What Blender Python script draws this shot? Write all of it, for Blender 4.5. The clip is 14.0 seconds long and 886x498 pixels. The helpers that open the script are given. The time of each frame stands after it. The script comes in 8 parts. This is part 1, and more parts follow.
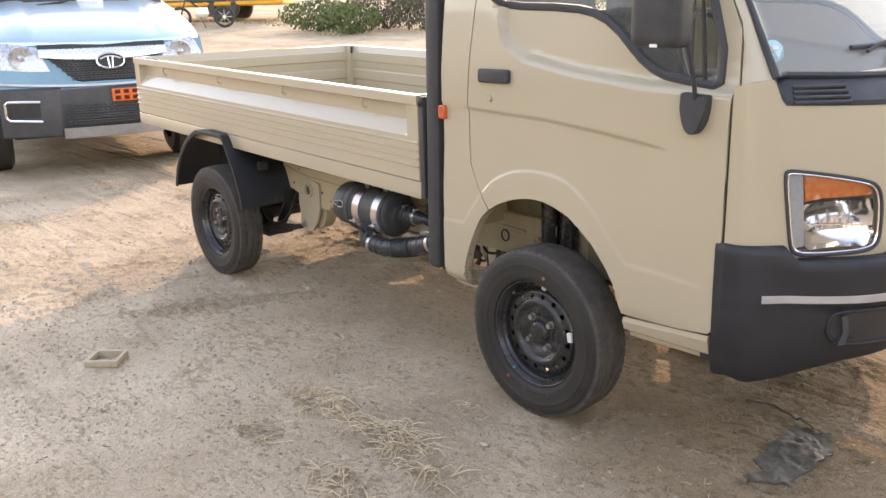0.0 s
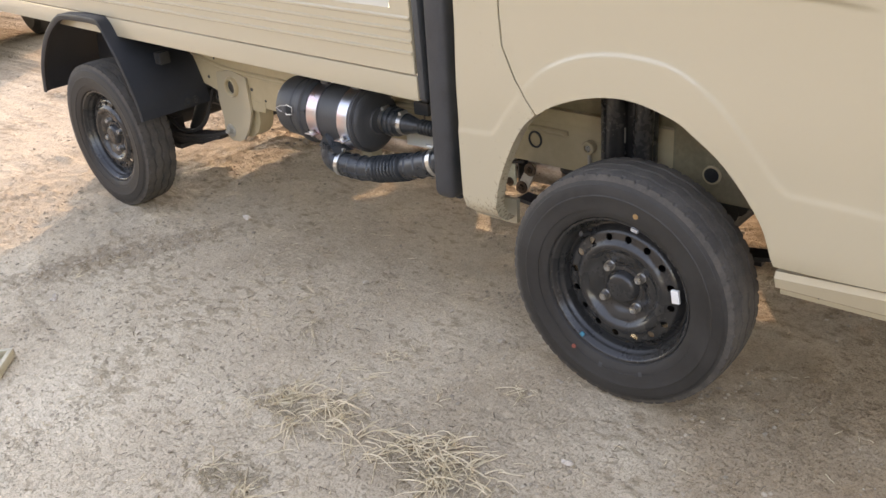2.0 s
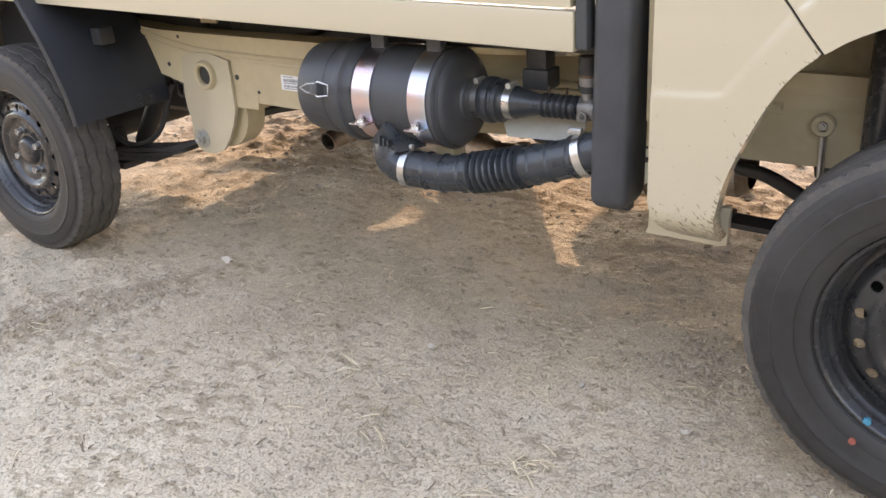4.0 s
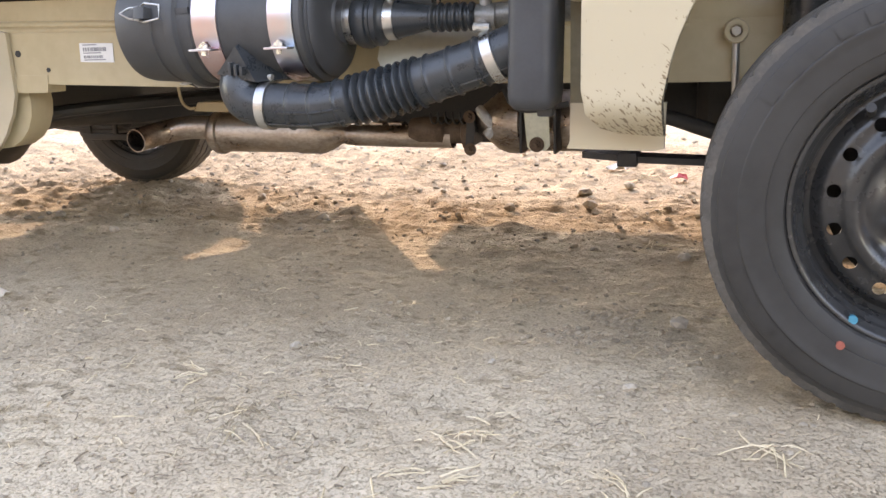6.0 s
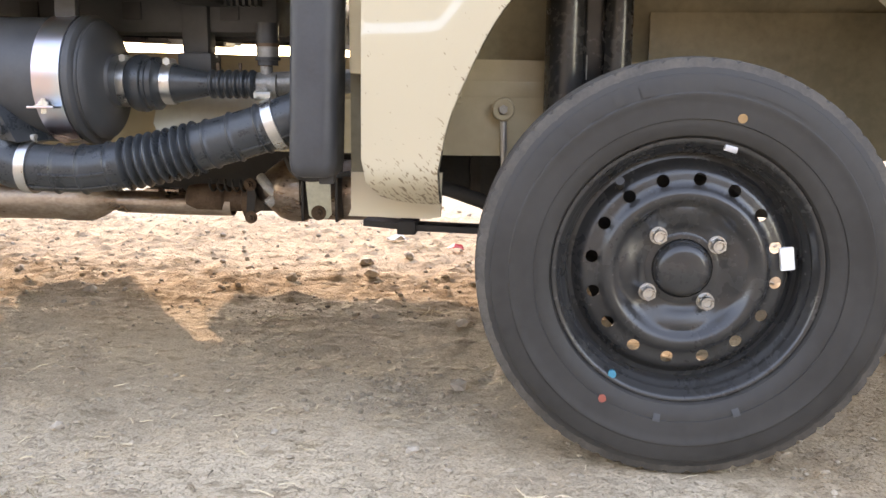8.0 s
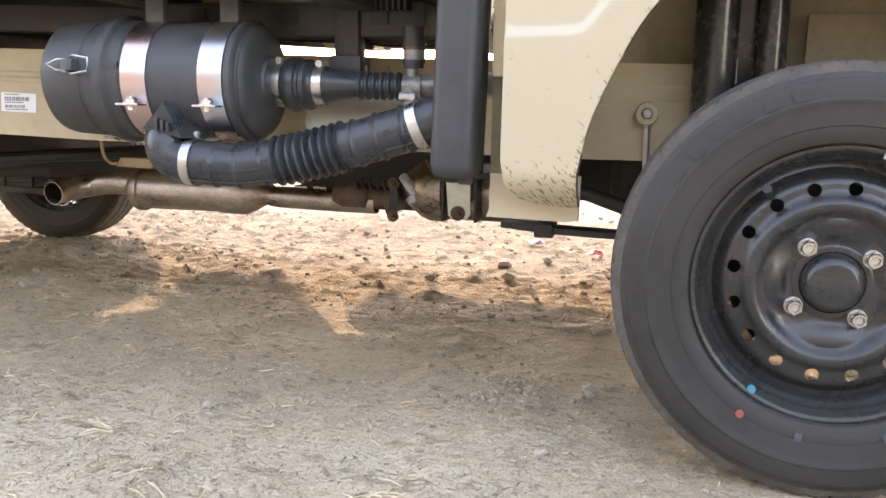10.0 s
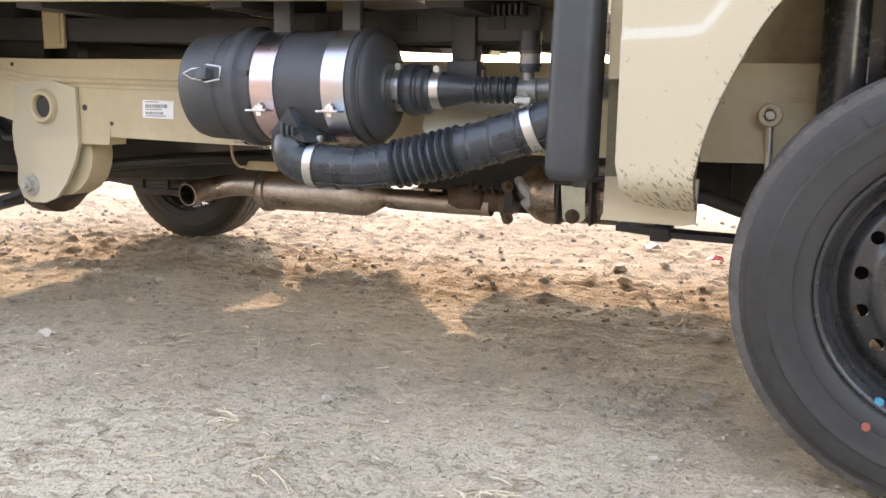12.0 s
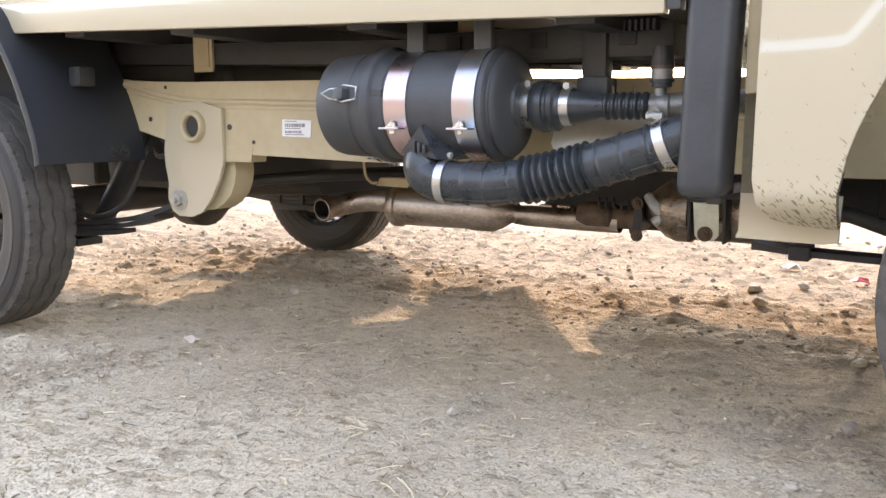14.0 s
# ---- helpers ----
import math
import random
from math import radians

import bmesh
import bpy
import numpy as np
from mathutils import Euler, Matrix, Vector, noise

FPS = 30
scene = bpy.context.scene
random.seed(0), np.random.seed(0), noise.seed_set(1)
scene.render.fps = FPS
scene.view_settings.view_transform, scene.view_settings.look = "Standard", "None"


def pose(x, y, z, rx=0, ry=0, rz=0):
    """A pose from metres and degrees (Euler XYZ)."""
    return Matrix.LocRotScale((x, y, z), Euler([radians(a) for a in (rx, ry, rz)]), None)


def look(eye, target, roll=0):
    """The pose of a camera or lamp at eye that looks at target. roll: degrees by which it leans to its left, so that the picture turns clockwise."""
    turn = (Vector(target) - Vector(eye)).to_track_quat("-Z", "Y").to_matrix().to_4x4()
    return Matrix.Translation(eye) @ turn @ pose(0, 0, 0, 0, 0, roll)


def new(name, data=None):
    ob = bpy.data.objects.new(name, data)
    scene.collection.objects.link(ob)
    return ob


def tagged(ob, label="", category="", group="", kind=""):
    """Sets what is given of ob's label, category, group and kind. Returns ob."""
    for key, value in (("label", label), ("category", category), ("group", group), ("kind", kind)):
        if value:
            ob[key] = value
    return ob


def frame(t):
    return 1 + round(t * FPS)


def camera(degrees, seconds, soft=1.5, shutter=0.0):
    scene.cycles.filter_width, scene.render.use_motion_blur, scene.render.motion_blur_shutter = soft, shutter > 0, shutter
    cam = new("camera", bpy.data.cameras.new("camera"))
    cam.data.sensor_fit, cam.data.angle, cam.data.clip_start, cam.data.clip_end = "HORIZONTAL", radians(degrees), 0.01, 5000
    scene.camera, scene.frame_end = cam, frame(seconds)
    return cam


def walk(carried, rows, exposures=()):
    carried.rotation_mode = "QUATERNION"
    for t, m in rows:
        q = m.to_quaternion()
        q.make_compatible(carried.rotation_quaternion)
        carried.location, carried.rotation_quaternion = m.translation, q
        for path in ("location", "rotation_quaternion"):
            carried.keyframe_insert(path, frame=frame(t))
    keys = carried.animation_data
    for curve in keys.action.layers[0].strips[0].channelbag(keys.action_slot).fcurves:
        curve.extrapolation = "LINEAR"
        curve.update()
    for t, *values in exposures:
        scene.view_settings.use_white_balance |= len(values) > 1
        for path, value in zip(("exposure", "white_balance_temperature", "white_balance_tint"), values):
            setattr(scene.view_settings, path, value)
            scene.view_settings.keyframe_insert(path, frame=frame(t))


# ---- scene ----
import mathutils

cam = camera(54.6, 14.0)
PATH = [
    (0, (1.683, -2.481, 1.218), (0.215, -1.235, 0.679), -1.6),
    (0.5, (1.506, -2.344, 1.199), (0.124, -1.036, 0.585), -2.7),
    (1, (1.266, -2.271, 1.19), (0.005, -0.881, 0.499), -4.1),
    (1.5, (1.051, -2.198, 1.186), (-0.169, -0.818, 0.405), -5.2),
    (2, (0.822, -2.076, 1.16), (-0.417, -0.774, 0.282), -5.1),
    (2.5, (0.635, -2.012, 1.135), (-0.554, -0.719, 0.179), -4.3),
    (3, (0.419, -1.972, 1.114), (-0.738, -0.669, 0.133), -4.3),
    (3.2, (0.337, -1.931, 1.088), (-0.823, -0.628, 0.11), -4.3),
    (5.3, (-0.219, -1.736, 0.499), (-0.999, 0.044, 0.024), -3.7),
    (5.5, (-0.217, -1.745, 0.498), (-0.974, 0.037, -0.004), -2.9),
    (6, (-0.219, -1.754, 0.479), (-0.865, 0.069, -0.029), -2.0),
    (6.5, (-0.223, -1.758, 0.471), (-0.721, 0.123, 0.009), -1.2),
    (7, (-0.219, -1.766, 0.475), (-0.544, 0.169, 0.086), -0.4),
    (7.2, (-0.219, -1.767, 0.476), (-0.489, 0.182, 0.116), -0.1),
    (8.25, (-0.216, -1.766, 0.47), (-0.37, 0.197, 0.125), 0.7),
    (9.3, (-0.213, -1.764, 0.464), (-0.504, 0.189, 0.141), 1.3),
    (9.5, (-0.212, -1.768, 0.466), (-0.568, 0.172, 0.135), 1.3),
    (10, (-0.209, -1.775, 0.469), (-0.691, 0.136, 0.127), 1.2),
    (10.5, (-0.205, -1.776, 0.468), (-0.784, 0.106, 0.115), 1.1),
    (11, (-0.207, -1.781, 0.469), (-0.842, 0.081, 0.111), 1.0),
    (11.5, (-0.204, -1.785, 0.469), (-0.892, 0.059, 0.118), 0.8),
    (12, (-0.202, -1.789, 0.47), (-0.939, 0.039, 0.131), 0.6),
    (12.5, (-0.201, -1.79, 0.472), (-1.017, 0.007, 0.149), 0.3),
    (13, (-0.203, -1.795, 0.473), (-1.098, -0.033, 0.16), -0.0),
    (13.5, (-0.201, -1.796, 0.47), (-1.151, -0.064, 0.162), -0.1),
    (14, (-0.202, -1.8, 0.47), (-1.201, -0.095, 0.168), -0.0),
]
EXPOSURES = [(0.0, 2.58, 9900, 27), (1.5, 2.73, 9800, 26), (3.2, 3.05, 9300, 25), (5.3, 3.3, 9200, 25), (7.2, 3.5, 9200, 25), (9.3, 3.5, 9200, 25), (10.5, 3.45, 9100, 25), (12.0, 3.43, 9000, 24), (14.0, 3.42, 8800, 24)]
walk(cam, [(t, look(eye, target, roll)) for t, eye, target, roll in PATH], EXPOSURES)

# ---------------------------------------------------------------- light
SUN_AZ, SUN_EL = radians(36.0), radians(26.0)      # to the left of +y, above the horizon
world = bpy.data.worlds.new("sky")
scene.world = world
world.use_nodes = True
wn = world.node_tree
sky = wn.nodes.new("ShaderNodeTexSky")
sky.sky_type = "NISHITA"
sky.sun_disc = False
sky.sun_elevation, sky.sun_rotation = SUN_EL, -SUN_AZ
sky.air_density, sky.dust_density, sky.ozone_density = 1.0, 0.3, 0.6
back = wn.nodes["Background"]
wn.links.new(sky.outputs[0], back.inputs[0])
back.inputs[1].default_value = 0.15
sun_data = bpy.data.lights.new("sun", "SUN")
sun_data.energy, sun_data.angle, sun_data.color = 0.44, radians(0.8), (1.0, 0.905, 0.80)
sun = new("sun", sun_data)
SUN_DIR = Vector((-math.sin(SUN_AZ) * math.cos(SUN_EL), math.cos(SUN_AZ) * math.cos(SUN_EL), math.sin(SUN_EL)))
sun.matrix_world = look(SUN_DIR * 60, (0, 0, 0))

# ---------------------------------------------------------------- materials
def nodes_of(name):
    m = bpy.data.materials.new(name)
    m.use_nodes = True
    return m, m.node_tree.nodes, m.node_tree.links, m.node_tree.nodes["Principled BSDF"]


def surface(name, c1, c2=None, scale=30.0, rough=0.5, rvar=0.1, metal=0.0, bump=0.0, bscale=200.0, coat=0.0, spec=0.5, fine=8.0, stretch=(1, 1, 1), warp=0.0):
    """A surface whose colour drifts between c1 and c2 at two scales, with uneven gloss and fine relief."""
    m, n, l, p = nodes_of(name)
    tc = n.new("ShaderNodeTexCoord")
    mp = n.new("ShaderNodeMapping")
    mp.inputs["Scale"].default_value = stretch
    l.new(tc.outputs["Object"], mp.inputs["Vector"])
    n1 = n.new("ShaderNodeTexNoise")
    n1.inputs["Scale"].default_value, n1.inputs["Detail"].default_value = scale, 5
    n2 = n.new("ShaderNodeTexNoise")
    n2.inputs["Scale"].default_value, n2.inputs["Detail"].default_value = scale * fine, 4
    for k in (n1, n2):
        l.new(mp.outputs[0], k.inputs["Vector"])
    add = n.new("ShaderNodeMath")
    add.operation = "MULTIPLY_ADD"
    add.inputs[1].default_value, add.inputs[2].default_value = 0.4, -0.2
    l.new(n2.outputs["Fac"], add.inputs[0])
    tot = n.new("ShaderNodeMath")
    tot.operation = "ADD"
    l.new(n1.outputs["Fac"], tot.inputs[0])
    l.new(add.outputs[0], tot.inputs[1])
    ramp = n.new("ShaderNodeValToRGB")
    ramp.color_ramp.elements[0].position, ramp.color_ramp.elements[1].position = 0.32, 0.68
    ramp.color_ramp.elements[0].color = (*c1, 1)
    ramp.color_ramp.elements[1].color = (*(c2 or c1), 1)
    l.new(tot.outputs[0], ramp.inputs[0])
    l.new(ramp.outputs[0], p.inputs["Base Color"])
    mr = n.new("ShaderNodeMapRange")
    mr.inputs[1].default_value, mr.inputs[2].default_value = 0.3, 0.7
    mr.inputs[3].default_value, mr.inputs[4].default_value = max(0.02, rough - rvar), min(1, rough + rvar)
    l.new(tot.outputs[0], mr.inputs[0])
    l.new(mr.outputs[0], p.inputs["Roughness"])
    p.inputs["Metallic"].default_value = metal
    p.inputs["Specular IOR Level"].default_value = spec
    p.inputs["Coat Weight"].default_value = coat
    p.inputs["Coat Roughness"].default_value = 0.06
    if bump:
        nb = n.new("ShaderNodeTexNoise")
        nb.inputs["Scale"].default_value, nb.inputs["Detail"].default_value = bscale, 6
        l.new(mp.outputs[0], nb.inputs["Vector"])
        b = n.new("ShaderNodeBump")
        b.inputs["Strength"].default_value, b.inputs["Distance"].default_value = bump, 0.004
        l.new(nb.outputs["Fac"], b.inputs["Height"])
        l.new(b.outputs[0], p.inputs["Normal"])
    return m


def glassy(name, tint=(0.9, 0.95, 0.93), rough=0.02, alpha=0.25, spec=0.8):
    """Thin glazing: clear to look through, with a gloss that grows at a slant."""
    m, n, l, p = nodes_of(name)
    n.remove(p)
    clear, gloss, mix, fr = n.new("ShaderNodeBsdfTransparent"), n.new("ShaderNodeBsdfGlossy"), n.new("ShaderNodeMixShader"), n.new("ShaderNodeFresnel")
    clear.inputs[0].default_value = (*tint, 1)
    gloss.inputs["Roughness"].default_value = rough
    fr.inputs[0].default_value = 1.5
    # a pale diffuse film paints reflected sky into the glazing
    paleness, film = n.new("ShaderNodeBsdfDiffuse"), n.new("ShaderNodeMixShader")
    paleness.inputs[0].default_value = (0.72, 0.77, 0.78, 1)
    film.inputs[0].default_value = alpha
    l.new(clear.outputs[0], film.inputs[1])
    l.new(paleness.outputs[0], film.inputs[2])
    l.new(fr.outputs[0], mix.inputs[0])
    l.new(film.outputs[0], mix.inputs[1])
    l.new(gloss.outputs[0], mix.inputs[2])
    l.new(mix.outputs[0], n["Material Output"].inputs[0])
    return m


CREAM_A, CREAM_B = (0.455, 0.385, 0.268), (0.465, 0.393, 0.274)
M = {}
M["cream"] = surface("cream_paint", CREAM_A, CREAM_B, 2.0, 0.34, 0.02, coat=1.0, bump=0.015, bscale=900, fine=3)
M["cream_frame"] = surface("cream_frame_paint", (0.43, 0.345, 0.215), (0.50, 0.41, 0.26), 6.0, 0.42, 0.1, bump=0.05, bscale=300)
M["pale_cream"] = surface("pale_shield_cream", (0.60, 0.57, 0.48), (0.70, 0.67, 0.57), 12.0, 0.5, 0.1, bump=0.05, bscale=200)
# frame cream made dull, and darkened for the shade inside the wheel arch
M["dull_shaded_cream"] = surface("dull_and_shaded_cream", (0.20, 0.165, 0.10), (0.30, 0.25, 0.16), 9.0, 0.6, 0.1, bump=0.08, bscale=200)
M["black_plastic"] = surface("black_plastic", (0.030, 0.031, 0.034), (0.044, 0.045, 0.047), 25, 0.48, 0.08, bump=0.08, bscale=1400)
M["bumper_plastic"] = surface("bumper_plastic", (0.014, 0.016, 0.019), (0.021, 0.023, 0.027), 12, 0.50, 0.06, bump=0.12, bscale=1600)
M["canister"] = surface("canister_plastic", (0.036, 0.037, 0.039), (0.050, 0.051, 0.052), 30, 0.52, 0.08, bump=0.10, bscale=1100)
M["hose"] = surface("hose_rubber", (0.022, 0.026, 0.029), (0.038, 0.042, 0.045), 45, 0.32, 0.08, bump=0.04, bscale=700)
M["rubber"] = surface("tyre_rubber", (0.024, 0.0222, 0.0203), (0.041, 0.0375, 0.0335), 9, 0.60, 0.1, bump=0.06, bscale=900, spec=0.42)
M["tread"] = surface("tread_rubber", (0.052, 0.046, 0.040), (0.098, 0.085, 0.071), 26, 0.85, 0.08, bump=0.2, bscale=500)
M["rim"] = surface("rim_black_steel", (0.023, 0.0227, 0.0223), (0.035, 0.0343, 0.033), 12, 0.27, 0.05, bump=0.02, bscale=300, coat=0.1)
M["zinc"] = surface("zinc_plated", (0.66, 0.47, 0.46), (0.50, 0.58, 0.63), 8, 0.30, 0.04, metal=1.0, bump=0.01, bscale=500, fine=2)
M["steel"] = surface("bright_steel", (0.50, 0.49, 0.47), (0.60, 0.59, 0.57), 40, 0.32, 0.06, metal=1.0)
M["exhaust"] = surface("exhaust_steel", (0.25, 0.19, 0.155), (0.52, 0.45, 0.39), 14, 0.37, 0.12, metal=1.0, bump=0.05, bscale=140, stretch=(1, 2, 2))
M["rust"] = surface("rusty_iron", (0.10, 0.065, 0.045), (0.20, 0.14, 0.10), 40, 0.7, 0.1, metal=0.6, bump=0.2, bscale=260)
M["yellow_zinc"] = surface("yellow_passivated", (0.44, 0.46, 0.38), (0.58, 0.59, 0.49), 30, 0.40, 0.1, metal=0.5)
M["cast_alloy"] = surface("dull_cast_alloy", (0.20, 0.195, 0.18), (0.34, 0.33, 0.31), 45, 0.5, 0.1, metal=0.5, bump=0.15, bscale=300)
M["steel_plate"] = surface("dull_steel_plate", (0.36, 0.35, 0.31), (0.52, 0.50, 0.45), 30, 0.42, 0.1, metal=0.6, bump=0.1, bscale=200)
M["chassis_black"] = surface("chassis_black", (0.020, 0.020, 0.021), (0.040, 0.037, 0.034), 18, 0.55, 0.12, bump=0.1, bscale=300)
M["dark_grey"] = surface("dark_grey_paint", (0.040, 0.042, 0.044), (0.060, 0.061, 0.062), 14, 0.5, 0.1, bump=0.04, bscale=500)
M["amber"] = surface("amber_lens", (0.75, 0.16, 0.02), (0.85, 0.24, 0.04), 80, 0.16, 0.05, coat=0.6)
M["marker_red"] = surface("orange_marker", (0.62, 0.09, 0.03), (0.72, 0.13, 0.04), 80, 0.2, 0.05, coat=0.5)
M["chrome"] = surface("chrome", (0.78, 0.79, 0.80), (0.86, 0.87, 0.88), 40, 0.10, 0.05, metal=1.0)
M["silver_tape"] = surface("silver_tape", (0.42, 0.42, 0.42), (0.50, 0.50, 0.50), 12, 0.36, 0.05, metal=0.5, fine=2)
M["lamp_silver"] = surface("lamp_silver", (0.40, 0.42, 0.44), (0.55, 0.57, 0.59), 30, 0.30, 0.1, metal=0.6)
M["suv_chrome"] = surface("satin_chrome", (0.72, 0.73, 0.74), (0.80, 0.81, 0.82), 10, 0.28, 0.06, metal=0.8)
M["lamp_grey"] = surface("lamp_grey", (0.42, 0.42, 0.41), (0.56, 0.56, 0.55), 300, 0.35, 0.1, bump=0.6, bscale=420)
M["white"] = surface("white_paper", (0.74, 0.73, 0.70), (0.80, 0.79, 0.77), 40, 0.6, 0.1)
M["ink"] = surface("ink", (0.20, 0.20, 0.21), (0.30, 0.30, 0.31), 90, 0.7, 0.1)
M["blue_dot"] = surface("blue_dot", (0.02, 0.21, 0.30), (0.03, 0.26, 0.36), 90, 0.55, 0.1)
M["red_dot"] = surface("red_dot", (0.30, 0.075, 0.05), (0.37, 0.10, 0.07), 90, 0.6, 0.1)
M["yellow_dot"] = surface("yellow_dot", (0.26, 0.145, 0.055), (0.33, 0.19, 0.08), 90, 0.6, 0.1)
M["glass"] = glassy("window_glass", (0.80, 0.86, 0.84), alpha=0.05)
# the windscreen gets a stronger film for the sky it mirrors
M["sky_sheen_glass"] = glassy("windscreen_sky_sheen", (0.80, 0.86, 0.86), alpha=0.27)
M["lens"] = glassy("lamp_lens", (0.95, 0.96, 0.97), alpha=0.02)
M["seat"] = surface("seat_cloth", (0.05, 0.05, 0.055), (0.09, 0.09, 0.095), 40, 0.85, 0.1, bump=0.2, bscale=600)
M["stone"] = surface("stone", (0.36, 0.30, 0.235), (0.50, 0.43, 0.345), 25, 0.9, 0.08, bump=0.5, bscale=150, spec=0.2)


def by_island(m):
    """Each loose piece a little lighter or darker than the next."""
    n, l = m.node_tree.nodes, m.node_tree.links
    p = n["Principled BSDF"]
    src = p.inputs["Base Color"].links[0].from_socket
    geo = n.new("ShaderNodeNewGeometry")
    mr = n.new("ShaderNodeMapRange")
    mr.inputs[3].default_value, mr.inputs[4].default_value = 0.66, 1.08
    l.new(geo.outputs["Random Per Island"], mr.inputs[0])
    mix = n.new("ShaderNodeMix")
    mix.data_type, mix.blend_type = "RGBA", "MULTIPLY"
    mix.inputs[0].default_value = 1.0
    l.new(src, mix.inputs[6])
    l.new(mr.outputs[0], mix.inputs[7])
    l.new(mix.outputs[2], p.inputs["Base Color"])


by_island(M["stone"])
M["clod"] = surface("dark_clod", (0.40, 0.318, 0.230), (0.54, 0.445, 0.332), 40, 0.95, 0.04, bump=0.4, bscale=220, spec=0.12)
by_island(M["clod"])
M["matted"] = surface("matted_grass", (0.25, 0.19, 0.12), (0.43, 0.345, 0.23), 40, 0.85, 0.05)
M["twig_bit"] = surface("brown_twig_bits", (0.15, 0.115, 0.08), (0.26, 0.20, 0.14), 40, 0.85, 0.1)
M["straw"] = surface("straw", (0.52, 0.405, 0.25), (0.76, 0.63, 0.44), 30, 0.75, 0.1)
M["leaf_dry"] = surface("dry_leaf", (0.42, 0.34, 0.26), (0.58, 0.50, 0.41), 50, 0.75, 0.1, bump=0.2, bscale=200)
M["black_cloth"] = surface("black_plastic_sheet", (0.075, 0.068, 0.054), (0.17, 0.150, 0.122), 16, 0.6, 0.15, bump=0.5, bscale=70)
M["tray"] = surface("tan_fired_clay", (0.42, 0.36, 0.24), (0.52, 0.45, 0.32), 30, 0.6, 0.1)
M["red_scrap"] = surface("red_scrap", (0.55, 0.04, 0.05), (0.65, 0.07, 0.07), 30, 0.5, 0.1)
M["suv_blue"] = surface("blue_car_paint", (0.03, 0.20, 0.29), (0.04, 0.24, 0.34), 4, 0.2, 0.04, coat=1.0)
# body blue paled: the bonnet's sky reflection is put into its colour
M["suv_sky_sheen"] = surface("bonnet_paint_with_sky_sheen", (0.33, 0.52, 0.60), (0.38, 0.56, 0.64), 4, 0.30, 0.02, metal=0.6, coat=1.0)
M["orange_plate"] = surface("orange_plate", (0.75, 0.13, 0.03), (0.82, 0.18, 0.04), 30, 0.5, 0.1)
M["plate_ink"] = surface("dark_plate_ink", (0.10, 0.022, 0.012), (0.14, 0.03, 0.016), 30, 0.8, 0.05, spec=0.1)
M["bus_yellow"] = surface("yellow_bus_paint", (0.58, 0.27, 0.03), (0.68, 0.34, 0.05), 3, 0.4, 0.08)
M["leaf_green"] = surface("bush_leaves", (0.045, 0.075, 0.022), (0.11, 0.14, 0.045), 3, 0.7, 0.1)
M["leaf_dark"] = surface("dark_bush_leaves", (0.05, 0.052, 0.03), (0.10, 0.095, 0.06), 3, 0.75, 0.1)
M["car_bumper"] = surface("grey_car_bumper", (0.060, 0.064, 0.068), (0.085, 0.089, 0.092), 6, 0.45, 0.1)
M["grass"] = surface("green_grass", (0.15, 0.19, 0.07), (0.34, 0.33, 0.17), 2, 0.75, 0.1)
M["sky_block_wall"] = surface("dull_wall_render", (0.15, 0.135, 0.115), (0.23, 0.205, 0.175), 1.2, 0.9, 0.05, bump=0.3, bscale=40)
M["bark"] = surface("bark", (0.08, 0.06, 0.045), (0.14, 0.11, 0.08), 20, 0.85, 0.1, bump=0.4)


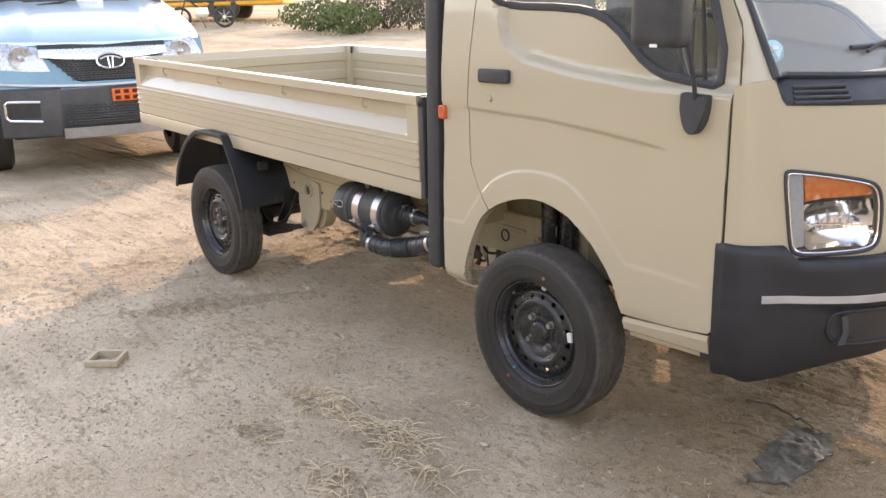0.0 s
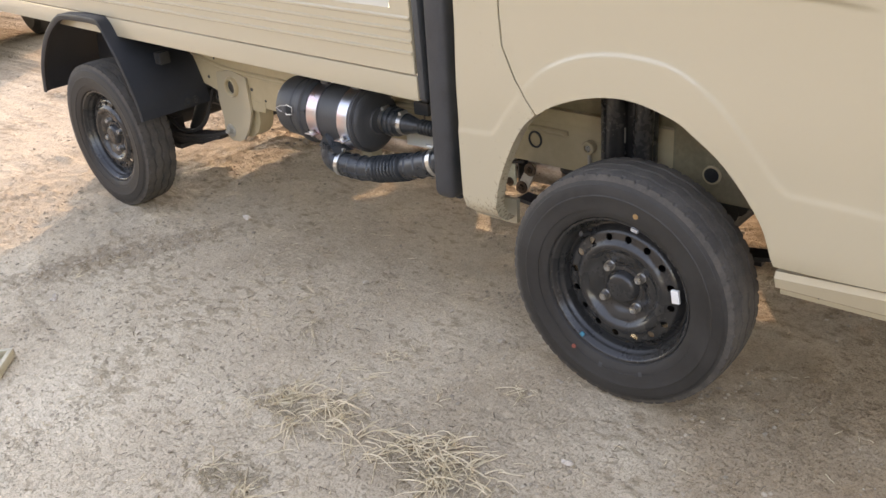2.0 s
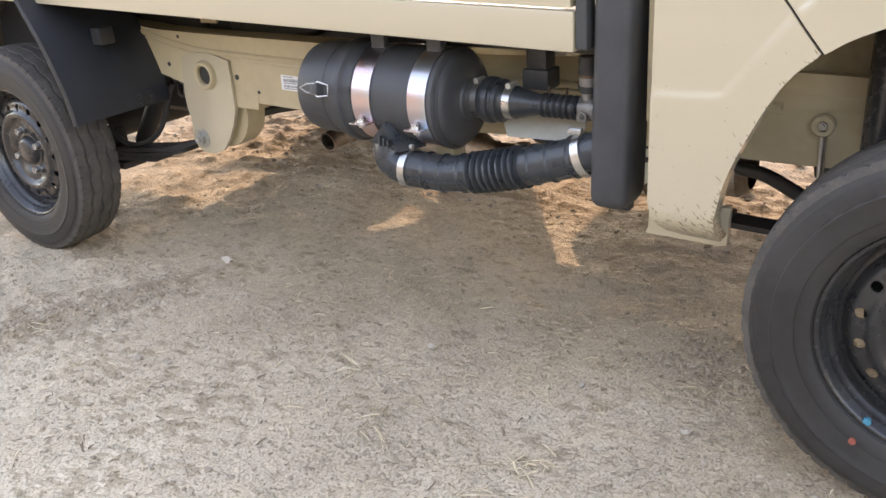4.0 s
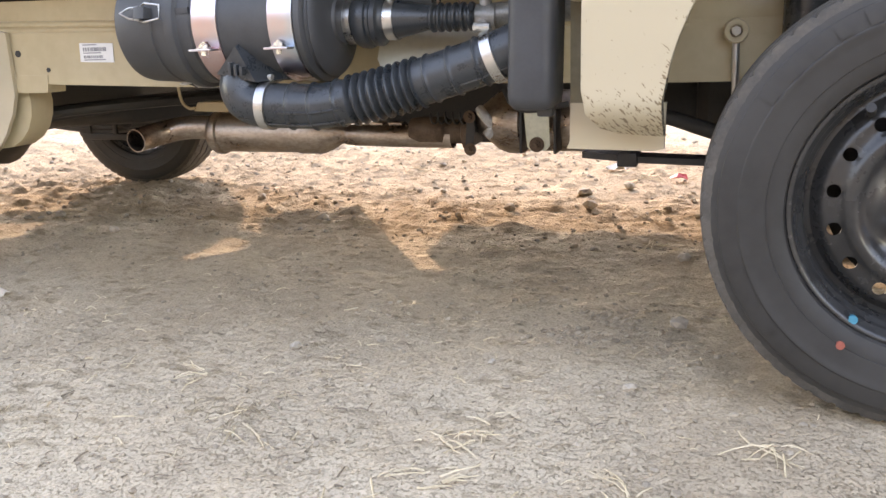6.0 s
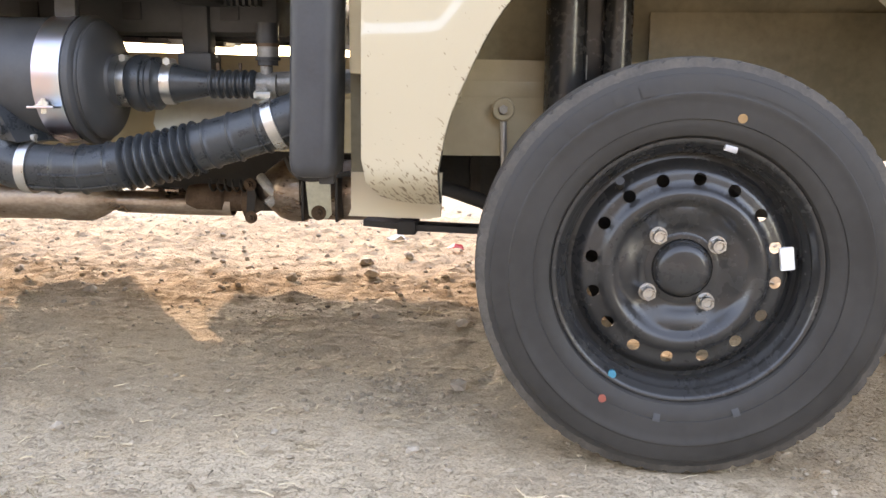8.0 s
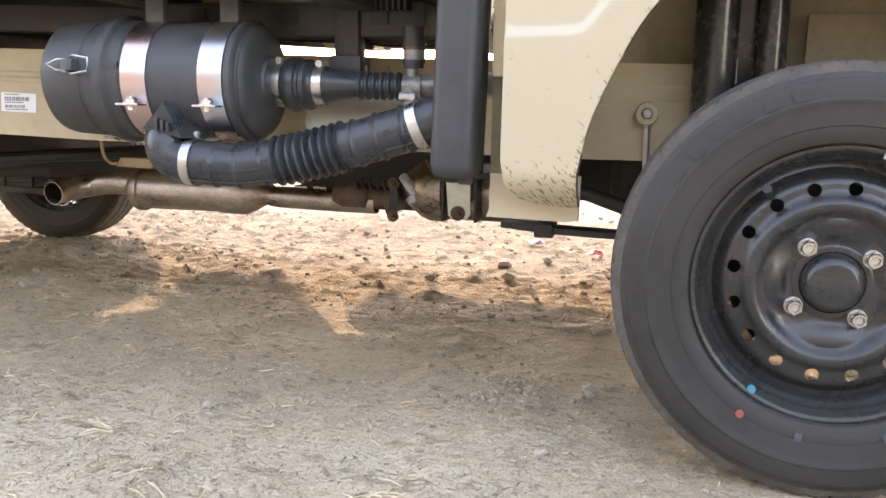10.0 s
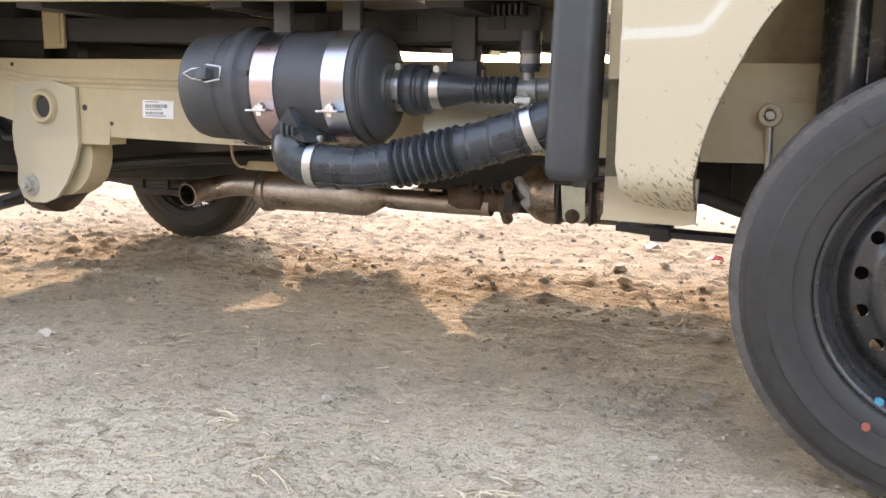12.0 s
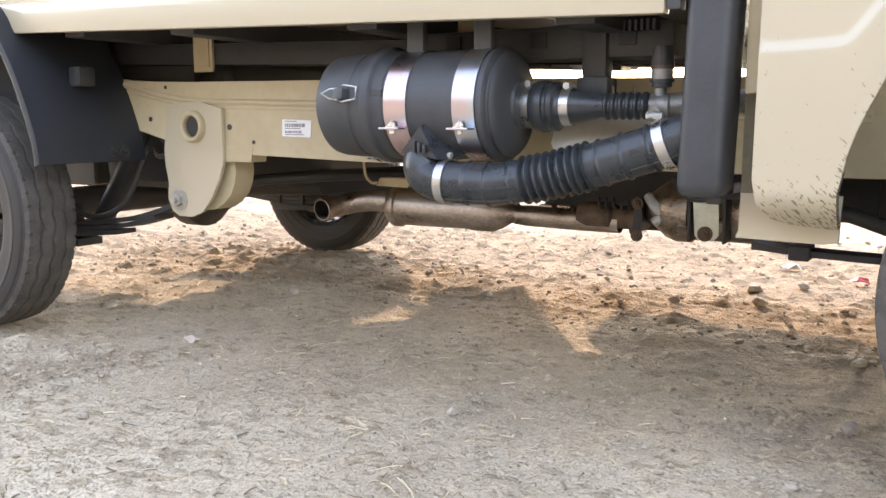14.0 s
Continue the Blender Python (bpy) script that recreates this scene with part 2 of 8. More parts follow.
def muddy_paint():
    """The cream paint with flung mud flecks low down behind the wheel arch."""
    m = M["cream"].copy()
    m.name = "cream_paint_mud_flecked"
    n, l = m.node_tree.nodes, m.node_tree.links
    p = n["Principled BSDF"]
    src = p.inputs["Base Color"].links[0].from_socket
    tc = n.new("ShaderNodeTexCoord")
    mp = n.new("ShaderNodeMapping")
    mp.inputs["Scale"].default_value = (105, 60, 330)
    tilt = n.new("ShaderNodeMapping")
    tilt.inputs["Rotation"].default_value = (0, radians(-48), 0)
    l.new(tc.outputs["Object"], tilt.inputs[0])
    l.new(tilt.outputs[0], mp.inputs[0])
    vo = n.new("ShaderNodeTexNoise")
    vo.inputs["Scale"].default_value, vo.inputs["Detail"].default_value = 1.2, 2
    l.new(mp.outputs[0], vo.inputs["Vector"])
    sep = n.new("ShaderNodeSeparateXYZ")
    l.new(tc.outputs["Object"], sep.inputs[0])
    low = n.new("ShaderNodeMapRange")       # the flecks thin out upwards
    low.inputs[1].default_value, low.inputs[2].default_value = 0.335, 0.43
    low.inputs[3].default_value, low.inputs[4].default_value = 0.53, 0.74
    l.new(sep.outputs[2], low.inputs[0])
    def calc(how, a, b):
        k = n.new("ShaderNodeMath")
        k.operation = how
        for i, v in enumerate((a, b)):
            if isinstance(v, float):
                k.inputs[i].default_value = v
            else:
                l.new(v, k.inputs[i])
        return k.outputs[0]
    up = calc("SUBTRACT", sep.outputs[2], 0.38)
    edge = calc("ADD", calc("MULTIPLY", up, 0.30), calc("MULTIPLY", calc("MULTIPLY", up, up), 0.9))
    off = calc("SUBTRACT", calc("ADD", sep.outputs[0], 0.318), edge)
    rim = n.new("ShaderNodeMapRange")       # and gather along the lip of the arch
    rim.inputs[1].default_value, rim.inputs[2].default_value = -0.030, 0.004
    rim.inputs[3].default_value, rim.inputs[4].default_value = 0.76, 0.555
    l.new(off, rim.inputs[0])
    gt = n.new("ShaderNodeMath")
    gt.operation = "SUBTRACT"
    l.new(vo.outputs["Fac"], gt.inputs[0])
    l.new(calc("MINIMUM", low.outputs[0], rim.outputs[0]), gt.inputs[1])
    sm = n.new("ShaderNodeMapRange")
    sm.inputs[1].default_value, sm.inputs[2].default_value = 0.0, 0.03
    l.new(gt.outputs[0], sm.inputs[0])
    mix = n.new("ShaderNodeMix")
    mix.data_type = "RGBA"
    l.new(sm.outputs[0], mix.inputs[0])
    l.new(src, mix.inputs[6])
    mix.inputs[7].default_value = (0.20, 0.145, 0.085, 1)
    l.new(mix.outputs[2], p.inputs["Base Color"])
    return m


M["cream_mud"] = muddy_paint()


def ground_material():
    m, n, l, p = nodes_of("dry_dirt")
    tc = n.new("ShaderNodeTexCoord")

    def noise_at(scale, detail, rough=0.6, stretch=None):
        k = n.new("ShaderNodeTexNoise")
        k.inputs["Scale"].default_value, k.inputs["Detail"].default_value, k.inputs["Roughness"].default_value = scale, detail, rough
        if stretch:
            mp = n.new("ShaderNodeMapping")
            mp.inputs["Scale"].default_value = stretch
            l.new(tc.outputs["Object"], mp.inputs[0])
            l.new(mp.outputs[0], k.inputs["Vector"])
        else:
            l.new(tc.outputs["Object"], k.inputs["Vector"])
        return k.outputs["Fac"]

    def ramp(src, a, b, p0, p1):
        r = n.new("ShaderNodeValToRGB")
        r.color_ramp.elements[0].position, r.color_ramp.elements[1].position = p0, p1
        r.color_ramp.elements[0].color, r.color_ramp.elements[1].color = (*a, 1), (*b, 1)
        l.new(src, r.inputs[0])
        return r.outputs[0]

    def mixed(fac, a, b, how="MIX"):
        k = n.new("ShaderNodeMix")
        k.data_type, k.blend_type = "RGBA", how
        if isinstance(fac, float):
            k.inputs[0].default_value = fac
        else:
            l.new(fac, k.inputs[0])
        l.new(a, k.inputs[6])
        l.new(b, k.inputs[7])
        return k.outputs[2]

    broad = ramp(noise_at(1.1, 4, 0.5), (0.475, 0.376, 0.266), (0.63, 0.513, 0.375), 0.32, 0.68)
    grain = ramp(noise_at(55, 8, 0.7), (0.90, 0.895, 0.89), (1.05, 1.05, 1.05), 0.36, 0.62)
    both = mixed(1.0, broad, grain, "MULTIPLY")
    specks = ramp(noise_at(260, 3, 0.6), (0.74, 0.725, 0.70), (1.05, 1.05, 1.045), 0.36, 0.50)
    both = mixed(1.0, both, specks, "MULTIPLY")
    crumbs = ramp(noise_at(46, 5, 0.55, (1.0, 1.4, 1.0)), (1.0, 1.0, 1.0), (0.86, 0.845, 0.83), 0.62, 0.72)
    both = mixed(1.0, both, crumbs, "MULTIPLY")
    pale = ramp(noise_at(120, 2, 0.5), (1.0, 1.0, 1.0), (1.22, 1.21, 1.19), 0.66, 0.72)
    both = mixed(1.0, both, pale, "MULTIPLY")
    damp = ramp(noise_at(2.6, 6, 0.6), (0.86, 0.84, 0.82), (1.0, 1.0, 1.0), 0.36, 0.52)
    both = mixed(0.8, both, damp, "MULTIPLY")
    # browner soil before the truck's nose, with the shade there painted in, and a ragged border
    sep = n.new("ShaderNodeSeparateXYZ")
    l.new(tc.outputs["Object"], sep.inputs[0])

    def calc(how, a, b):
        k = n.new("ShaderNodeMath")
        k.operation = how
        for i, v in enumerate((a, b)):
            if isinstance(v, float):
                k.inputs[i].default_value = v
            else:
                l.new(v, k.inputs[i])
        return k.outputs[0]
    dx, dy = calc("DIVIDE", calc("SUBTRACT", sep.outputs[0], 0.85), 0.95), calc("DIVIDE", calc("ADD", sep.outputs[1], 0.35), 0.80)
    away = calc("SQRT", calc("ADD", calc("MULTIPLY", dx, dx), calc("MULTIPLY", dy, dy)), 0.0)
    shaded_soil = n.new("ShaderNodeMapRange")
    shaded_soil.interpolation_type = "SMOOTHSTEP"
    shaded_soil.inputs[1].default_value, shaded_soil.inputs[2].default_value = 1.35, 0.25
    l.new(calc("ADD", away, calc("MULTIPLY", calc("SUBTRACT", noise_at(2.2, 5, 0.6), 0.5), 1.6)), shaded_soil.inputs[0])
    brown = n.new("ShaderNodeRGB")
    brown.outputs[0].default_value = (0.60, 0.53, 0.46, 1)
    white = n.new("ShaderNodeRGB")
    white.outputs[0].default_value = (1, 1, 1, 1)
    both = mixed(1.0, both, mixed(shaded_soil.outputs[0], white.outputs[0], brown.outputs[0]), "MULTIPLY")
    # pale trodden dust towards the rear of the yard
    ex, ey = calc("DIVIDE", calc("ADD", sep.outputs[0], 1.55), 1.5), calc("DIVIDE", calc("ADD", sep.outputs[1], 1.75), 0.85)
    off = calc("SQRT", calc("ADD", calc("MULTIPLY", ex, ex), calc("MULTIPLY", ey, ey)), 0.0)
    paleness = n.new("ShaderNodeMapRange")
    paleness.interpolation_type = "SMOOTHSTEP"
    paleness.inputs[1].default_value, paleness.inputs[2].default_value = 1.25, 0.45
    l.new(calc("ADD", off, calc("MULTIPLY", calc("SUBTRACT", noise_at(3.0, 5, 0.6), 0.5), 1.2)), paleness.inputs[0])
    powder = n.new("ShaderNodeRGB")
    powder.outputs[0].default_value = (1.14, 1.165, 1.18, 1)
    both = mixed(1.0, both, mixed(paleness.outputs[0], white.outputs[0], powder.outputs[0]), "MULTIPLY")
    # browner earth that the wheels have turned up under the truck
    fy = calc("DIVIDE", calc("SUBTRACT", sep.outputs[1], 0.75), 0.75)
    turned = n.new("ShaderNodeMapRange")
    turned.interpolation_type = "SMOOTHSTEP"
    turned.inputs[1].default_value, turned.inputs[2].default_value = 1.2, 0.7
    l.new(calc("ADD", calc("ABSOLUTE", fy, 0.0), calc("MULTIPLY", calc("SUBTRACT", noise_at(2.7, 5, 0.6, (0.5, 1.6, 1.0)), 0.5), 1.3)), turned.inputs[0])
    earth = n.new("ShaderNodeRGB")
    earth.outputs[0].default_value = (0.82, 0.765, 0.71, 1)
    both = mixed(1.0, both, mixed(turned.outputs[0], white.outputs[0], earth.outputs[0]), "MULTIPLY")
    # flakes of darker earth kicked up in patches, drawn out along the way that wheels pass
    flakes = noise_at(21, 6, 0.62, (1.0, 1.9, 1.0))
    where = noise_at(2.4, 4, 0.55)
    dark = ramp(calc("ADD", flakes, calc("MULTIPLY", calc("SUBTRACT", where, 0.5), 0.75)), (1.0, 1.0, 1.0), (0.70, 0.672, 0.63), 0.57, 0.66)
    both = mixed(0.85, both, dark, "MULTIPLY")
    # dark crumbled ridge beside the rear wheel
    rx, ry = calc("ADD", sep.outputs[0], 1.70), calc("ADD", sep.outputs[1], 0.94)
    ra = calc("DIVIDE", calc("SUBTRACT", calc("MULTIPLY", rx, 0.894), calc("MULTIPLY", ry, 0.447)), 0.085)
    rb = calc("DIVIDE", calc("ADD", calc("MULTIPLY", rx, 0.447), calc("MULTIPLY", ry, 0.894)), 0.38)
    rd = calc("SQRT", calc("ADD", calc("MULTIPLY", ra, ra), calc("MULTIPLY", rb, rb)), 0.0)
    ridge = n.new("ShaderNodeMapRange")
    ridge.inputs[1].default_value, ridge.inputs[2].default_value = 1.1, 0.7
    l.new(calc("ADD", rd, calc("MULTIPLY", calc("SUBTRACT", noise_at(19, 6, 0.65), 0.5), 3.6)), ridge.inputs[0])
    crumbled = n.new("ShaderNodeRGB")
    crumbled.outputs[0].default_value = (0.72, 0.69, 0.66, 1)
    both = mixed(1.0, both, mixed(ridge.outputs[0], white.outputs[0], crumbled.outputs[0]), "MULTIPLY")
    l.new(both, p.inputs["Base Color"])
    p.inputs["Roughness"].default_value = 0.95
    p.inputs["Specular IOR Level"].default_value = 0.12

    def raised(src, lo, hi, strength, distance, before=None):
        mr = n.new("ShaderNodeMapRange")
        mr.interpolation_type = "SMOOTHSTEP"
        mr.inputs[1].default_value, mr.inputs[2].default_value = lo, hi
        l.new(src, mr.inputs[0])
        k = n.new("ShaderNodeBump")
        k.inputs["Strength"].default_value, k.inputs["Distance"].default_value = strength, distance
        l.new(mr.outputs[0], k.inputs["Height"])
        if before:
            l.new(before, k.inputs["Normal"])
        return k.outputs[0]

    # crumbs come in patches, with smoother trodden ground between
    patch = n.new("ShaderNodeMath")
    patch.operation = "MULTIPLY"
    l.new(noise_at(46, 5, 0.55, (1.0, 1.4, 1.0)), patch.inputs[0])
    l.new(ramp(noise_at(3.4, 5, 0.6), (0.80, 0.80, 0.80), (1.0, 1.0, 1.0), 0.40, 0.60), patch.inputs[1])
    r = raised(noise_at(7, 4, 0.5), 0.2, 0.8, 0.4, 0.020)
    r = raised(noise_at(24, 5, 0.55), 0.42, 0.70, 0.35, 0.008, r)
    r = raised(flakes, 0.54, 0.66, 0.4, 0.004, r)
    r = raised(patch.outputs[0], 0.52, 0.66, 0.7, 0.006, r)
    r = raised(noise_at(75, 4, 0.6), 0.30, 0.60, 0.4, 0.003, r)
    r = raised(noise_at(190, 4, 0.6), 0.54, 0.66, 0.9, 0.0026, r)
    l.new(r, p.inputs["Normal"])
    return m


M["dirt"] = ground_material()

# ---------------------------------------------------------------- mesh helpers
def finish(name, bm, material, smooth=True, sharp=32):
    bmesh.ops.recalc_face_normals(bm, faces=bm.faces)
    me = bpy.data.meshes.new(name)
    bm.to_mesh(me)
    bm.free()
    me.materials.append(material)
    if smooth:
        me.shade_smooth()
        me.set_sharp_from_angle(angle=radians(sharp))
    return me


def part(name, bm, material, parent, label="", smooth=True, sharp=32):
    """Links a bmesh as one mesh object under a thing or a part."""
    ob = new(name, finish(name, bm, material, smooth, sharp))
    ob.parent = parent
    if label:
        ob["label"] = label
    return ob


def thing(name, label, category, group="", at=(0, 0, 0)):
    ob = new(name)
    ob.empty_display_size = 0.1
    ob.location = at
    return tagged(ob, label, category, group)


def single(name, bm, material, label, category, group="", kind="", smooth=True, sharp=32):
    ob = new(name, finish(name, bm, material, smooth, sharp))
    return tagged(ob, label, category, group, kind)


def box(bm, lo, hi, bevel=0.0, m=None, segs=2):
    r = bmesh.ops.create_cube(bm, size=1.0)
    vs = r["verts"]
    lo, hi = Vector(lo), Vector(hi)
    bmesh.ops.scale(bm, vec=hi - lo, verts=vs)
    bmesh.ops.translate(bm, vec=(lo + hi) / 2, verts=vs)
    if bevel:
        es = list({e for v in vs for e in v.link_edges})
        r = bmesh.ops.bevel(bm, geom=es, offset=bevel, segments=segs, profile=0.6, affect="EDGES")
        vs = list({v for f in r["faces"] for v in f.verts} | {v for v in vs if v.is_valid})
    if m is not None:
        bmesh.ops.transform(bm, matrix=m, verts=vs)
    return vs


def spline(points, n=8):
    """A smooth line through points (Catmull-Rom)."""
    ps = [Vector(p) for p in points]
    ps = [2 * ps[0] - ps[1]] + ps + [2 * ps[-1] - ps[-2]]
    out = []
    for a, b, c, d in zip(ps, ps[1:], ps[2:], ps[3:]):
        for k in range(n):
            t = k / n
            out.append(0.5 * (2 * b + (c - a) * t + (2 * a - 5 * b + 4 * c - d) * t * t + (3 * b - a - 3 * c + d) * t ** 3))
    out.append(ps[-2])
    return out


def tube(bm, path, radius, segs=16, caps=True, flat=1.0):
    """Sweeps a round (or flattened) section along a path; radius is a number or a function of 0..1."""
    path = [Vector(p) for p in path]
    rad = radius if callable(radius) else (lambda s: radius)
    dist = [0.0]
    for a, b in zip(path, path[1:]):
        dist.append(dist[-1] + (b - a).length)
    up = None
    rings = []
    for k, p in enumerate(path):
        d = (path[min(k + 1, len(path) - 1)] - path[max(k - 1, 0)]).normalized()
        if up is None:
            up = d.orthogonal().normalized() if abs(d.z) > 0.9 else (Vector((0, 0, 1)) - d * d.z).normalized()
        up = (up - d * up.dot(d)).normalized()
        side = d.cross(up)
        r = rad(dist[k] / max(dist[-1], 1e-9))
        rings.append([bm.verts.new(p + up * (r * math.cos(a)) + side * (r * flat * math.sin(a))) for a in (2 * math.pi * j / segs for j in range(segs))])
    for a, b in zip(rings, rings[1:]):
        for j in range(segs):
            bm.faces.new((a[j], a[(j + 1) % segs], b[(j + 1) % segs], b[j]))
    if caps:
        bm.faces.new(rings[0][::-1])
        bm.faces.new(rings[-1])
    return rings


def lathe(bm, profile, m, segs=48, close=True):
    """Turns (along, radius) pairs about the x axis of m."""
    rings = []
    for a, r in profile:
        if r < 1e-6:
            rings.append([bm.verts.new(m @ Vector((a, 0, 0)))])
        else:
            rings.append([bm.verts.new(m @ Vector((a, r * math.cos(t), r * math.sin(t)))) for t in (2 * math.pi * j / segs for j in range(segs))])
    for a, b in zip(rings, rings[1:]):
        for j in range(segs):
            k = (j + 1) % segs
            if len(a) == 1 and len(b) == 1:
                continue
            if len(a) == 1:
                bm.faces.new((a[0], b[j], b[k]))
            elif len(b) == 1:
                bm.faces.new((a[j], a[k], b[0]))
            else:
                bm.faces.new((a[j], a[k], b[k], b[j]))


def rod(bm, a, b, r, segs=12, caps=True):
    tube(bm, [a, b], r, segs, caps)


def bolt(bm, at, axis, r=0.008, h=0.006, washer=True):
    """A hexagon head on a washer, along axis."""
    at, axis = Vector(at), Vector(axis).normalized()
    if washer:
        rod(bm, at, at + axis * h * 0.3, r * 1.7, 18)
    rod(bm, at + axis * h * 0.3, at + axis * h, r, 6)
    rod(bm, at + axis * h, at + axis * h * 1.6, r * 0.5, 10)


def slab(bm, outline, place, depth):
    """A plate: an outline in 2D, put in space by place(u, v, d), d running from 0 to depth."""
    a = [bm.verts.new(place(u, v, 0)) for u, v in outline]
    b = [bm.verts.new(place(u, v, depth)) for u, v in outline]
    bm.faces.new(a)
    bm.faces.new(b[::-1])
    k = len(a)
    for j in range(k):
        bm.faces.new((a[j], b[j], b[(j + 1) % k], a[(j + 1) % k]))


def inside(p, poly):
    x, y = p
    hit = False
    for (x0, y0), (x1, y1) in zip(poly, poly[1:] + poly[:1]):
        if (y0 > y) != (y1 > y) and x < (x1 - x0) * (y - y0) / (y1 - y0) + x0:
            hit = not hit
    return hit


def dense(poly, step):
    out = []
    for (x0, y0), (x1, y1) in zip(poly, poly[1:] + poly[:1]):
        n = max(1, round(math.hypot(x1 - x0, y1 - y0) / step))
        out += [(x0 + (x1 - x0) * k / n, y0 + (y1 - y0) * k / n) for k in range(n)]
    return out


def near_edge(p, poly, d):
    for (x0, y0), (x1, y1) in zip(poly, poly[1:] + poly[:1]):
        ex, ey = x1 - x0, y1 - y0
        L = ex * ex + ey * ey
        t = 0 if L == 0 else max(0, min(1, ((p[0] - x0) * ex + (p[1] - y0) * ey) / L))
        if math.hypot(p[0] - x0 - t * ex, p[1] - y0 - t * ey) < d:
            return True
    return False


def pressed(bm, outline, holes, step, place, flange, extra=(), fill=True):
    """Sheet metal: an outline with holes, meshed finely, put in space by place(u, v, d); its edges are turned in by flange."""
    loops = [dense(outline, step)] + [dense(h, step) for h in holes]
    pts, edges = [], []
    for lp in loops:
        s = len(pts)
        pts += lp
        edges += [(s + k, s + (k + 1) % len(lp)) for k in range(len(lp))]
    us, vs = [p[0] for p in outline], [p[1] for p in outline]
    u = min(us) + step / 2 if fill else max(us)
    while u < max(us):
        v = min(vs) + step / 2
        while v < max(vs):
            q = (u, v)
            if inside(q, outline) and not any(inside(q, h) for h in holes) and not any(near_edge(q, lp, step * 0.45) for lp in [outline] + list(holes)):
                pts.append(q)
            v += step
        u += step
    pts += [q for q in extra if inside(q, outline) and not any(inside(q, h) for h in holes) and not any(near_edge(q, lp, step * 0.2) for lp in [outline] + list(holes))]
    vo, eo, fo, *_ = mathutils.geometry.delaunay_2d_cdt([Vector(p) for p in pts], edges, [], 0, 1e-6)
    made = [bm.verts.new(place(p[0], p[1], 0)) for p in vo]
    for f in fo:
        c = (sum(vo[k][0] for k in f) / len(f), sum(vo[k][1] for k in f) / len(f))
        if inside(c, outline) and not any(inside(c, h) for h in holes):
            bm.faces.new([made[k] for k in f])
    for v in list(made):
        if not v.link_faces:
            bm.verts.remove(v)
    bm.verts.index_update()
    if flange:
        ids = {}
        for k, v in enumerate(made):
            if v.is_valid:
                ids[v] = vo[k]
        rim = [e for e in bm.edges if len(e.link_faces) == 1 and e.verts[0] in ids and e.verts[1] in ids]
        low = {}
        for e in rim:
            for v in e.verts:
                if v not in low:
                    low[v] = bm.verts.new(place(ids[v][0], ids[v][1], flange))
        for e in rim:
            a, b = e.verts
            bm.faces.new((a, b, low[b], low[a]))


def rounded(poly, times=2):
    """The outline with its corners cut off and cut again."""
    for _ in range(times):
        poly = [q for (x0, y0), (x1, y1) in zip(poly, poly[1:] + poly[:1]) for q in ((0.78 * x0 + 0.22 * x1, 0.78 * y0 + 0.22 * y1), (0.22 * x0 + 0.78 * x1, 0.22 * y0 + 0.78 * y1))]
    return poly


def ramped(x, pts):
    """Straight lines between (x, value) pairs."""
    if x <= pts[0][0]:
        return pts[0][1]
    for (a, u), (b, v) in zip(pts, pts[1:]):
        if x <= b:
            return u + (v - u) * (x - a) / (b - a)
    return pts[-1][1]


def eased(t):
    t = max(0.0, min(1.0, t))
    return t * t * (3 - 2 * t)


def mirrored(place):
    return lambda u, v, d: (lambda p: Vector((p.x, -p.y, p.z)))(place(u, v, d))

# ---------------------------------------------------------------- ground
def lie(x, y):
    """The height of the ground: level under the truck, rising gently far out."""
    d = math.hypot(x + 1.0, y)
    z = 0.06 * max(0.0, min(d, 40) - 9.5) + 0.004 * max(0.0, d - 40)
    return z - 0.004


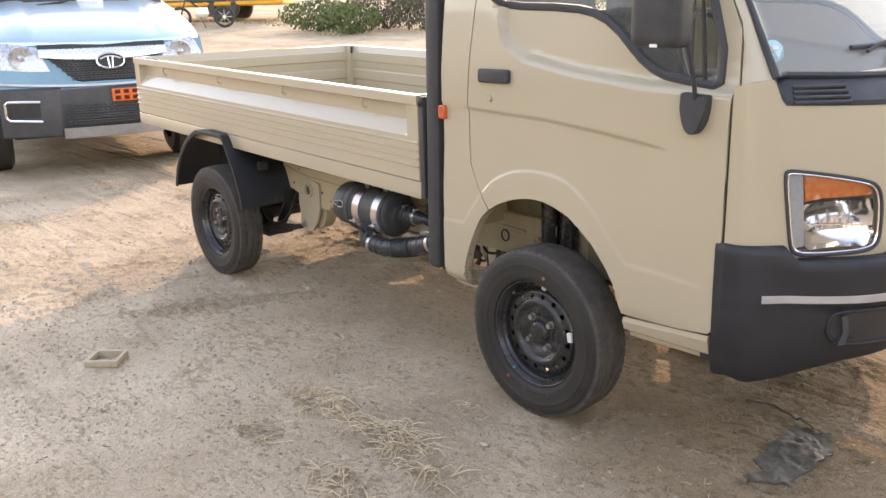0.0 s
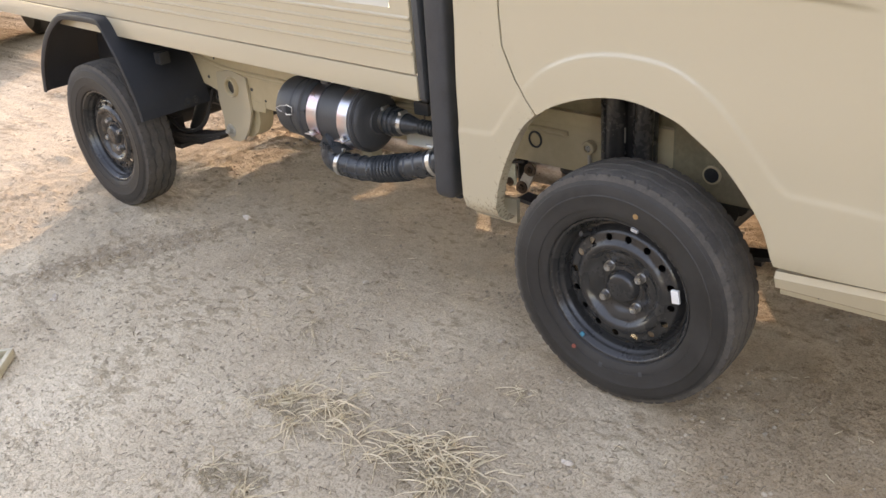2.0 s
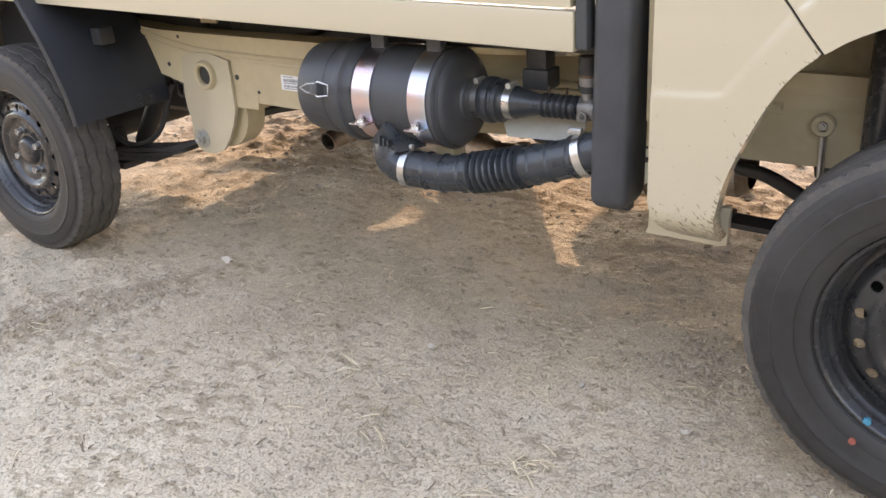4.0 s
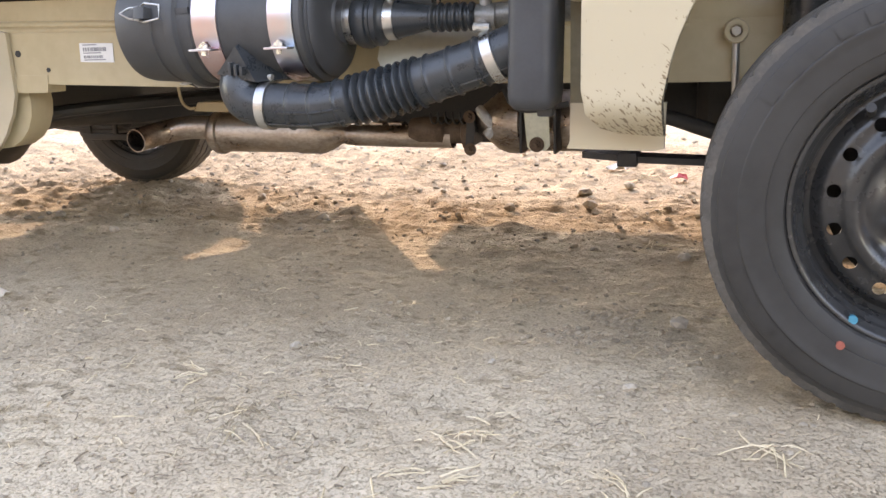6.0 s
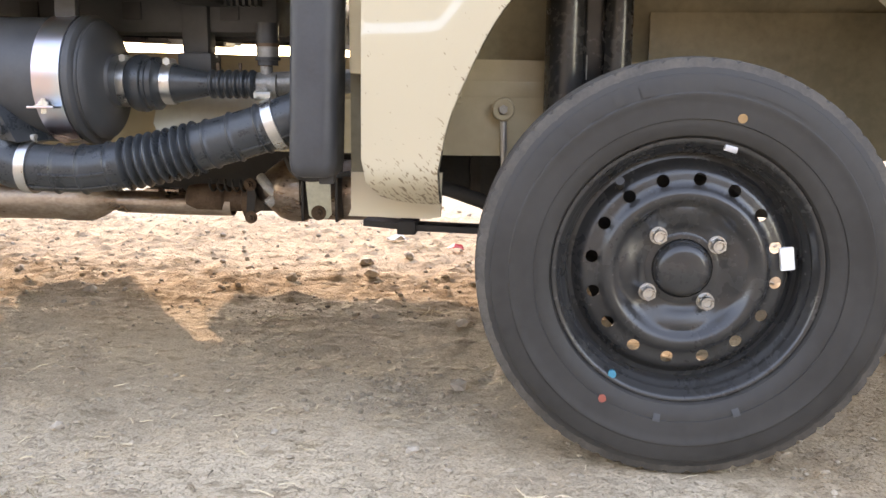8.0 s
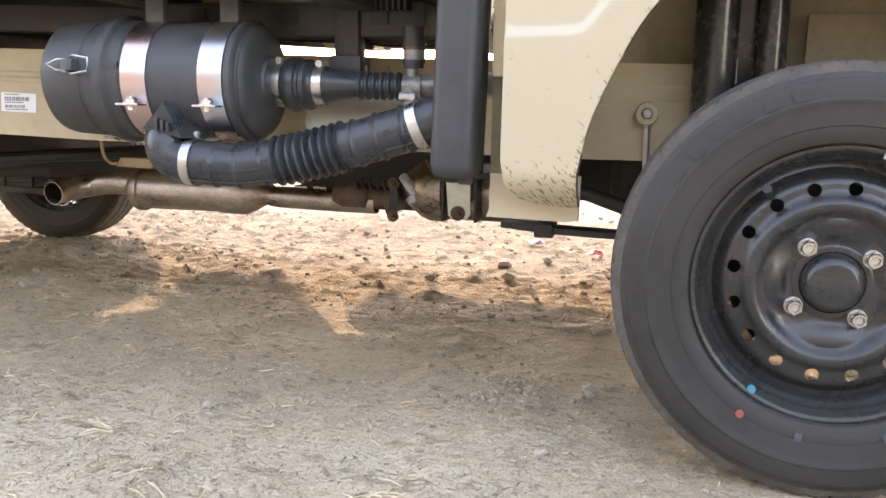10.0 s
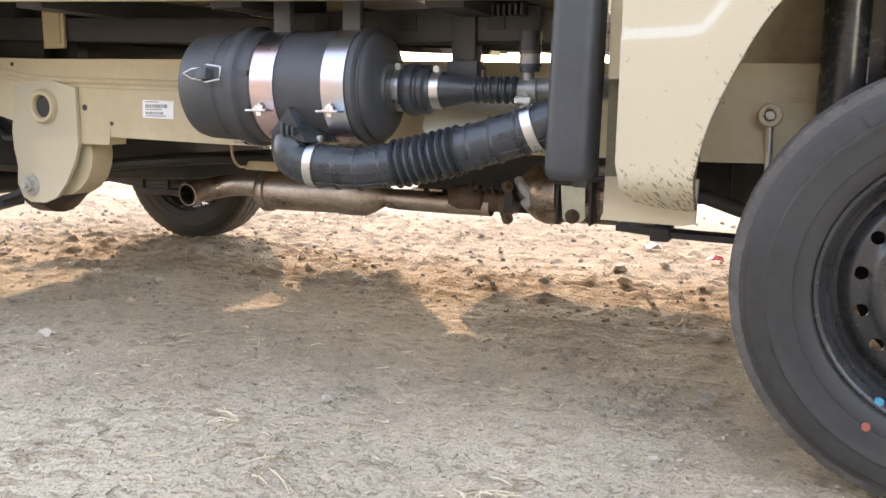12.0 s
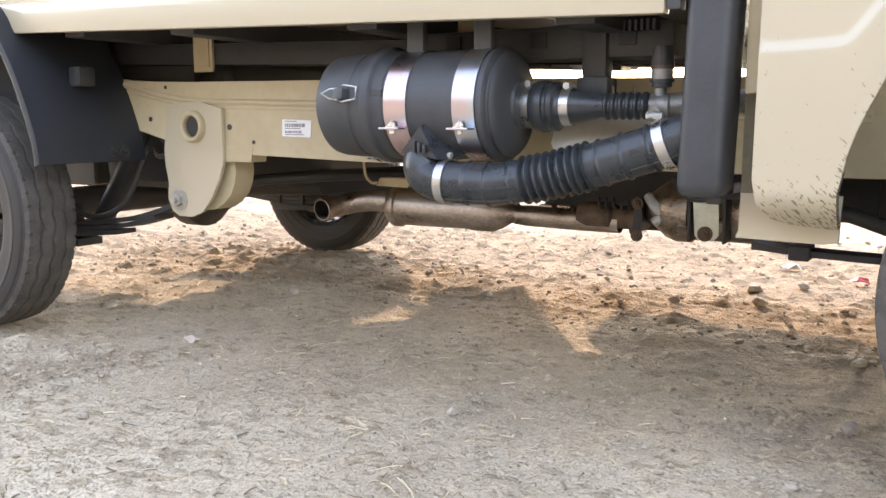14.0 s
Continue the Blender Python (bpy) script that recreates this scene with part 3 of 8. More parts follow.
def relief(x, y):
    """Small humps, clods, and wheel ruts on the far side of the truck."""
    p = Vector((x, y, 0.0))
    z = 0.010 * noise.fractal(p * 1.3, 1.0, 2.0, 3) + 0.005 * noise.fractal(p * 7 + Vector((9, 3, 0)), 0.9, 2.0, 3)
    z += 0.0034 * noise.fractal(p * 38 + Vector((2, 6, 3)), 0.6, 2.0, 2)
    far = eased((y - 0.02) / 0.25) * eased((2.4 - y) / 0.8)
    clod = noise.fractal(p * 17 + Vector((1, 7, 2)), 0.7, 2.1, 3)
    z += far * (0.010 * max(0.0, clod) + 0.004 * clod)
    z += 0.0075 * eased((0.42 - abs(y - 0.28)) / 0.25) * max(0.0, 0.25 + 1.3 * noise.noise(Vector((x * 1.1, y * 6, 3)))) * math.sin(120 * (y + 0.04 * math.sin(1.3 * x) + 0.05 * noise.noise(p * 2.5)))
    # tyre tracks along the walk's side
    for ty, slope, wide, deep, x0 in ((-1.815, 0.0, 0.026, 0.022, -0.35), (-1.70, -0.06, 0.020, 0.016, -0.55), (-1.36, -0.10, 0.016, 0.010, -0.85), (-1.56, 0.03, 0.018, 0.012, -1.1)):
        d = y - ty - slope * (x - x0) - 0.012 * math.sin(2.1 * x) - 0.008 * noise.noise(p * 5)
        if abs(d) < 4 * wide:
            run = eased((x0 - x) / 0.3) * (0.6 + 0.4 * math.sin(115 * x)) * max(0.0, 0.6 + 0.9 * noise.noise(p * 2.2))
            z += run * deep * (0.7 * math.exp(-((abs(d) - 1.7 * wide) / (0.6 * wide)) ** 2) - math.exp(-(d / wide) ** 2))
    # scuffed ridge by the rear wheel
    along = ((x + 1.80) * 0.24 + (y + 1.16) * 0.48) / 0.288
    across = ((x + 1.80) * 0.48 - (y + 1.16) * 0.24) / 0.537 + 0.02 * noise.noise(p * 6)
    if -0.2 < along < 1.2 and abs(across) < 0.2:
        z += 0.016 * eased((along + 0.2) / 0.25) * eased((1.2 - along) / 0.25) * math.exp(-(across / 0.045) ** 2) * (0.5 + 0.9 * abs(noise.noise(p * 22)))
    left = eased((-1.3 - x) / 0.6)
    crumb = noise.fractal(p * 13 + Vector((4, 1, 8)), 0.7, 2.1, 3)
    z += (0.3 + 0.9 * left) * (0.005 * crumb + 0.011 * max(0.0, crumb - 0.2))
    return z


def axis_points(lo, hi, step, far):
    a = [lo + step * k for k in range(int(round((hi - lo) / step)) + 1)]
    s, x = step, hi
    while x < far:
        s *= 1.16
        x += s
        a.append(x)
    s, x = step, lo
    while x > -far:
        s *= 1.16
        x -= s
        a.insert(0, x)
    return a


def build_ground():
    xs, ys = axis_points(-2.7, 1.0, 0.0125, 1500), axis_points(-2.0, 1.5, 0.0125, 1500)
    verts = []
    for x in xs:
        for y in ys:
            near = eased((9.0 - math.hypot(x + 1, y)) / 4.0)
            verts.append((x, y, lie(x, y) + (relief(x, y) * near if near > 0 else 0.0)))
    w = len(ys)
    faces = [(i * w + j, (i + 1) * w + j, (i + 1) * w + j + 1, i * w + j + 1) for i in range(len(xs) - 1) for j in range(w - 1)]
    me = bpy.data.meshes.new("ground")
    me.from_pydata(verts, [], faces)
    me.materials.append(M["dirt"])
    me.shade_smooth()
    return tagged(new("ground", me), "bare dry brown dirt yard with wheel ruts", "ground", kind="structure")


build_ground()


def back_wall():
    """An added, unseen wall behind the walk to block low sky light, with piers and a coping."""
    bm = bmesh.new()
    box(bm, (-15.0, -7.4, -0.1), (5.0, -7.15, 2.5), 0.01)
    box(bm, (-15.05, -7.45, 2.5), (5.05, -7.08, 2.6), 0.01)
    for k in range(8):
        box(bm, (-14.6 + 2.7 * k, -7.17, -0.1), (-14.25 + 2.7 * k, -7.05, 2.5), 0.01)
    return single("unseen_south_wall", bm, M["sky_block_wall"], "added unseen wall with piers that blocks low sky light", "wall", kind="structure")


back_wall()


def side_wall():
    """An added, unseen wall before the truck's nose that dims the light on it."""
    bm = bmesh.new()
    box(bm, (8.0, -7.4, -0.1), (8.25, 9.0, 2.7), 0.01)
    box(bm, (7.93, -7.45, 2.7), (8.30, 9.05, 2.8), 0.01)
    for k in range(6):
        box(bm, (7.90, -6.6 + 2.7 * k, -0.1), (8.02, -6.25 + 2.7 * k, 2.7), 0.01)
    return single("unseen_east_wall", bm, M["sky_block_wall"], "added unseen wall with piers that blocks low sky light", "wall", kind="structure")


side_wall()


def height(x, y):
    return lie(x, y) + relief(x, y) * eased((9.0 - math.hypot(x + 1, y)) / 4.0)


# ---------------------------------------------------------------- the truck
# x runs forward, the front axle at 0; y away from the walk; the load body is raked, higher at the rear
truck = thing("mini_truck", "cream mini pickup truck with open drop-side load bed on dirt", "truck")
RAKE = 0.029


def raked(x, y, z):
    return Vector((x, y, z - RAKE * x))


# -- wheels: built round the x axis, outer side at -x, then turned to face the walk
WHEEL_R = 0.265
HUB_Z = 0.2605


def grown(r):
    """Radii on the tyre, stretched from the bead outwards to the full tyre."""
    return 0.166 + (r - 0.166) * (WHEEL_R - 0.166) / 0.0925


def tyre_mesh():
    bm = bmesh.new()
    segs = 336
    prof = []
    side = [(0.046, 0.166), (0.056, 0.170), (0.0615, 0.180), (0.0620, 0.186), (0.0622, 0.188), (0.0640, 0.1885), (0.0650, 0.196), (0.0660, 0.204), (0.0668, 0.212),
            (0.0675, 0.2135), (0.0675, 0.2165), (0.0663, 0.218), (0.0657, 0.228), (0.0640, 0.236), (0.0636, 0.2375), (0.0622, 0.2385), (0.0600, 0.2450), (0.0575, 0.2510)]
    side = [(w, grown(r)) for w, r in side]
    for w, r in side:
        prof.append((-w, r, 0))
    for k in range(61):
        w = -0.0555 + 0.111 * k / 60
        prof.append((w, WHEEL_R - 0.0035 * (w / 0.0555) ** 2, 1))
    for w, r in side[::-1]:
        prof.append((w, r, 0))
    rings = []
    for w, r, tread in prof:
        ring = []
        for j in range(segs):
            t = 2 * math.pi * j / segs
            rr, ww = r, w
            if tread:
                zig = 0.0032 * (abs(j % 12 - 6) / 3 - 1)
                cut = 0.0
                for g in (-0.029, 0.0, 0.029):
                    if abs(w - g - zig) < 0.0019:
                        cut = 0.0066
                if abs(w) > 0.047 and j % 6 == (0 if w > 0 else 3):
                    cut = max(cut, 0.0034)
                rr -= cut
            elif grown(0.2440) <= r and j % 6 == (0 if w > 0 else 3):
                rr, ww = rr - 0.0010, w * 0.986
            ring.append(bm.verts.new((ww, rr * math.cos(t), rr * math.sin(t))))
        rings.append(ring)
    for a, b in zip(rings, rings[1:]):
        for j in range(segs):
            k = (j + 1) % segs
            f = bm.faces.new((a[j], a[k], b[k], b[j]))
            f.material_index = 1 if min(Vector((0, v.co.y, v.co.z)).length for v in f.verts) > grown(0.2400) else 0
    me = finish("tyre", bm, M["rubber"], True, 28)
    me.materials.append(M["tread"])
    return me


def rim_mesh():
    """The steel wheel: a flanged barrel and a pressed disc with a ring of round holes."""
    bm = bmesh.new()
    barrel = [(-0.050, 0.1675), (-0.0515, 0.1665), (-0.0515, 0.1635), (-0.0490, 0.1605), (-0.0430, 0.1592), (-0.0400, 0.1562), (-0.0360, 0.1550), (-0.0300, 0.1536), (-0.0270, 0.1502), (-0.0220, 0.1480), (-0.0140, 0.1466), (-0.0090, 0.1460), (0.0010, 0.1440),
              (0.0200, 0.1440), (0.0320, 0.1520), (0.0450, 0.1560), (0.0500, 0.1675)]
    lathe(bm, barrel, Matrix(), 96)
    lathe(bm, [(-0.0102, 0.1398), (-0.0094, 0.1425), (-0.0085, 0.1463)], Matrix(), 96)

    def level(r):
        return ramped(r, [(0.0, -0.018), (0.046, -0.018), (0.062, -0.018), (0.068, -0.020), (0.078, -0.023), (0.086, -0.033), (0.092, -0.037), (0.099, -0.037), (0.104, -0.034), (0.107, -0.029),
                          (0.124, -0.026), (0.130, -0.024), (0.133, -0.016), (0.140, -0.010), (0.1475, -0.008)])
    holes = []
    n = 16
    for j in range(n):
        a = 2 * math.pi * (j + 0.315) / n + math.pi / 2
        c, s = 0.1160 * math.cos(a), 0.1160 * math.sin(a)
        holes.append([(c + 0.0082 * math.cos(b), s + 0.0082 * math.sin(b)) for b in (2 * math.pi * k / 12 for k in range(12))])
    outer = [(0.1400 * math.cos(b), 0.1400 * math.sin(b)) for b in (2 * math.pi * k / 96 for k in range(96))]

    def place(u, v, d):
        r = math.hypot(u, v)
        a = math.atan2(v, u)
        lobe = 0.5 + 0.5 * math.cos(4 * a)
        dish = -0.008 * lobe * eased((r - 0.05) / 0.012) * eased((0.084 - r) / 0.010)
        return Vector((level(r) + dish + d, u, v))
    polar = [(r * math.cos(2 * math.pi * (k + 0.5 * (i % 2)) / 96), r * math.sin(2 * math.pi * (k + 0.5 * (i % 2)) / 96)) for i, r in enumerate((0.012, 0.024, 0.036, 0.046, 0.051, 0.056, 0.061, 0.066, 0.071, 0.076, 0.080, 0.084, 0.0875, 0.091, 0.094, 0.0975, 0.101, 0.1035, 0.106, 0.1105, 0.1155, 0.1205, 0.124, 0.1275, 0.131, 0.134, 0.137)) for k in range(96)]
    pressed(bm, outer, holes, 0.0085, place, 0.003, polar, False)
    return finish("rim", bm, M["rim"], True, 40)


def cap_mesh():
    bm = bmesh.new()
    lathe(bm, [(-0.012, 0.047), (-0.0195, 0.0465), (-0.0205, 0.044), (-0.0205, 0.0385), (-0.019, 0.0375), (-0.030, 0.0340), (-0.035, 0.0310), (-0.0375, 0.024), (-0.0385, 0.0)], Matrix(), 40)
    return finish("hub_cap", bm, M["rim"], True, 40)


def nut_mesh():
    bm = bmesh.new()
    rod(bm, (0, 0, 0), (-0.003, 0, 0), 0.0112, 20)
    rod(bm, (-0.003, 0, 0), (-0.013, 0, 0), 0.0103, 6)
    lathe(bm, [(-0.0128, 0.0092), (-0.0152, 0.0086), (-0.0178, 0.0078), (-0.0178, 0.0056), (-0.0120, 0.0050)], Matrix(), 18)
    rod(bm, (-0.010, 0, 0), (-0.0152, 0, 0), 0.0038, 10)
    return finish("wheel_nut", bm, M["steel"], True, 30)


WHEEL = {"tyre": tyre_mesh(), "rim": rim_mesh(), "hub_cap": cap_mesh(), "wheel_nut": nut_mesh()}


def on_wheel(wheel, name, mesh, m):
    ob = new(name, mesh)
    ob.parent = wheel
    ob.matrix_basis = m
    return ob


def sidewall(r):
    return -ramped(r, [(grown(a), b) for a, b in ((0.166, 0.046), (0.18, 0.0610), (0.188, 0.0640), (0.196, 0.0650), (0.212, 0.0668), (0.218, 0.0664), (0.228, 0.0657), (0.2375, 0.0637), (0.247, 0.060))])


def around(r, a, out=0.0):
    """A point on the outer sidewall; a in degrees, clockwise from the top as seen from outside."""
    t = radians(a)
    return Vector((sidewall(r) - out, -r * math.sin(t), r * math.cos(t)))


def raised_patch(bm, r0, r1, a0, a1, out=0.0009, n=5):
    rows = [[bm.verts.new(around(r0 + (r1 - r0) * i / 3, a0 + (a1 - a0) * k / n, out)) for k in range(n + 1)] for i in range(4)]
    for i in range(3):
        for k in range(n):
            bm.faces.new((rows[i][k], rows[i][k + 1], rows[i + 1][k + 1], rows[i + 1][k]))


def make_wheel(x, side, spin, marked):
    """side -1 faces the walk. The wheel's own -x axis is its outer side."""
    wheel = new("front_wheel" if x > -1 else "rear_wheel", WHEEL["rim"])
    wheel.parent = truck
    turn = pose(0, 0, 0, 0, 0, 90 if side < 0 else -90)
    wheel.matrix_basis = Matrix.Translation((x, side * 0.65, HUB_Z)) @ turn @ pose(0, 0, 0, spin)
    wheel["label"] = "black steel wheel with tyre"
    on_wheel(wheel, "tyre", WHEEL["tyre"], Matrix())
    on_wheel(wheel, "hub_cap", WHEEL["hub_cap"], Matrix())
    for k in range(4):
        a = math.pi / 2 * k + radians(53)
        on_wheel(wheel, "wheel_nut", WHEEL["wheel_nut"], Matrix.Translation((-0.018, 0.0525 * math.cos(a), 0.0525 * math.sin(a))))
    if marked:
        # unreadable raised lettering becomes bars
        for a0, w, n in ((-58, 6.5, 6), (-140, 7.5, 4)):
            for k in range(n):
                bm = bmesh.new()
                a = a0 + k * (w + 1.6)
                raised_patch(bm, 0.2235, 0.2385, a, a + w * 0.55, 0.0018)
                part("raised_mark", bm, M["rubber"], wheel)
        bm = bmesh.new()
        raised_patch(bm, 0.226, 0.234, 4, 38, 0.0007, 16)
        part("raised_band", bm, M["rubber"], wheel)
        for k in range(10):
            bm = bmesh.new()
            raised_patch(bm, 0.192, 0.214, -150 + 33 * k, -150 + 33 * k + 0.5, 0.0005, 1)
            part("raised_line", bm, M["rubber"], wheel)
        for r, a, mat, name, s in ((0.1590, -147.5, "blue_dot", "blue_dot", 0.0052), (0.1895, -148.8, "red_dot", "red_dot", 0.0050), (0.1975, 15, "yellow_dot", "yellow_dot", 0.0056)):
            bm = bmesh.new()
            c = around(max(r, 0.176), a) if r > 0.17 else Vector((-0.0500, -r * math.sin(radians(a)), r * math.cos(radians(a))))
            rod(bm, c + Vector((0.004, 0, 0)), c + Vector((-0.0012, 0, 0)), s, 18)
            part(name, bm, M[mat], wheel)
        for r, a in ((0.187, -171), (0.187, 158.5)):
            bm = bmesh.new()
            raised_patch(bm, r - 0.005, r + 0.005, a - 1.4, a + 1.4, 0.0012, 2)
            part("sidewall_stamp", bm, M["dark_grey"], wheel)
        bm = bmesh.new()
        box(bm, (-0.056, -0.008, -0.004), (-0.048, 0.008, 0.004), 0.002, pose(0, 0, 0, 15.5) @ Matrix.Translation((0, 0, 0.160)))
        part("balance_weight", bm, M["silver_tape"], wheel)
        bm = bmesh.new()
        box(bm, (-0.034, -0.0145, -0.0085), (-0.0265, 0.0145, 0.0085), 0.0015, pose(0, 0, 0, 82) @ Matrix.Translation((0, 0, 0.127)))
        part("balance_weight", bm, M["white"], wheel)
        bm = bmesh.new()
        rod(bm, (-0.020, 0.082, 0.103), (-0.046, 0.086, 0.112), 0.0045, 10)
        rod(bm, (-0.034, 0.084, 0.107), (-0.049, 0.0865, 0.113), 0.0055, 10)
        part("valve_stem", bm, M["rubber"], wheel)
    return wheel


make_wheel(0.0, -1, 0, True)
make_wheel(-2.1, -1, 17, False)
make_wheel(0.0, 1, 40, False)
make_wheel(-2.1, 1, 71, False)

# -- cab: the side skin as a function of x and z
ARCH = [(-0.312, 0.38), (-0.295, 0.455), (-0.245, 0.561), (-0.200, 0.611), (-0.134, 0.648), (-0.050, 0.672), (0.030, 0.675), (0.112, 0.653), (0.152, 0.630), (0.219, 0.578), (0.289, 0.489), (0.319, 0.408)]
FOLD = [(-0.45, 0.553), (-0.330, 0.556), (-0.305, 0.566), (-0.27, 0.612), (-0.196, 0.696), (-0.122, 0.737), (-0.04, 0.756), (0.048, 0.756), (0.122, 0.739), (0.203, 0.686), (0.273, 0.61), (0.325, 0.556), (0.36, 0.550), (0.45, 0.547), (0.60, 0.535)]
SWAGE = [(-0.30, 0.922), (0.039, 0.909), (0.219, 0.893), (0.445, 0.867)]
BELT = [(-0.175, 1.30), (-0.165, 1.18), (-0.145, 1.125), (-0.120, 1.098), (-0.055, 1.066), (0.133, 1.033), (0.36, 1.009), (0.62, 1.000)]


fold_fine = [(p.x, p.z) for p in spline([(x, 0, z) for x, z in FOLD], 3)]


def fold_depth(x, z):
    """How far a place lies below the folded line round the arch (minus: above)."""
    best = 9.0
    for (x0, z0), (x1, z1) in zip(fold_fine, fold_fine[1:]):
        ex, ez = x1 - x0, z1 - z0
        t = max(0.0, min(1.0, ((x - x0) * ex + (z - z0) * ez) / (ex * ex + ez * ez)))
        best = min(best, math.hypot(x - x0 - t * ex, z - z0 - t * ez))
    return best if z < ramped(x, fold_fine) else -best


def skin(x, z):
    """How far out (-y) the cab's side lies."""
    y = 0.697
    y -= 0.10 * max(0.0, (z - 1.02) / 0.8) ** 1.25 + 0.030 * eased((x - 0.45) / 0.25) * eased((z - 0.9) / 0.3)
    y += 0.0032 * eased(fold_depth(x, z) / 0.015 + 0.5) * eased((0.60 - x) / 0.10) if z < 0.82 else 0.0
    y -= 0.008 * eased((ramped(x, SWAGE) - z) / 0.014 + 0.5) * eased((0.47 - x) / 0.10) * eased((z - 0.62) / 0.2)
    if x > -0.2:
        y -= 0.030 * eased((z - ramped(x, BELT)) / 0.028) * eased((x + 0.19) / 0.04)
    y -= 0.055 * eased((0.385 - z) / 0.07) ** 1.5 if x < 0 else 0.012 * eased((0.43 - z) / 0.05)
    return y


def cab_side(u, v, d):
    return Vector((u, -skin(u, v) + d, v))


CUT = [(-0.250, 1.68), (-0.257, 1.252), (-0.272, 1.100), (-0.284, 0.930), (-0.285, 0.815), (-0.279, 0.750), (-0.245, 0.682), (-0.193, 0.617)]
arch_fine = [(p.x, p.z) for p in spline([(x, 0, z) for x, z in ARCH], 4)]
cut_at = min(range(len(arch_fine)), key=lambda k: abs(arch_fine[k][0] + 0.185))
G = 0.0022
quarter = [(-0.395, 1.70), (-0.407, 0.72), (-0.408, 0.395), (-0.403, 0.365), (-0.388, 0.346), (-0.365, 0.338), (-0.312, 0.334)] + arch_fine[: cut_at] + [(x - G, z) for x, z in CUT[::-1]] + [(-0.25, 1.70)]
WINDOW = [(-0.185, 1.245), (-0.165, 1.226), (-0.10, 1.219), (0.03, 1.214), (0.12, 1.207), (0.17, 1.197), (0.215, 1.178), (0.26, 1.148), (0.30, 1.112), (0.335, 1.082), (0.37, 1.060), (0.41, 1.045),
          (0.48, 1.032), (0.548, 1.024), (0.560, 1.036), (0.556, 1.11), (0.515, 1.235), (0.40, 1.53), (0.37, 1.58), (0.32, 1.60), (-0.14, 1.60), (-0.185, 1.55)]
door_outline = [(x + G, z) for x, z in CUT] + arch_fine[cut_at + 1:] + [(0.40, 0.409), (0.50, 0.414), (0.585, 0.422), (0.595, 0.434), (0.603, 0.504), (0.607, 0.665), (0.608, 0.845), (0.606, 1.029), (0.593, 1.155), (0.555, 1.235), (0.43, 1.60), (0.40, 1.66), (0.36, 1.68)]

CREASES = []
for line, offs in ((fold_fine, (-0.012, -0.0075, -0.0045, -0.0015, 0.0015, 0.0045, 0.0075, 0.012)), (SWAGE, (-0.009, -0.004, 0.0, 0.004, 0.009)), (BELT[1:], (-0.030, -0.024, -0.018, -0.012, -0.006, 0.0, 0.004))):
    for (x0, z0), (x1, z1) in zip(line, line[1:]):
        d = math.hypot(x1 - x0, z1 - z0)
        k = max(1, round(d / 0.008))
        CREASES += [(x0 + (x1 - x0) * (j + 0.5) / k + o * (z1 - z0) / d, z0 + (z1 - z0) * (j + 0.5) / k - o * (x1 - x0) / d) for j in range(k) for o in offs]
CREASES += [(x, z) for x in [-0.40 + 0.012 * k for k in range(9)] for z in [0.34 + 0.009 * k for k in range(8)]]

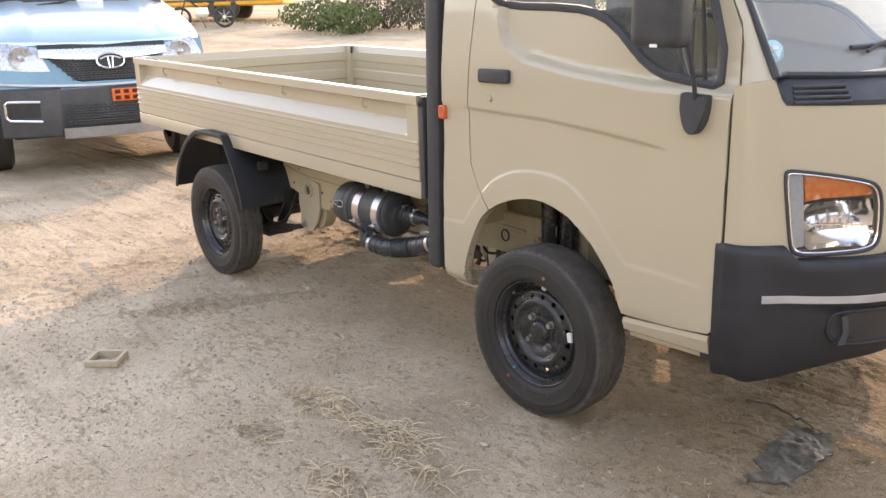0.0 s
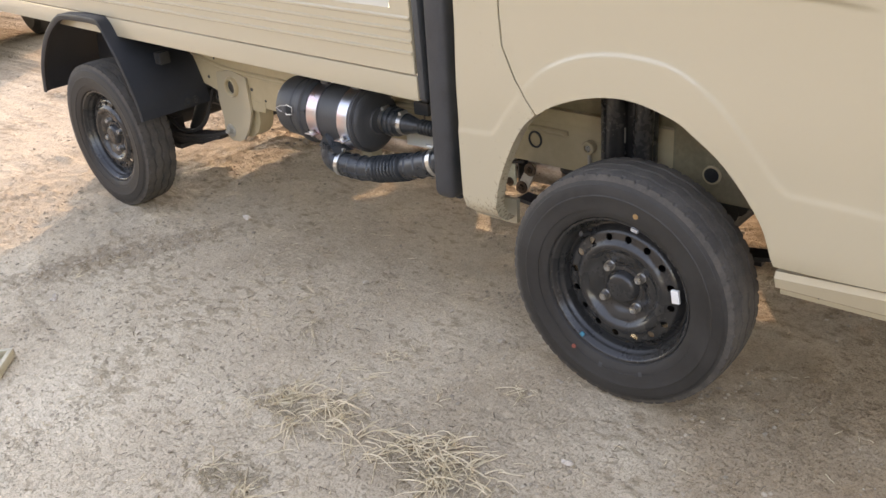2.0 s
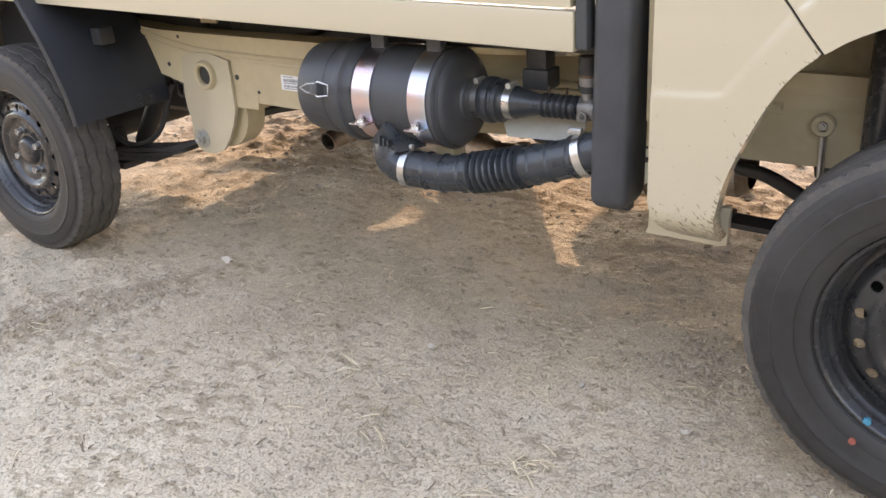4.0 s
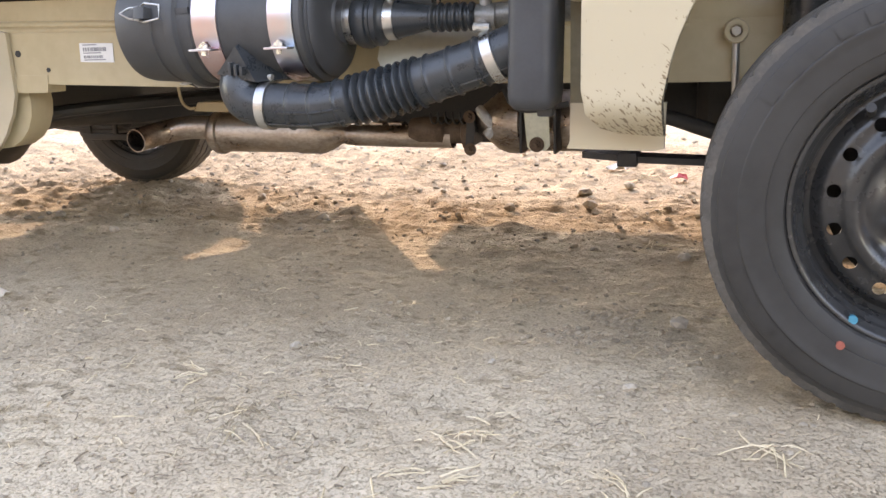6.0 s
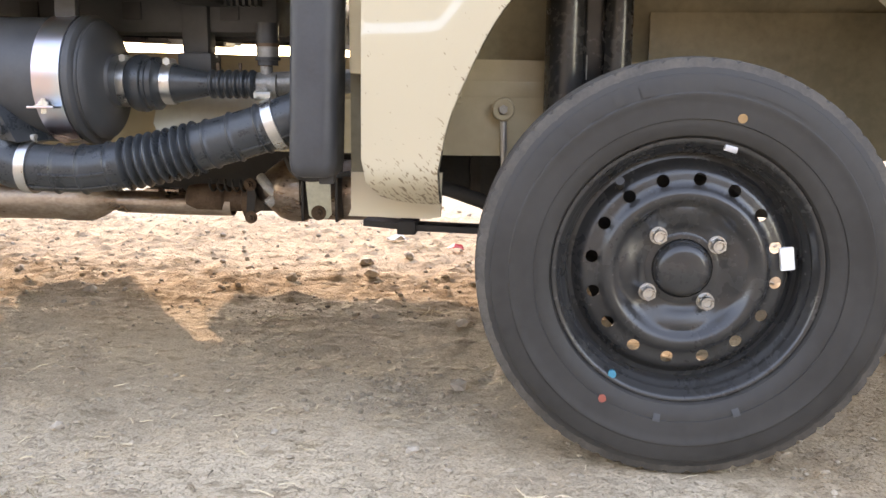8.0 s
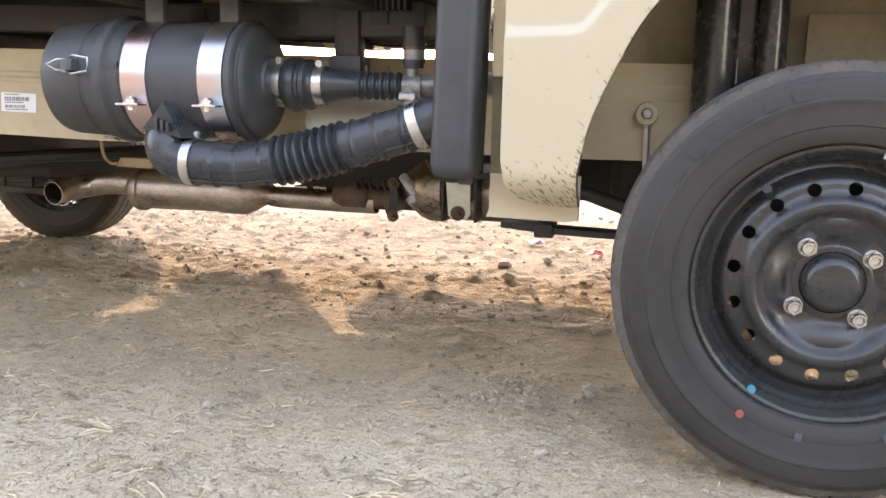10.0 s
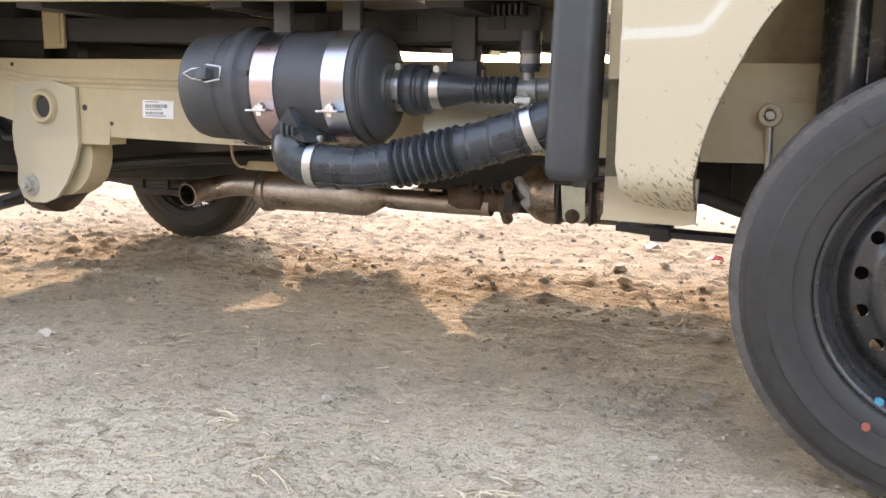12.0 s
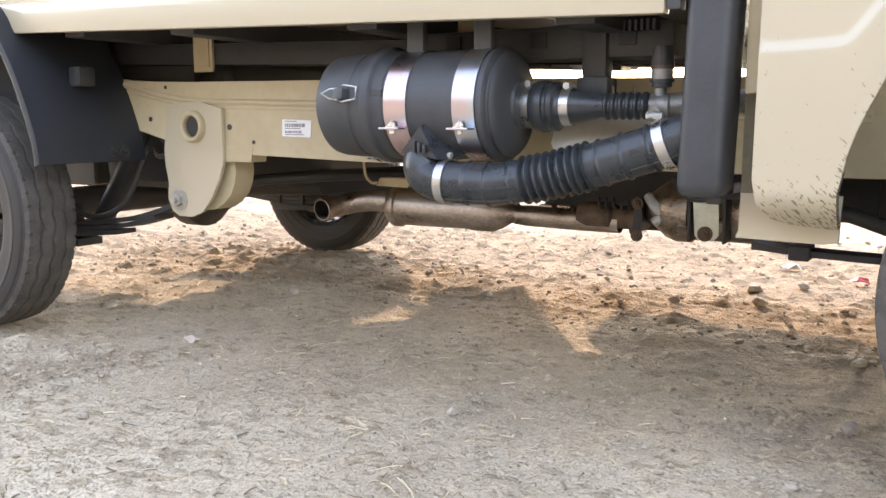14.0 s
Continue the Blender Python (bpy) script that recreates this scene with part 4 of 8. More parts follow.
for side, place in ((-1, cab_side), (1, mirrored(cab_side))):
    bm = bmesh.new()
    pressed(bm, quarter, [], 0.022, place, 0.03, CREASES)
    q = part("rear_quarter_panel", bm, M["cream_mud"], truck, "cream panel behind the door, mud-flecked low down")
    bm = bmesh.new()
    pressed(bm, door_outline, [WINDOW], 0.021, place, 0.018, CREASES)
    door = part("cab_door", bm, M["cream"], truck, "cream cab door with window and folded wheel arch")
    bm = bmesh.new()
    pane = [(x * 0.998, z) for x, z in WINDOW]
    pressed(bm, pane, [], 0.08, lambda u, v, d: place(u, v, 0.008 + d), 0)
    g = part("door_window", bm, M["glass"], door, "clear side window")
    g.visible_shadow = False
    bm = bmesh.new()
    loop = [place(x, z, 0.001) for x, z in dense(WINDOW, 0.02)]
    tube(bm, loop + loop[:2], 0.0115, 8, False)
    part("window_seal", bm, M["black_plastic"], door, "black rubber seal")
    for line in ([(0.600, 0.432), (0.609, 0.504), (0.611, 0.665), (0.6115, 0.845), (0.610, 1.029), (0.596, 1.155), (0.558, 1.235), (0.432, 1.60)], CUT[::-1]):
        bm = bmesh.new()
        tube(bm, [place(x, z, 0.011) for x, z in dense(line, 0.03)[: -1]], 0.006, 8)
        part("door_seal", bm, M["chassis_black"], door, "black rubber seal in the door gap")
    # door handle in a shallow cup, key lock
    bm = bmesh.new()
    s = side
    vs = box(bm, (-0.222, 0.0, 1.004), (-0.096, 0.020, 1.044), 0.009, None, 3)
    for v in bm.verts:
        v.co.y = s * (skin(v.co.x, v.co.z) - 0.002 + v.co.y)
    part("door_handle", bm, M["black_plastic"], door, "black plastic pull handle")
    bm = bmesh.new()
    yk = skin(-0.186, 0.956)
    rod(bm, (-0.186, s * (yk - 0.004), 0.956), (-0.186, s * (yk + 0.004), 0.956), 0.0125, 20)
    rod(bm, (-0.186, s * (yk + 0.004), 0.956), (-0.186, s * (yk + 0.006), 0.956), 0.008, 16)
    part("key_lock", bm, M["steel"], door, "round steel key lock")
    # side marker lamp
    bm = bmesh.new()
    ym = skin(-0.405, 0.902)
    box(bm, (-0.418, s * ym - 0.016, 0.880), (-0.388, s * ym + 0.016, 0.924), 0.008, None, 3)
    part("side_marker", bm, M["marker_red"], truck, "orange side marker lamp")
    # sill under the door
    bm = bmesh.new()
    prof = [(0.665, 0.398), (0.690, 0.398), (0.694, 0.385), (0.684, 0.362), (0.676, 0.356), (0.660, 0.354), (0.655, 0.335), (0.64, 0.333), (0.60, 0.40)]
    slab(bm, prof, lambda u, v, d: Vector((0.322 + d, s * u, v + (0.06 if v > 0.38 else 0.01) * d)), 0.262)
    part("door_sill", bm, M["cream"], truck, "cream sill below the door")
    # tucked-in flange behind and below the quarter
    bm = bmesh.new()
    slab(bm, [(-0.436, 0.322), (-0.440, 0.312), (-0.330, 0.310), (-0.314, 0.313), (-0.312, 0.372), (-0.4355, 0.372)], lambda u, v, d: Vector((u, s * (0.622 - d), v)), 0.012)
    part("rear_flange", bm, M["cream"], truck, "inner cream flange below the panel")
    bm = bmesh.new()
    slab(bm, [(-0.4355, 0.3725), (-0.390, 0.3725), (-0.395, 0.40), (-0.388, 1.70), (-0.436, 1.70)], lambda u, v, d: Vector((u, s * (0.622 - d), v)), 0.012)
    part("pillar_flange", bm, M["dull_shaded_cream"], truck, "tan flange behind the panel")

# -- cab front: plan curve, lofted upwards
NOSE = [(0.614, -0.694), (0.655, -0.687), (0.690, -0.660), (0.722, -0.620), (0.762, -0.575), (0.810, -0.515), (0.852, -0.450), (0.885, -0.360), (0.908, -0.220), (0.918, 0.0)]
nose = [Vector((x, y, 0)) for x, y in NOSE]
nose_line = spline(nose, 6)


def nose_at(s, z, out=0.0):
    """A point on the front; s from 0 at the door to 1 at the middle."""
    k = s * (len(nose_line) - 1)
    i = min(int(k), len(nose_line) - 2)
    p = nose_line[i].lerp(nose_line[i + 1], k - i)
    t = (nose_line[i + 1] - nose_line[i]).normalized()
    nrm = Vector((-t.y, t.x, 0)) * -1
    lean = 0.11 * max(0.0, z - 0.66) ** 1.2
    return Vector((p.x - lean * min(1.0, s * 3), p.y, z)) + nrm * out


def s_of(y):
    return min((k / 200 for k in range(201)), key=lambda s: abs(nose_at(s, 0.66).y - y))


def grid(bm, us, vs, place):
    rows = [[bm.verts.new(place(u, v)) for v in vs] for u in us]
    for a, b in zip(rows, rows[1:]):
        for j in range(len(vs) - 1):
            bm.faces.new((a[j], b[j], b[j + 1], a[j + 1]))
    return rows


steps = lambda a, b, n: [a + (b - a) * k / n for k in range(n + 1)]
S_L0, S_L1 = s_of(-0.620), s_of(-0.440)
S_C = s_of(-0.635)


def front_top(s):
    return ramped(s, [(0, 1.030), (S_C, 1.045), (S_C + 0.05, 0.985), (1, 0.975)])


for side in (-1, 1):
    flip = (lambda p: Vector((p.x, -side * p.y, p.z))) if side > 0 else (lambda p: p)
    bm = bmesh.new()
    lamp_poly = [(S_L0 + 0.004, 0.830), (S_L0 + 0.03, 0.838), (S_L0 + 0.16, 0.828), (S_L1 - 0.02, 0.806), (S_L1 + 0.012, 0.785), (S_L1 + 0.02, 0.74), (S_L1 + 0.014, 0.660), (S_L1 - 0.02, 0.640),
                 (S_L0 + 0.10, 0.634), (S_L0 + 0.05, 0.642), (S_L0 + 0.028, 0.665)]
    lamp_poly = rounded(lamp_poly)
    outline = [(0.002, 0.60), (0.002, 1.028)] + [(s, front_top(s)) for s in steps(0.03, 1, 30)] + [(1, 0.60)]
    pressed(bm, outline, [lamp_poly], 0.02, lambda u, v, d: flip(nose_at(u, v, -d)), 0.02)
    part("front_panel", bm, M["cream"], truck, "cream front corner and nose panel")
    # bumper: a bellied moulding with a step, tucked in at the foot
    bm = bmesh.new()
    base = [(0.664, -0.012), (0.661, 0.004), (0.652, 0.010), (0.640, 0.012), (0.62, 0.012), (0.60, 0.012), (0.58, 0.012), (0.565, 0.012), (0.552, 0.012), (0.546, 0.012), (0.534, 0.012), (0.521, 0.012), (0.514, 0.011), (0.506, 0.010), (0.49, 0.010), (0.46, 0.009), (0.42, 0.006), (0.365, -0.002), (0.330, -0.014), (0.318, -0.03)]
    S_B0, S_B1 = s_of(-0.652), s_of(-0.600)

    def swell(s, z):
        """The rounded upper belly of the bumper, ending in an overhanging lip."""
        edge = ramped(z, [(0.52, S_B1), (0.56, S_B0 + 0.6 * (S_B1 - S_B0)), (0.60, S_B0 + 0.15 * (S_B1 - S_B0)), (0.66, S_B0)])
        return 0.017 * eased((s - edge) / 0.32 + 0.15) * eased((0.668 - z) / 0.055) * eased((z - 0.505) / 0.014)
    us = steps(-0.004, 1.0, 150)

    def bump_place(s, k):
        z, out = base[k]
        out += swell(s, z)
        z = min(z, ramped(s, [(0, 0.664), (S_L0 - 0.012, 0.662), (S_L0 + 0.05, 0.630), (S_L1 + 0.03, 0.630), (S_L1 + 0.10, 0.650)]) - 0.0005 * k)
        z += ramped(s, [(0, -0.004), (0.2, -0.015), (0.35, -0.004), (0.6, 0.036), (1, 0.055)]) * eased((0.44 - z) / 0.09)
        p = nose_at(max(s, 0.0), z, out * eased((s + 0.03) / 0.05))
        p.x += 0.012 * eased(s * 3) - (0.02 if s < 0 else 0) * 1.0
        return flip(p)
    grid(bm, us, list(range(len(base))), bump_place)
    bumper = part("front_bumper", bm, M["bumper_plastic"], truck, "dark grey-black plastic bumper", sharp=50)
    bm = bmesh.new()
    box(bm, (0.555, side * 0.66 - 0.02, 0.345), (0.602, side * 0.66 + 0.022, 0.405), 0.006)
    part("bumper_end", bm, M["bumper_plastic"], bumper)
    bm = bmesh.new()
    s0, s1 = s_of(-0.660), 0.93
    grid(bm, steps(s0, s1, 90), [0.5225, 0.5255, 0.534, 0.5425, 0.5455], lambda s, z: flip(nose_at(s, z, 0.012 + swell(s, 0.534) + (0.0018 if 0.525 < z < 0.545 else -0.002)) + Vector((0.012 * eased(s * 3), 0, 0))))
    part("reflective_strip", bm, M["silver_tape"], bumper, "silver reflective strip")
    # fog lamp recess: a flat dark sheet as its shade, a lip, a fin and a ledge paled as if lit
    fl = lambda u, z, o: flip(nose_at(u, z, o) + Vector((0.012, 0, 0)))
    f0, f1 = s_of(-0.535), s_of(-0.20)
    mouth = rounded([(f0, 0.492), (f0 + 0.06, 0.500), (f1, 0.497), (f1 + 0.02, 0.46), (f1, 0.418), (f0 + 0.05, 0.412), (f0 - 0.008, 0.440)], 2)
    bm = bmesh.new()
    pressed(bm, mouth, [], 0.02, lambda u, v, d: fl(u, v, 0.0115 + 0.0005 * d), 0)
    part("fog_shade_sheet", bm, M["chassis_black"], bumper, "flat dark sheet for the shaded recess in the bumper")
    bm = bmesh.new()
    loop = [fl(u, z, 0.010) for u, z in dense(mouth, 0.012)]
    tube(bm, loop + loop[:2], 0.0055, 8, False)
    part("fog_lip", bm, M["bumper_plastic"], bumper)
    bm = bmesh.new()
    slab(bm, [(f0 + 0.030, 0.490), (f0 + 0.050, 0.492), (f0 + 0.062, 0.45), (f0 + 0.050, 0.418), (f0 + 0.022, 0.418), (f0 + 0.040, 0.45)], lambda u, v, d: fl(u, v, 0.013 + d), 0.010)
    part("fog_fin", bm, M["dark_grey"], bumper)
    bm = bmesh.new()
    slab(bm, [(f0 + 0.01, 0.422), (f1 - 0.01, 0.424), (f1 - 0.02, 0.434), (f0 + 0.06, 0.432)], lambda u, v, d: fl(u, v, 0.013 + d), 0.007)
    part("fog_ledge", bm, M["dark_grey"], bumper)
    # headlamp
    bm = bmesh.new()
    pressed(bm, lamp_poly, [], 0.03, lambda u, v, d: flip(nose_at(u, v, -0.055)), 0)
    lamp = part("headlamp", bm, M["dark_grey"], truck, "headlamp with amber indicator above a chrome bowl")
    ring_pts = [flip(nose_at(u, v, 0.002)) for u, v in dense(lamp_poly, 0.012)]
    bm = bmesh.new()
    tube(bm, ring_pts + ring_pts[:2], 0.0042, 8, False)
    part("headlamp_seal", bm, M["black_plastic"], lamp, "black gasket")
    bm = bmesh.new()
    mid = Vector((sum(u for u, v in lamp_poly) / len(lamp_poly), sum(v for u, v in lamp_poly) / len(lamp_poly)))
    inset = [(u + (mid.x - u) * 0.055, v + (mid.y - v) * 0.055) for u, v in lamp_poly]
    rim_pts = [flip(nose_at(u, v, 0.0005)) for u, v in dense(inset, 0.012)]
    tube(bm, rim_pts + rim_pts[:2], 0.0030, 8, False)
    part("headlamp_bezel", bm, M["chrome"], lamp, "silver rim")
    bm = bmesh.new()
    pressed(bm, [(S_L0 + 0.012, 0.824), (S_L0 + 0.092, 0.828), (S_L0 + 0.098, 0.655), (S_L0 + 0.055, 0.650), (S_L0 + 0.03, 0.668)], [], 0.02, lambda u, v, d: flip(nose_at(u, v, -0.010 - d)), 0.02)
    part("side_reflector", bm, M["lamp_grey"], lamp, "grey honeycomb reflector band")
    bm = bmesh.new()
    amber = [(S_L0 + 0.100, 0.826), (S_L0 + 0.17, 0.821), (S_L1 - 0.02, 0.799), (S_L1 + 0.006, 0.776), (S_L1 - 0.02, 0.770), (S_L0 + 0.16, 0.768), (S_L0 + 0.100, 0.760)]
    pressed(bm, amber, [], 0.012, lambda u, v, d: flip(nose_at(u, v, -0.012 - 0.003 * math.sin(v * 900) - d)), 0.02)
    part("indicator_lens", bm, M["amber"], lamp, "ribbed amber indicator lens")
    bm = bmesh.new()
    uc = (S_L0 + S_L1) / 2 + 0.03
    bowl = [(S_L0 + 0.104, 0.752), (S_L1 + 0.008, 0.762), (S_L1 + 0.010, 0.665), (S_L1 - 0.02, 0.648), (S_L0 + 0.13, 0.642), (S_L0 + 0.106, 0.655)]
    pressed(bm, bowl, [], 0.012, lambda u, v, d: flip(nose_at(u, v, -0.014 - 0.040 * max(0.0, 1 - ((u - uc) / 0.16) ** 2 - ((v - 0.70) / 0.075) ** 2))), 0)
    part("lamp_bowl", bm, M["chrome"], lamp, "chrome reflector bowl", sharp=60)
    bm = bmesh.new()
    for k in range(9):
        u = uc - 0.10 + 0.022 * k
        tube(bm, [flip(nose_at(u, 0.715, -0.018)), flip(nose_at(u, 0.693, -0.022))], 0.002, 6)
    tube(bm, [flip(nose_at(u, 0.704 - 0.02 * (u - uc), -0.019)) for u in steps(uc - 0.12, uc + 0.11, 12)], 0.0028, 6)
    part("lamp_rib", bm, M["chrome"], lamp)
    bm = bmesh.new()
    pressed(bm, lamp_poly, [], 0.02, lambda u, v, d: flip(nose_at(u, v, 0.0015)), 0)
    ln = part("headlamp_lens", bm, M["lens"], lamp, "clear lens")
    ln.visible_shadow = False
    # scuttle: black plastic at the foot of the windscreen
    bm = bmesh.new()
    grid(bm, steps(S_C, 1.0, 36), [0, 1, 2, 3], lambda s, k: flip(nose_at(s, front_top(s) + (0.0, 0.012, 0.045, 0.06)[k], (0.002, 0.001, -0.045, -0.075)[k])))
    scuttle = part("scuttle", bm, M["bumper_plastic"], truck, "black plastic scuttle below the windscreen")
    for k in range(4):
        bm = bmesh.new()
        z = front_top(0.5) + 0.008 + 0.0105 * k
        o = ramped(z - front_top(0.5), [(0, 0.002), (0.012, 0.001), (0.045, -0.045)])
        tube(bm, [flip(nose_at(u, z, o + 0.003)) for u in steps(s_of(-0.60) + 0.006 * k, s_of(-0.50) + 0.004 * k, 8)], 0.0045, 6)
        part("vent_rib", bm, M["black_plastic"], scuttle)
    # pillar beside the windscreen
    bm = bmesh.new()

    def pillar(t, k):
        a = Vector((ramped(1.03 + 0.65 * t, [(1.03, 0.612), (1.155, 0.599), (1.235, 0.560), (1.60, 0.433), (1.68, 0.40)]), 0, 1.03 + 0.65 * t))
        a.y = -skin(a.x, a.z)
        b = nose_at(S_C, 1.045, 0) + Vector((-0.58 * 0.65 * t, 0.10 * t, 0.65 * t))
        return flip(a.lerp(b, k / 4) + Vector((0.010, -0.006, 0)) * math.sin(math.pi * k / 4))
    grid(bm, steps(0, 1, 14), [0, 1, 2, 3, 4], pillar)
    part("windscreen_pillar", bm, M["cream"], truck, "cream windscreen pillar")

bm = bmesh.new()


def screen_at(u, t):
    s = S_C + (1 - S_C) * (1 - abs(u))
    b = nose_at(s, ramped(s, [(0, 1.045), (S_C, 1.047), (1, 1.033)]), -0.070 * eased((s - S_C) / 0.1))
    return Vector((b.x - 0.58 * 0.65 * t, (b.y + 0.10 * t * abs(u)) * (-1 if u > 0 else 1), b.z + 0.65 * t))


grid(bm, steps(-1, 1, 40), steps(0, 1, 8), screen_at)
ws = part("windscreen", bm, M["sky_sheen_glass"], truck, "clear raked windscreen")
ws.visible_shadow = False
bm = bmesh.new()
tube(bm, [screen_at(u, 0.004) for u in steps(-1, 1, 40)], 0.008, 8)
for u in (-1, 1):
    tube(bm, [screen_at(u * 0.997, t) + Vector((0.004, 0, 0)) for t in steps(0, 1, 10)], 0.009, 8)
part("windscreen_seal", bm, M["black_plastic"], truck, "black rubber seal")
bm = bmesh.new()
ps = [(-0.92, 0.10), (-0.86, 0.02)]
c = screen_at(-0.875, 0.085)
nrm = (screen_at(-0.90, 0.15) - c).cross(screen_at(-0.85, 0.085) - c).normalized()
nrm = nrm if nrm.x > 0 else -nrm
rod(bm, c + nrm * 0.001, c + nrm * 0.003, 0.027, 28)
sticker = part("windscreen_sticker", bm, surface("sticker_blue", (0.30, 0.58, 0.62), (0.42, 0.68, 0.70), 40, 0.5), truck, "round pale blue sticker on the windscreen")
bm = bmesh.new()
for k, (w, h) in enumerate(((0.026, 0.010), (0.036, 0.005))):
    cc = c + nrm * 0.0036 + Vector((0, 0, 0.006 - 0.014 * k))
    rod(bm, cc + Vector((0, -w / 2, 0)), cc + Vector((0, w / 2, 0)), h / 2, 6)
part("sticker_print", bm, M["white"], sticker)
# wiper
bm = bmesh.new()
w0 = nose_at(s_of(-0.36), 1.012, -0.030)
w1 = screen_at(-0.13, 0.135) + Vector((0.035, 0, 0.012))
tube(bm, [w0 + Vector((0.0, 0.0, -0.012)), w0 + Vector((0.008, 0.0, 0.018)), w0.lerp(w1, 0.22) + Vector((0.016, 0, 0.008)), w0.lerp(w1, 0.55) + Vector((0.018, 0, 0.008)), w1], lambda s: 0.014 - 0.008 * s, 10)
wiper = part("wiper", bm, M["dark_grey"], truck, "black windscreen wiper")
bm = bmesh.new()
tube(bm, [screen_at(u, 0.100 + 0.05 * (0.45 + u)) + Vector((0.016, 0, 0)) for u in (-0.45, -0.3, -0.13, 0.05, 0.2)], 0.006, 6)
tube(bm, [screen_at(-0.36, 0.085) + Vector((0.018, 0, 0)), screen_at(-0.30, 0.108) + Vector((0.022, 0, 0)), w1], 0.005, 6)
part("wiper_blade", bm, M["black_plastic"], wiper)

# roof, back wall, floor and bulkhead close the cab
bm = bmesh.new()
box(bm, (-0.43, -0.60, 1.67), (0.42, 0.60, 1.84), 0.06, None, 4)
part("cab_roof", bm, M["cream"], truck, "cream cab roof")
bm = bmesh.new()
box(bm, (-0.43, -0.66, 0.50), (-0.405, 0.66, 1.20), 0.004)
box(bm, (-0.43, -0.62, 1.20), (-0.405, -0.50, 1.72), 0.004)
box(bm, (-0.43, 0.50, 1.20), (-0.405, 0.62, 1.72), 0.004)
part("cab_back_wall", bm, M["cream_frame"], truck, "cream cab back wall")
bm = bmesh.new()
box(bm, (-0.42, -0.64, 0.66), (0.70, 0.64, 0.69), 0.004)
box(bm, (0.62, -0.64, 0.45), (0.66, 0.64, 0.98), 0.004)
part("cab_floor", bm, M["cream_frame"], truck)
for y in (-0.30, 0.30):
    bm = bmesh.new()
    box(bm, (-0.36, y - 0.22, 0.69), (0.10, y + 0.22, 0.86), 0.04, None, 3)
    box(bm, (-0.40, y - 0.22, 0.84), (-0.28, y + 0.22, 1.32), 0.04, pose(0, 0, 0), 3)
    part("cab_seat", bm, M["seat"], truck, "dark cloth seat")
bm = bmesh.new()
box(bm, (0.46, -0.58, 0.90), (0.64, 0.58, 1.00), 0.03, None, 3)
part("dashboard", bm, M["black_plastic"], truck, "black dashboard")
bm = bmesh.new()
wheel_pts = [Vector((0.34, -0.30, 1.03)) + Vector((-0.08 * math.sin(t), 0.18 * math.cos(t), 0.16 * math.sin(t))) for t in steps(0, 2 * math.pi, 28)]
tube(bm, wheel_pts + wheel_pts[1:2], 0.013, 8, False)
rod(bm, (0.34, -0.30, 1.03), (0.5, -0.30, 0.93), 0.018)
rod(bm, (0.34, -0.46, 1.03), (0.34, -0.14, 1.03), 0.012)
part("steering_wheel", bm, M["black_plastic"], truck, "black steering wheel")

# mirrors
for s in (-1, 1):
    bm = bmesh.new()
    out = [(0.489, 1.012), (0.560, 1.007), (0.560, 0.978), (0.556, 0.951), (0.547, 0.931), (0.535, 0.917), (0.521, 0.914), (0.508, 0.922), (0.498, 0.942), (0.491, 0.972)]
    slab(bm, out, lambda u, v, d: Vector((u, s * (skin(u, v) - 0.002 + d), v)), 0.030)
    bmesh.ops.bevel(bm, geom=list(bm.edges), offset=0.003, segments=2, affect="EDGES")
    mb = part("mirror_foot", bm, M["black_plastic"], truck, "black mirror foot on the door")
    bm = bmesh.new()
    tube(bm, spline([(0.530, s * 0.715, 0.995), (0.535, s * 0.740, 1.06), (0.541, s * 0.770, 1.12), (0.546, s * 0.795, 1.18)], 5), 0.0055, 10)
    part("mirror_arm", bm, M["black_plastic"], mb)
    bm = bmesh.new()
    box(bm, (0.422, s * 0.80 - 0.040, 1.118), (0.552, s * 0.80 + 0.040, 1.36), 0.028, pose(0, 0, 0), 4)
    part("mirror_head", bm, M["black_plastic"], mb, "black mirror housing")
    bm = bmesh.new()
    box(bm, (0.486, s * 0.80 - 0.0415, 1.122), (0.506, s * 0.80 - 0.0405, 1.129), 0)
    part("mirror_tag", bm, M["white"], mb)

# -- load bed
BX0, BX1 = -2.905, -0.525
SIDE = [(0.647, 0.000), (0.690, 0.000), (0.693, 0.005), (0.697, 0.005), (0.700, 0.0), (0.716, 0.0), (0.719, 0.005), (0.723, 0.005), (0.726, 0.0), (0.742, 0.0), (0.745, 0.005), (0.749, 0.005),
        (0.752, 0.0), (0.768, 0.0), (0.771, 0.005), (0.775, 0.005), (0.778, 0.0), (0.792, 0.0), (0.800, -0.004), (0.842, -0.034), (0.893, -0.034), (0.897, -0.002), (0.900, 0.004), (0.928, 0.004), (0.932, 0.0),
        (0.932, -0.026), (0.900, -0.036), (0.893, -0.042), (0.846, -0.042), (0.838, -0.034), (0.795, -0.030), (0.787, -0.038), (0.735, -0.038), (0.727, -0.030), (0.685, -0.030), (0.66, -0.026), (0.647, -0.026)]


def drop_side(bm, length, place):
    """A pressed drop side of that length: place(u, out, z)."""
    e = 0.065
    us = [0, e * 0.9, e, length - e, length - e * 0.9, length]
    rows = []
    for k, u in enumerate(us):
        flat = k in (0, 1, 4, 5)
        rows.append([bm.verts.new(place(u, (0.0 if (flat and o < 0 and j < 22) else o), z)) for j, (z, o) in enumerate(SIDE)])
    n = len(SIDE)
    for a, b in zip(rows, rows[1:]):
        for j in range(n):
            bm.faces.new((a[j], a[(j + 1) % n], b[(j + 1) % n], b[j]))
    bm.faces.new(rows[0])
    bm.faces.new(rows[-1][::-1])


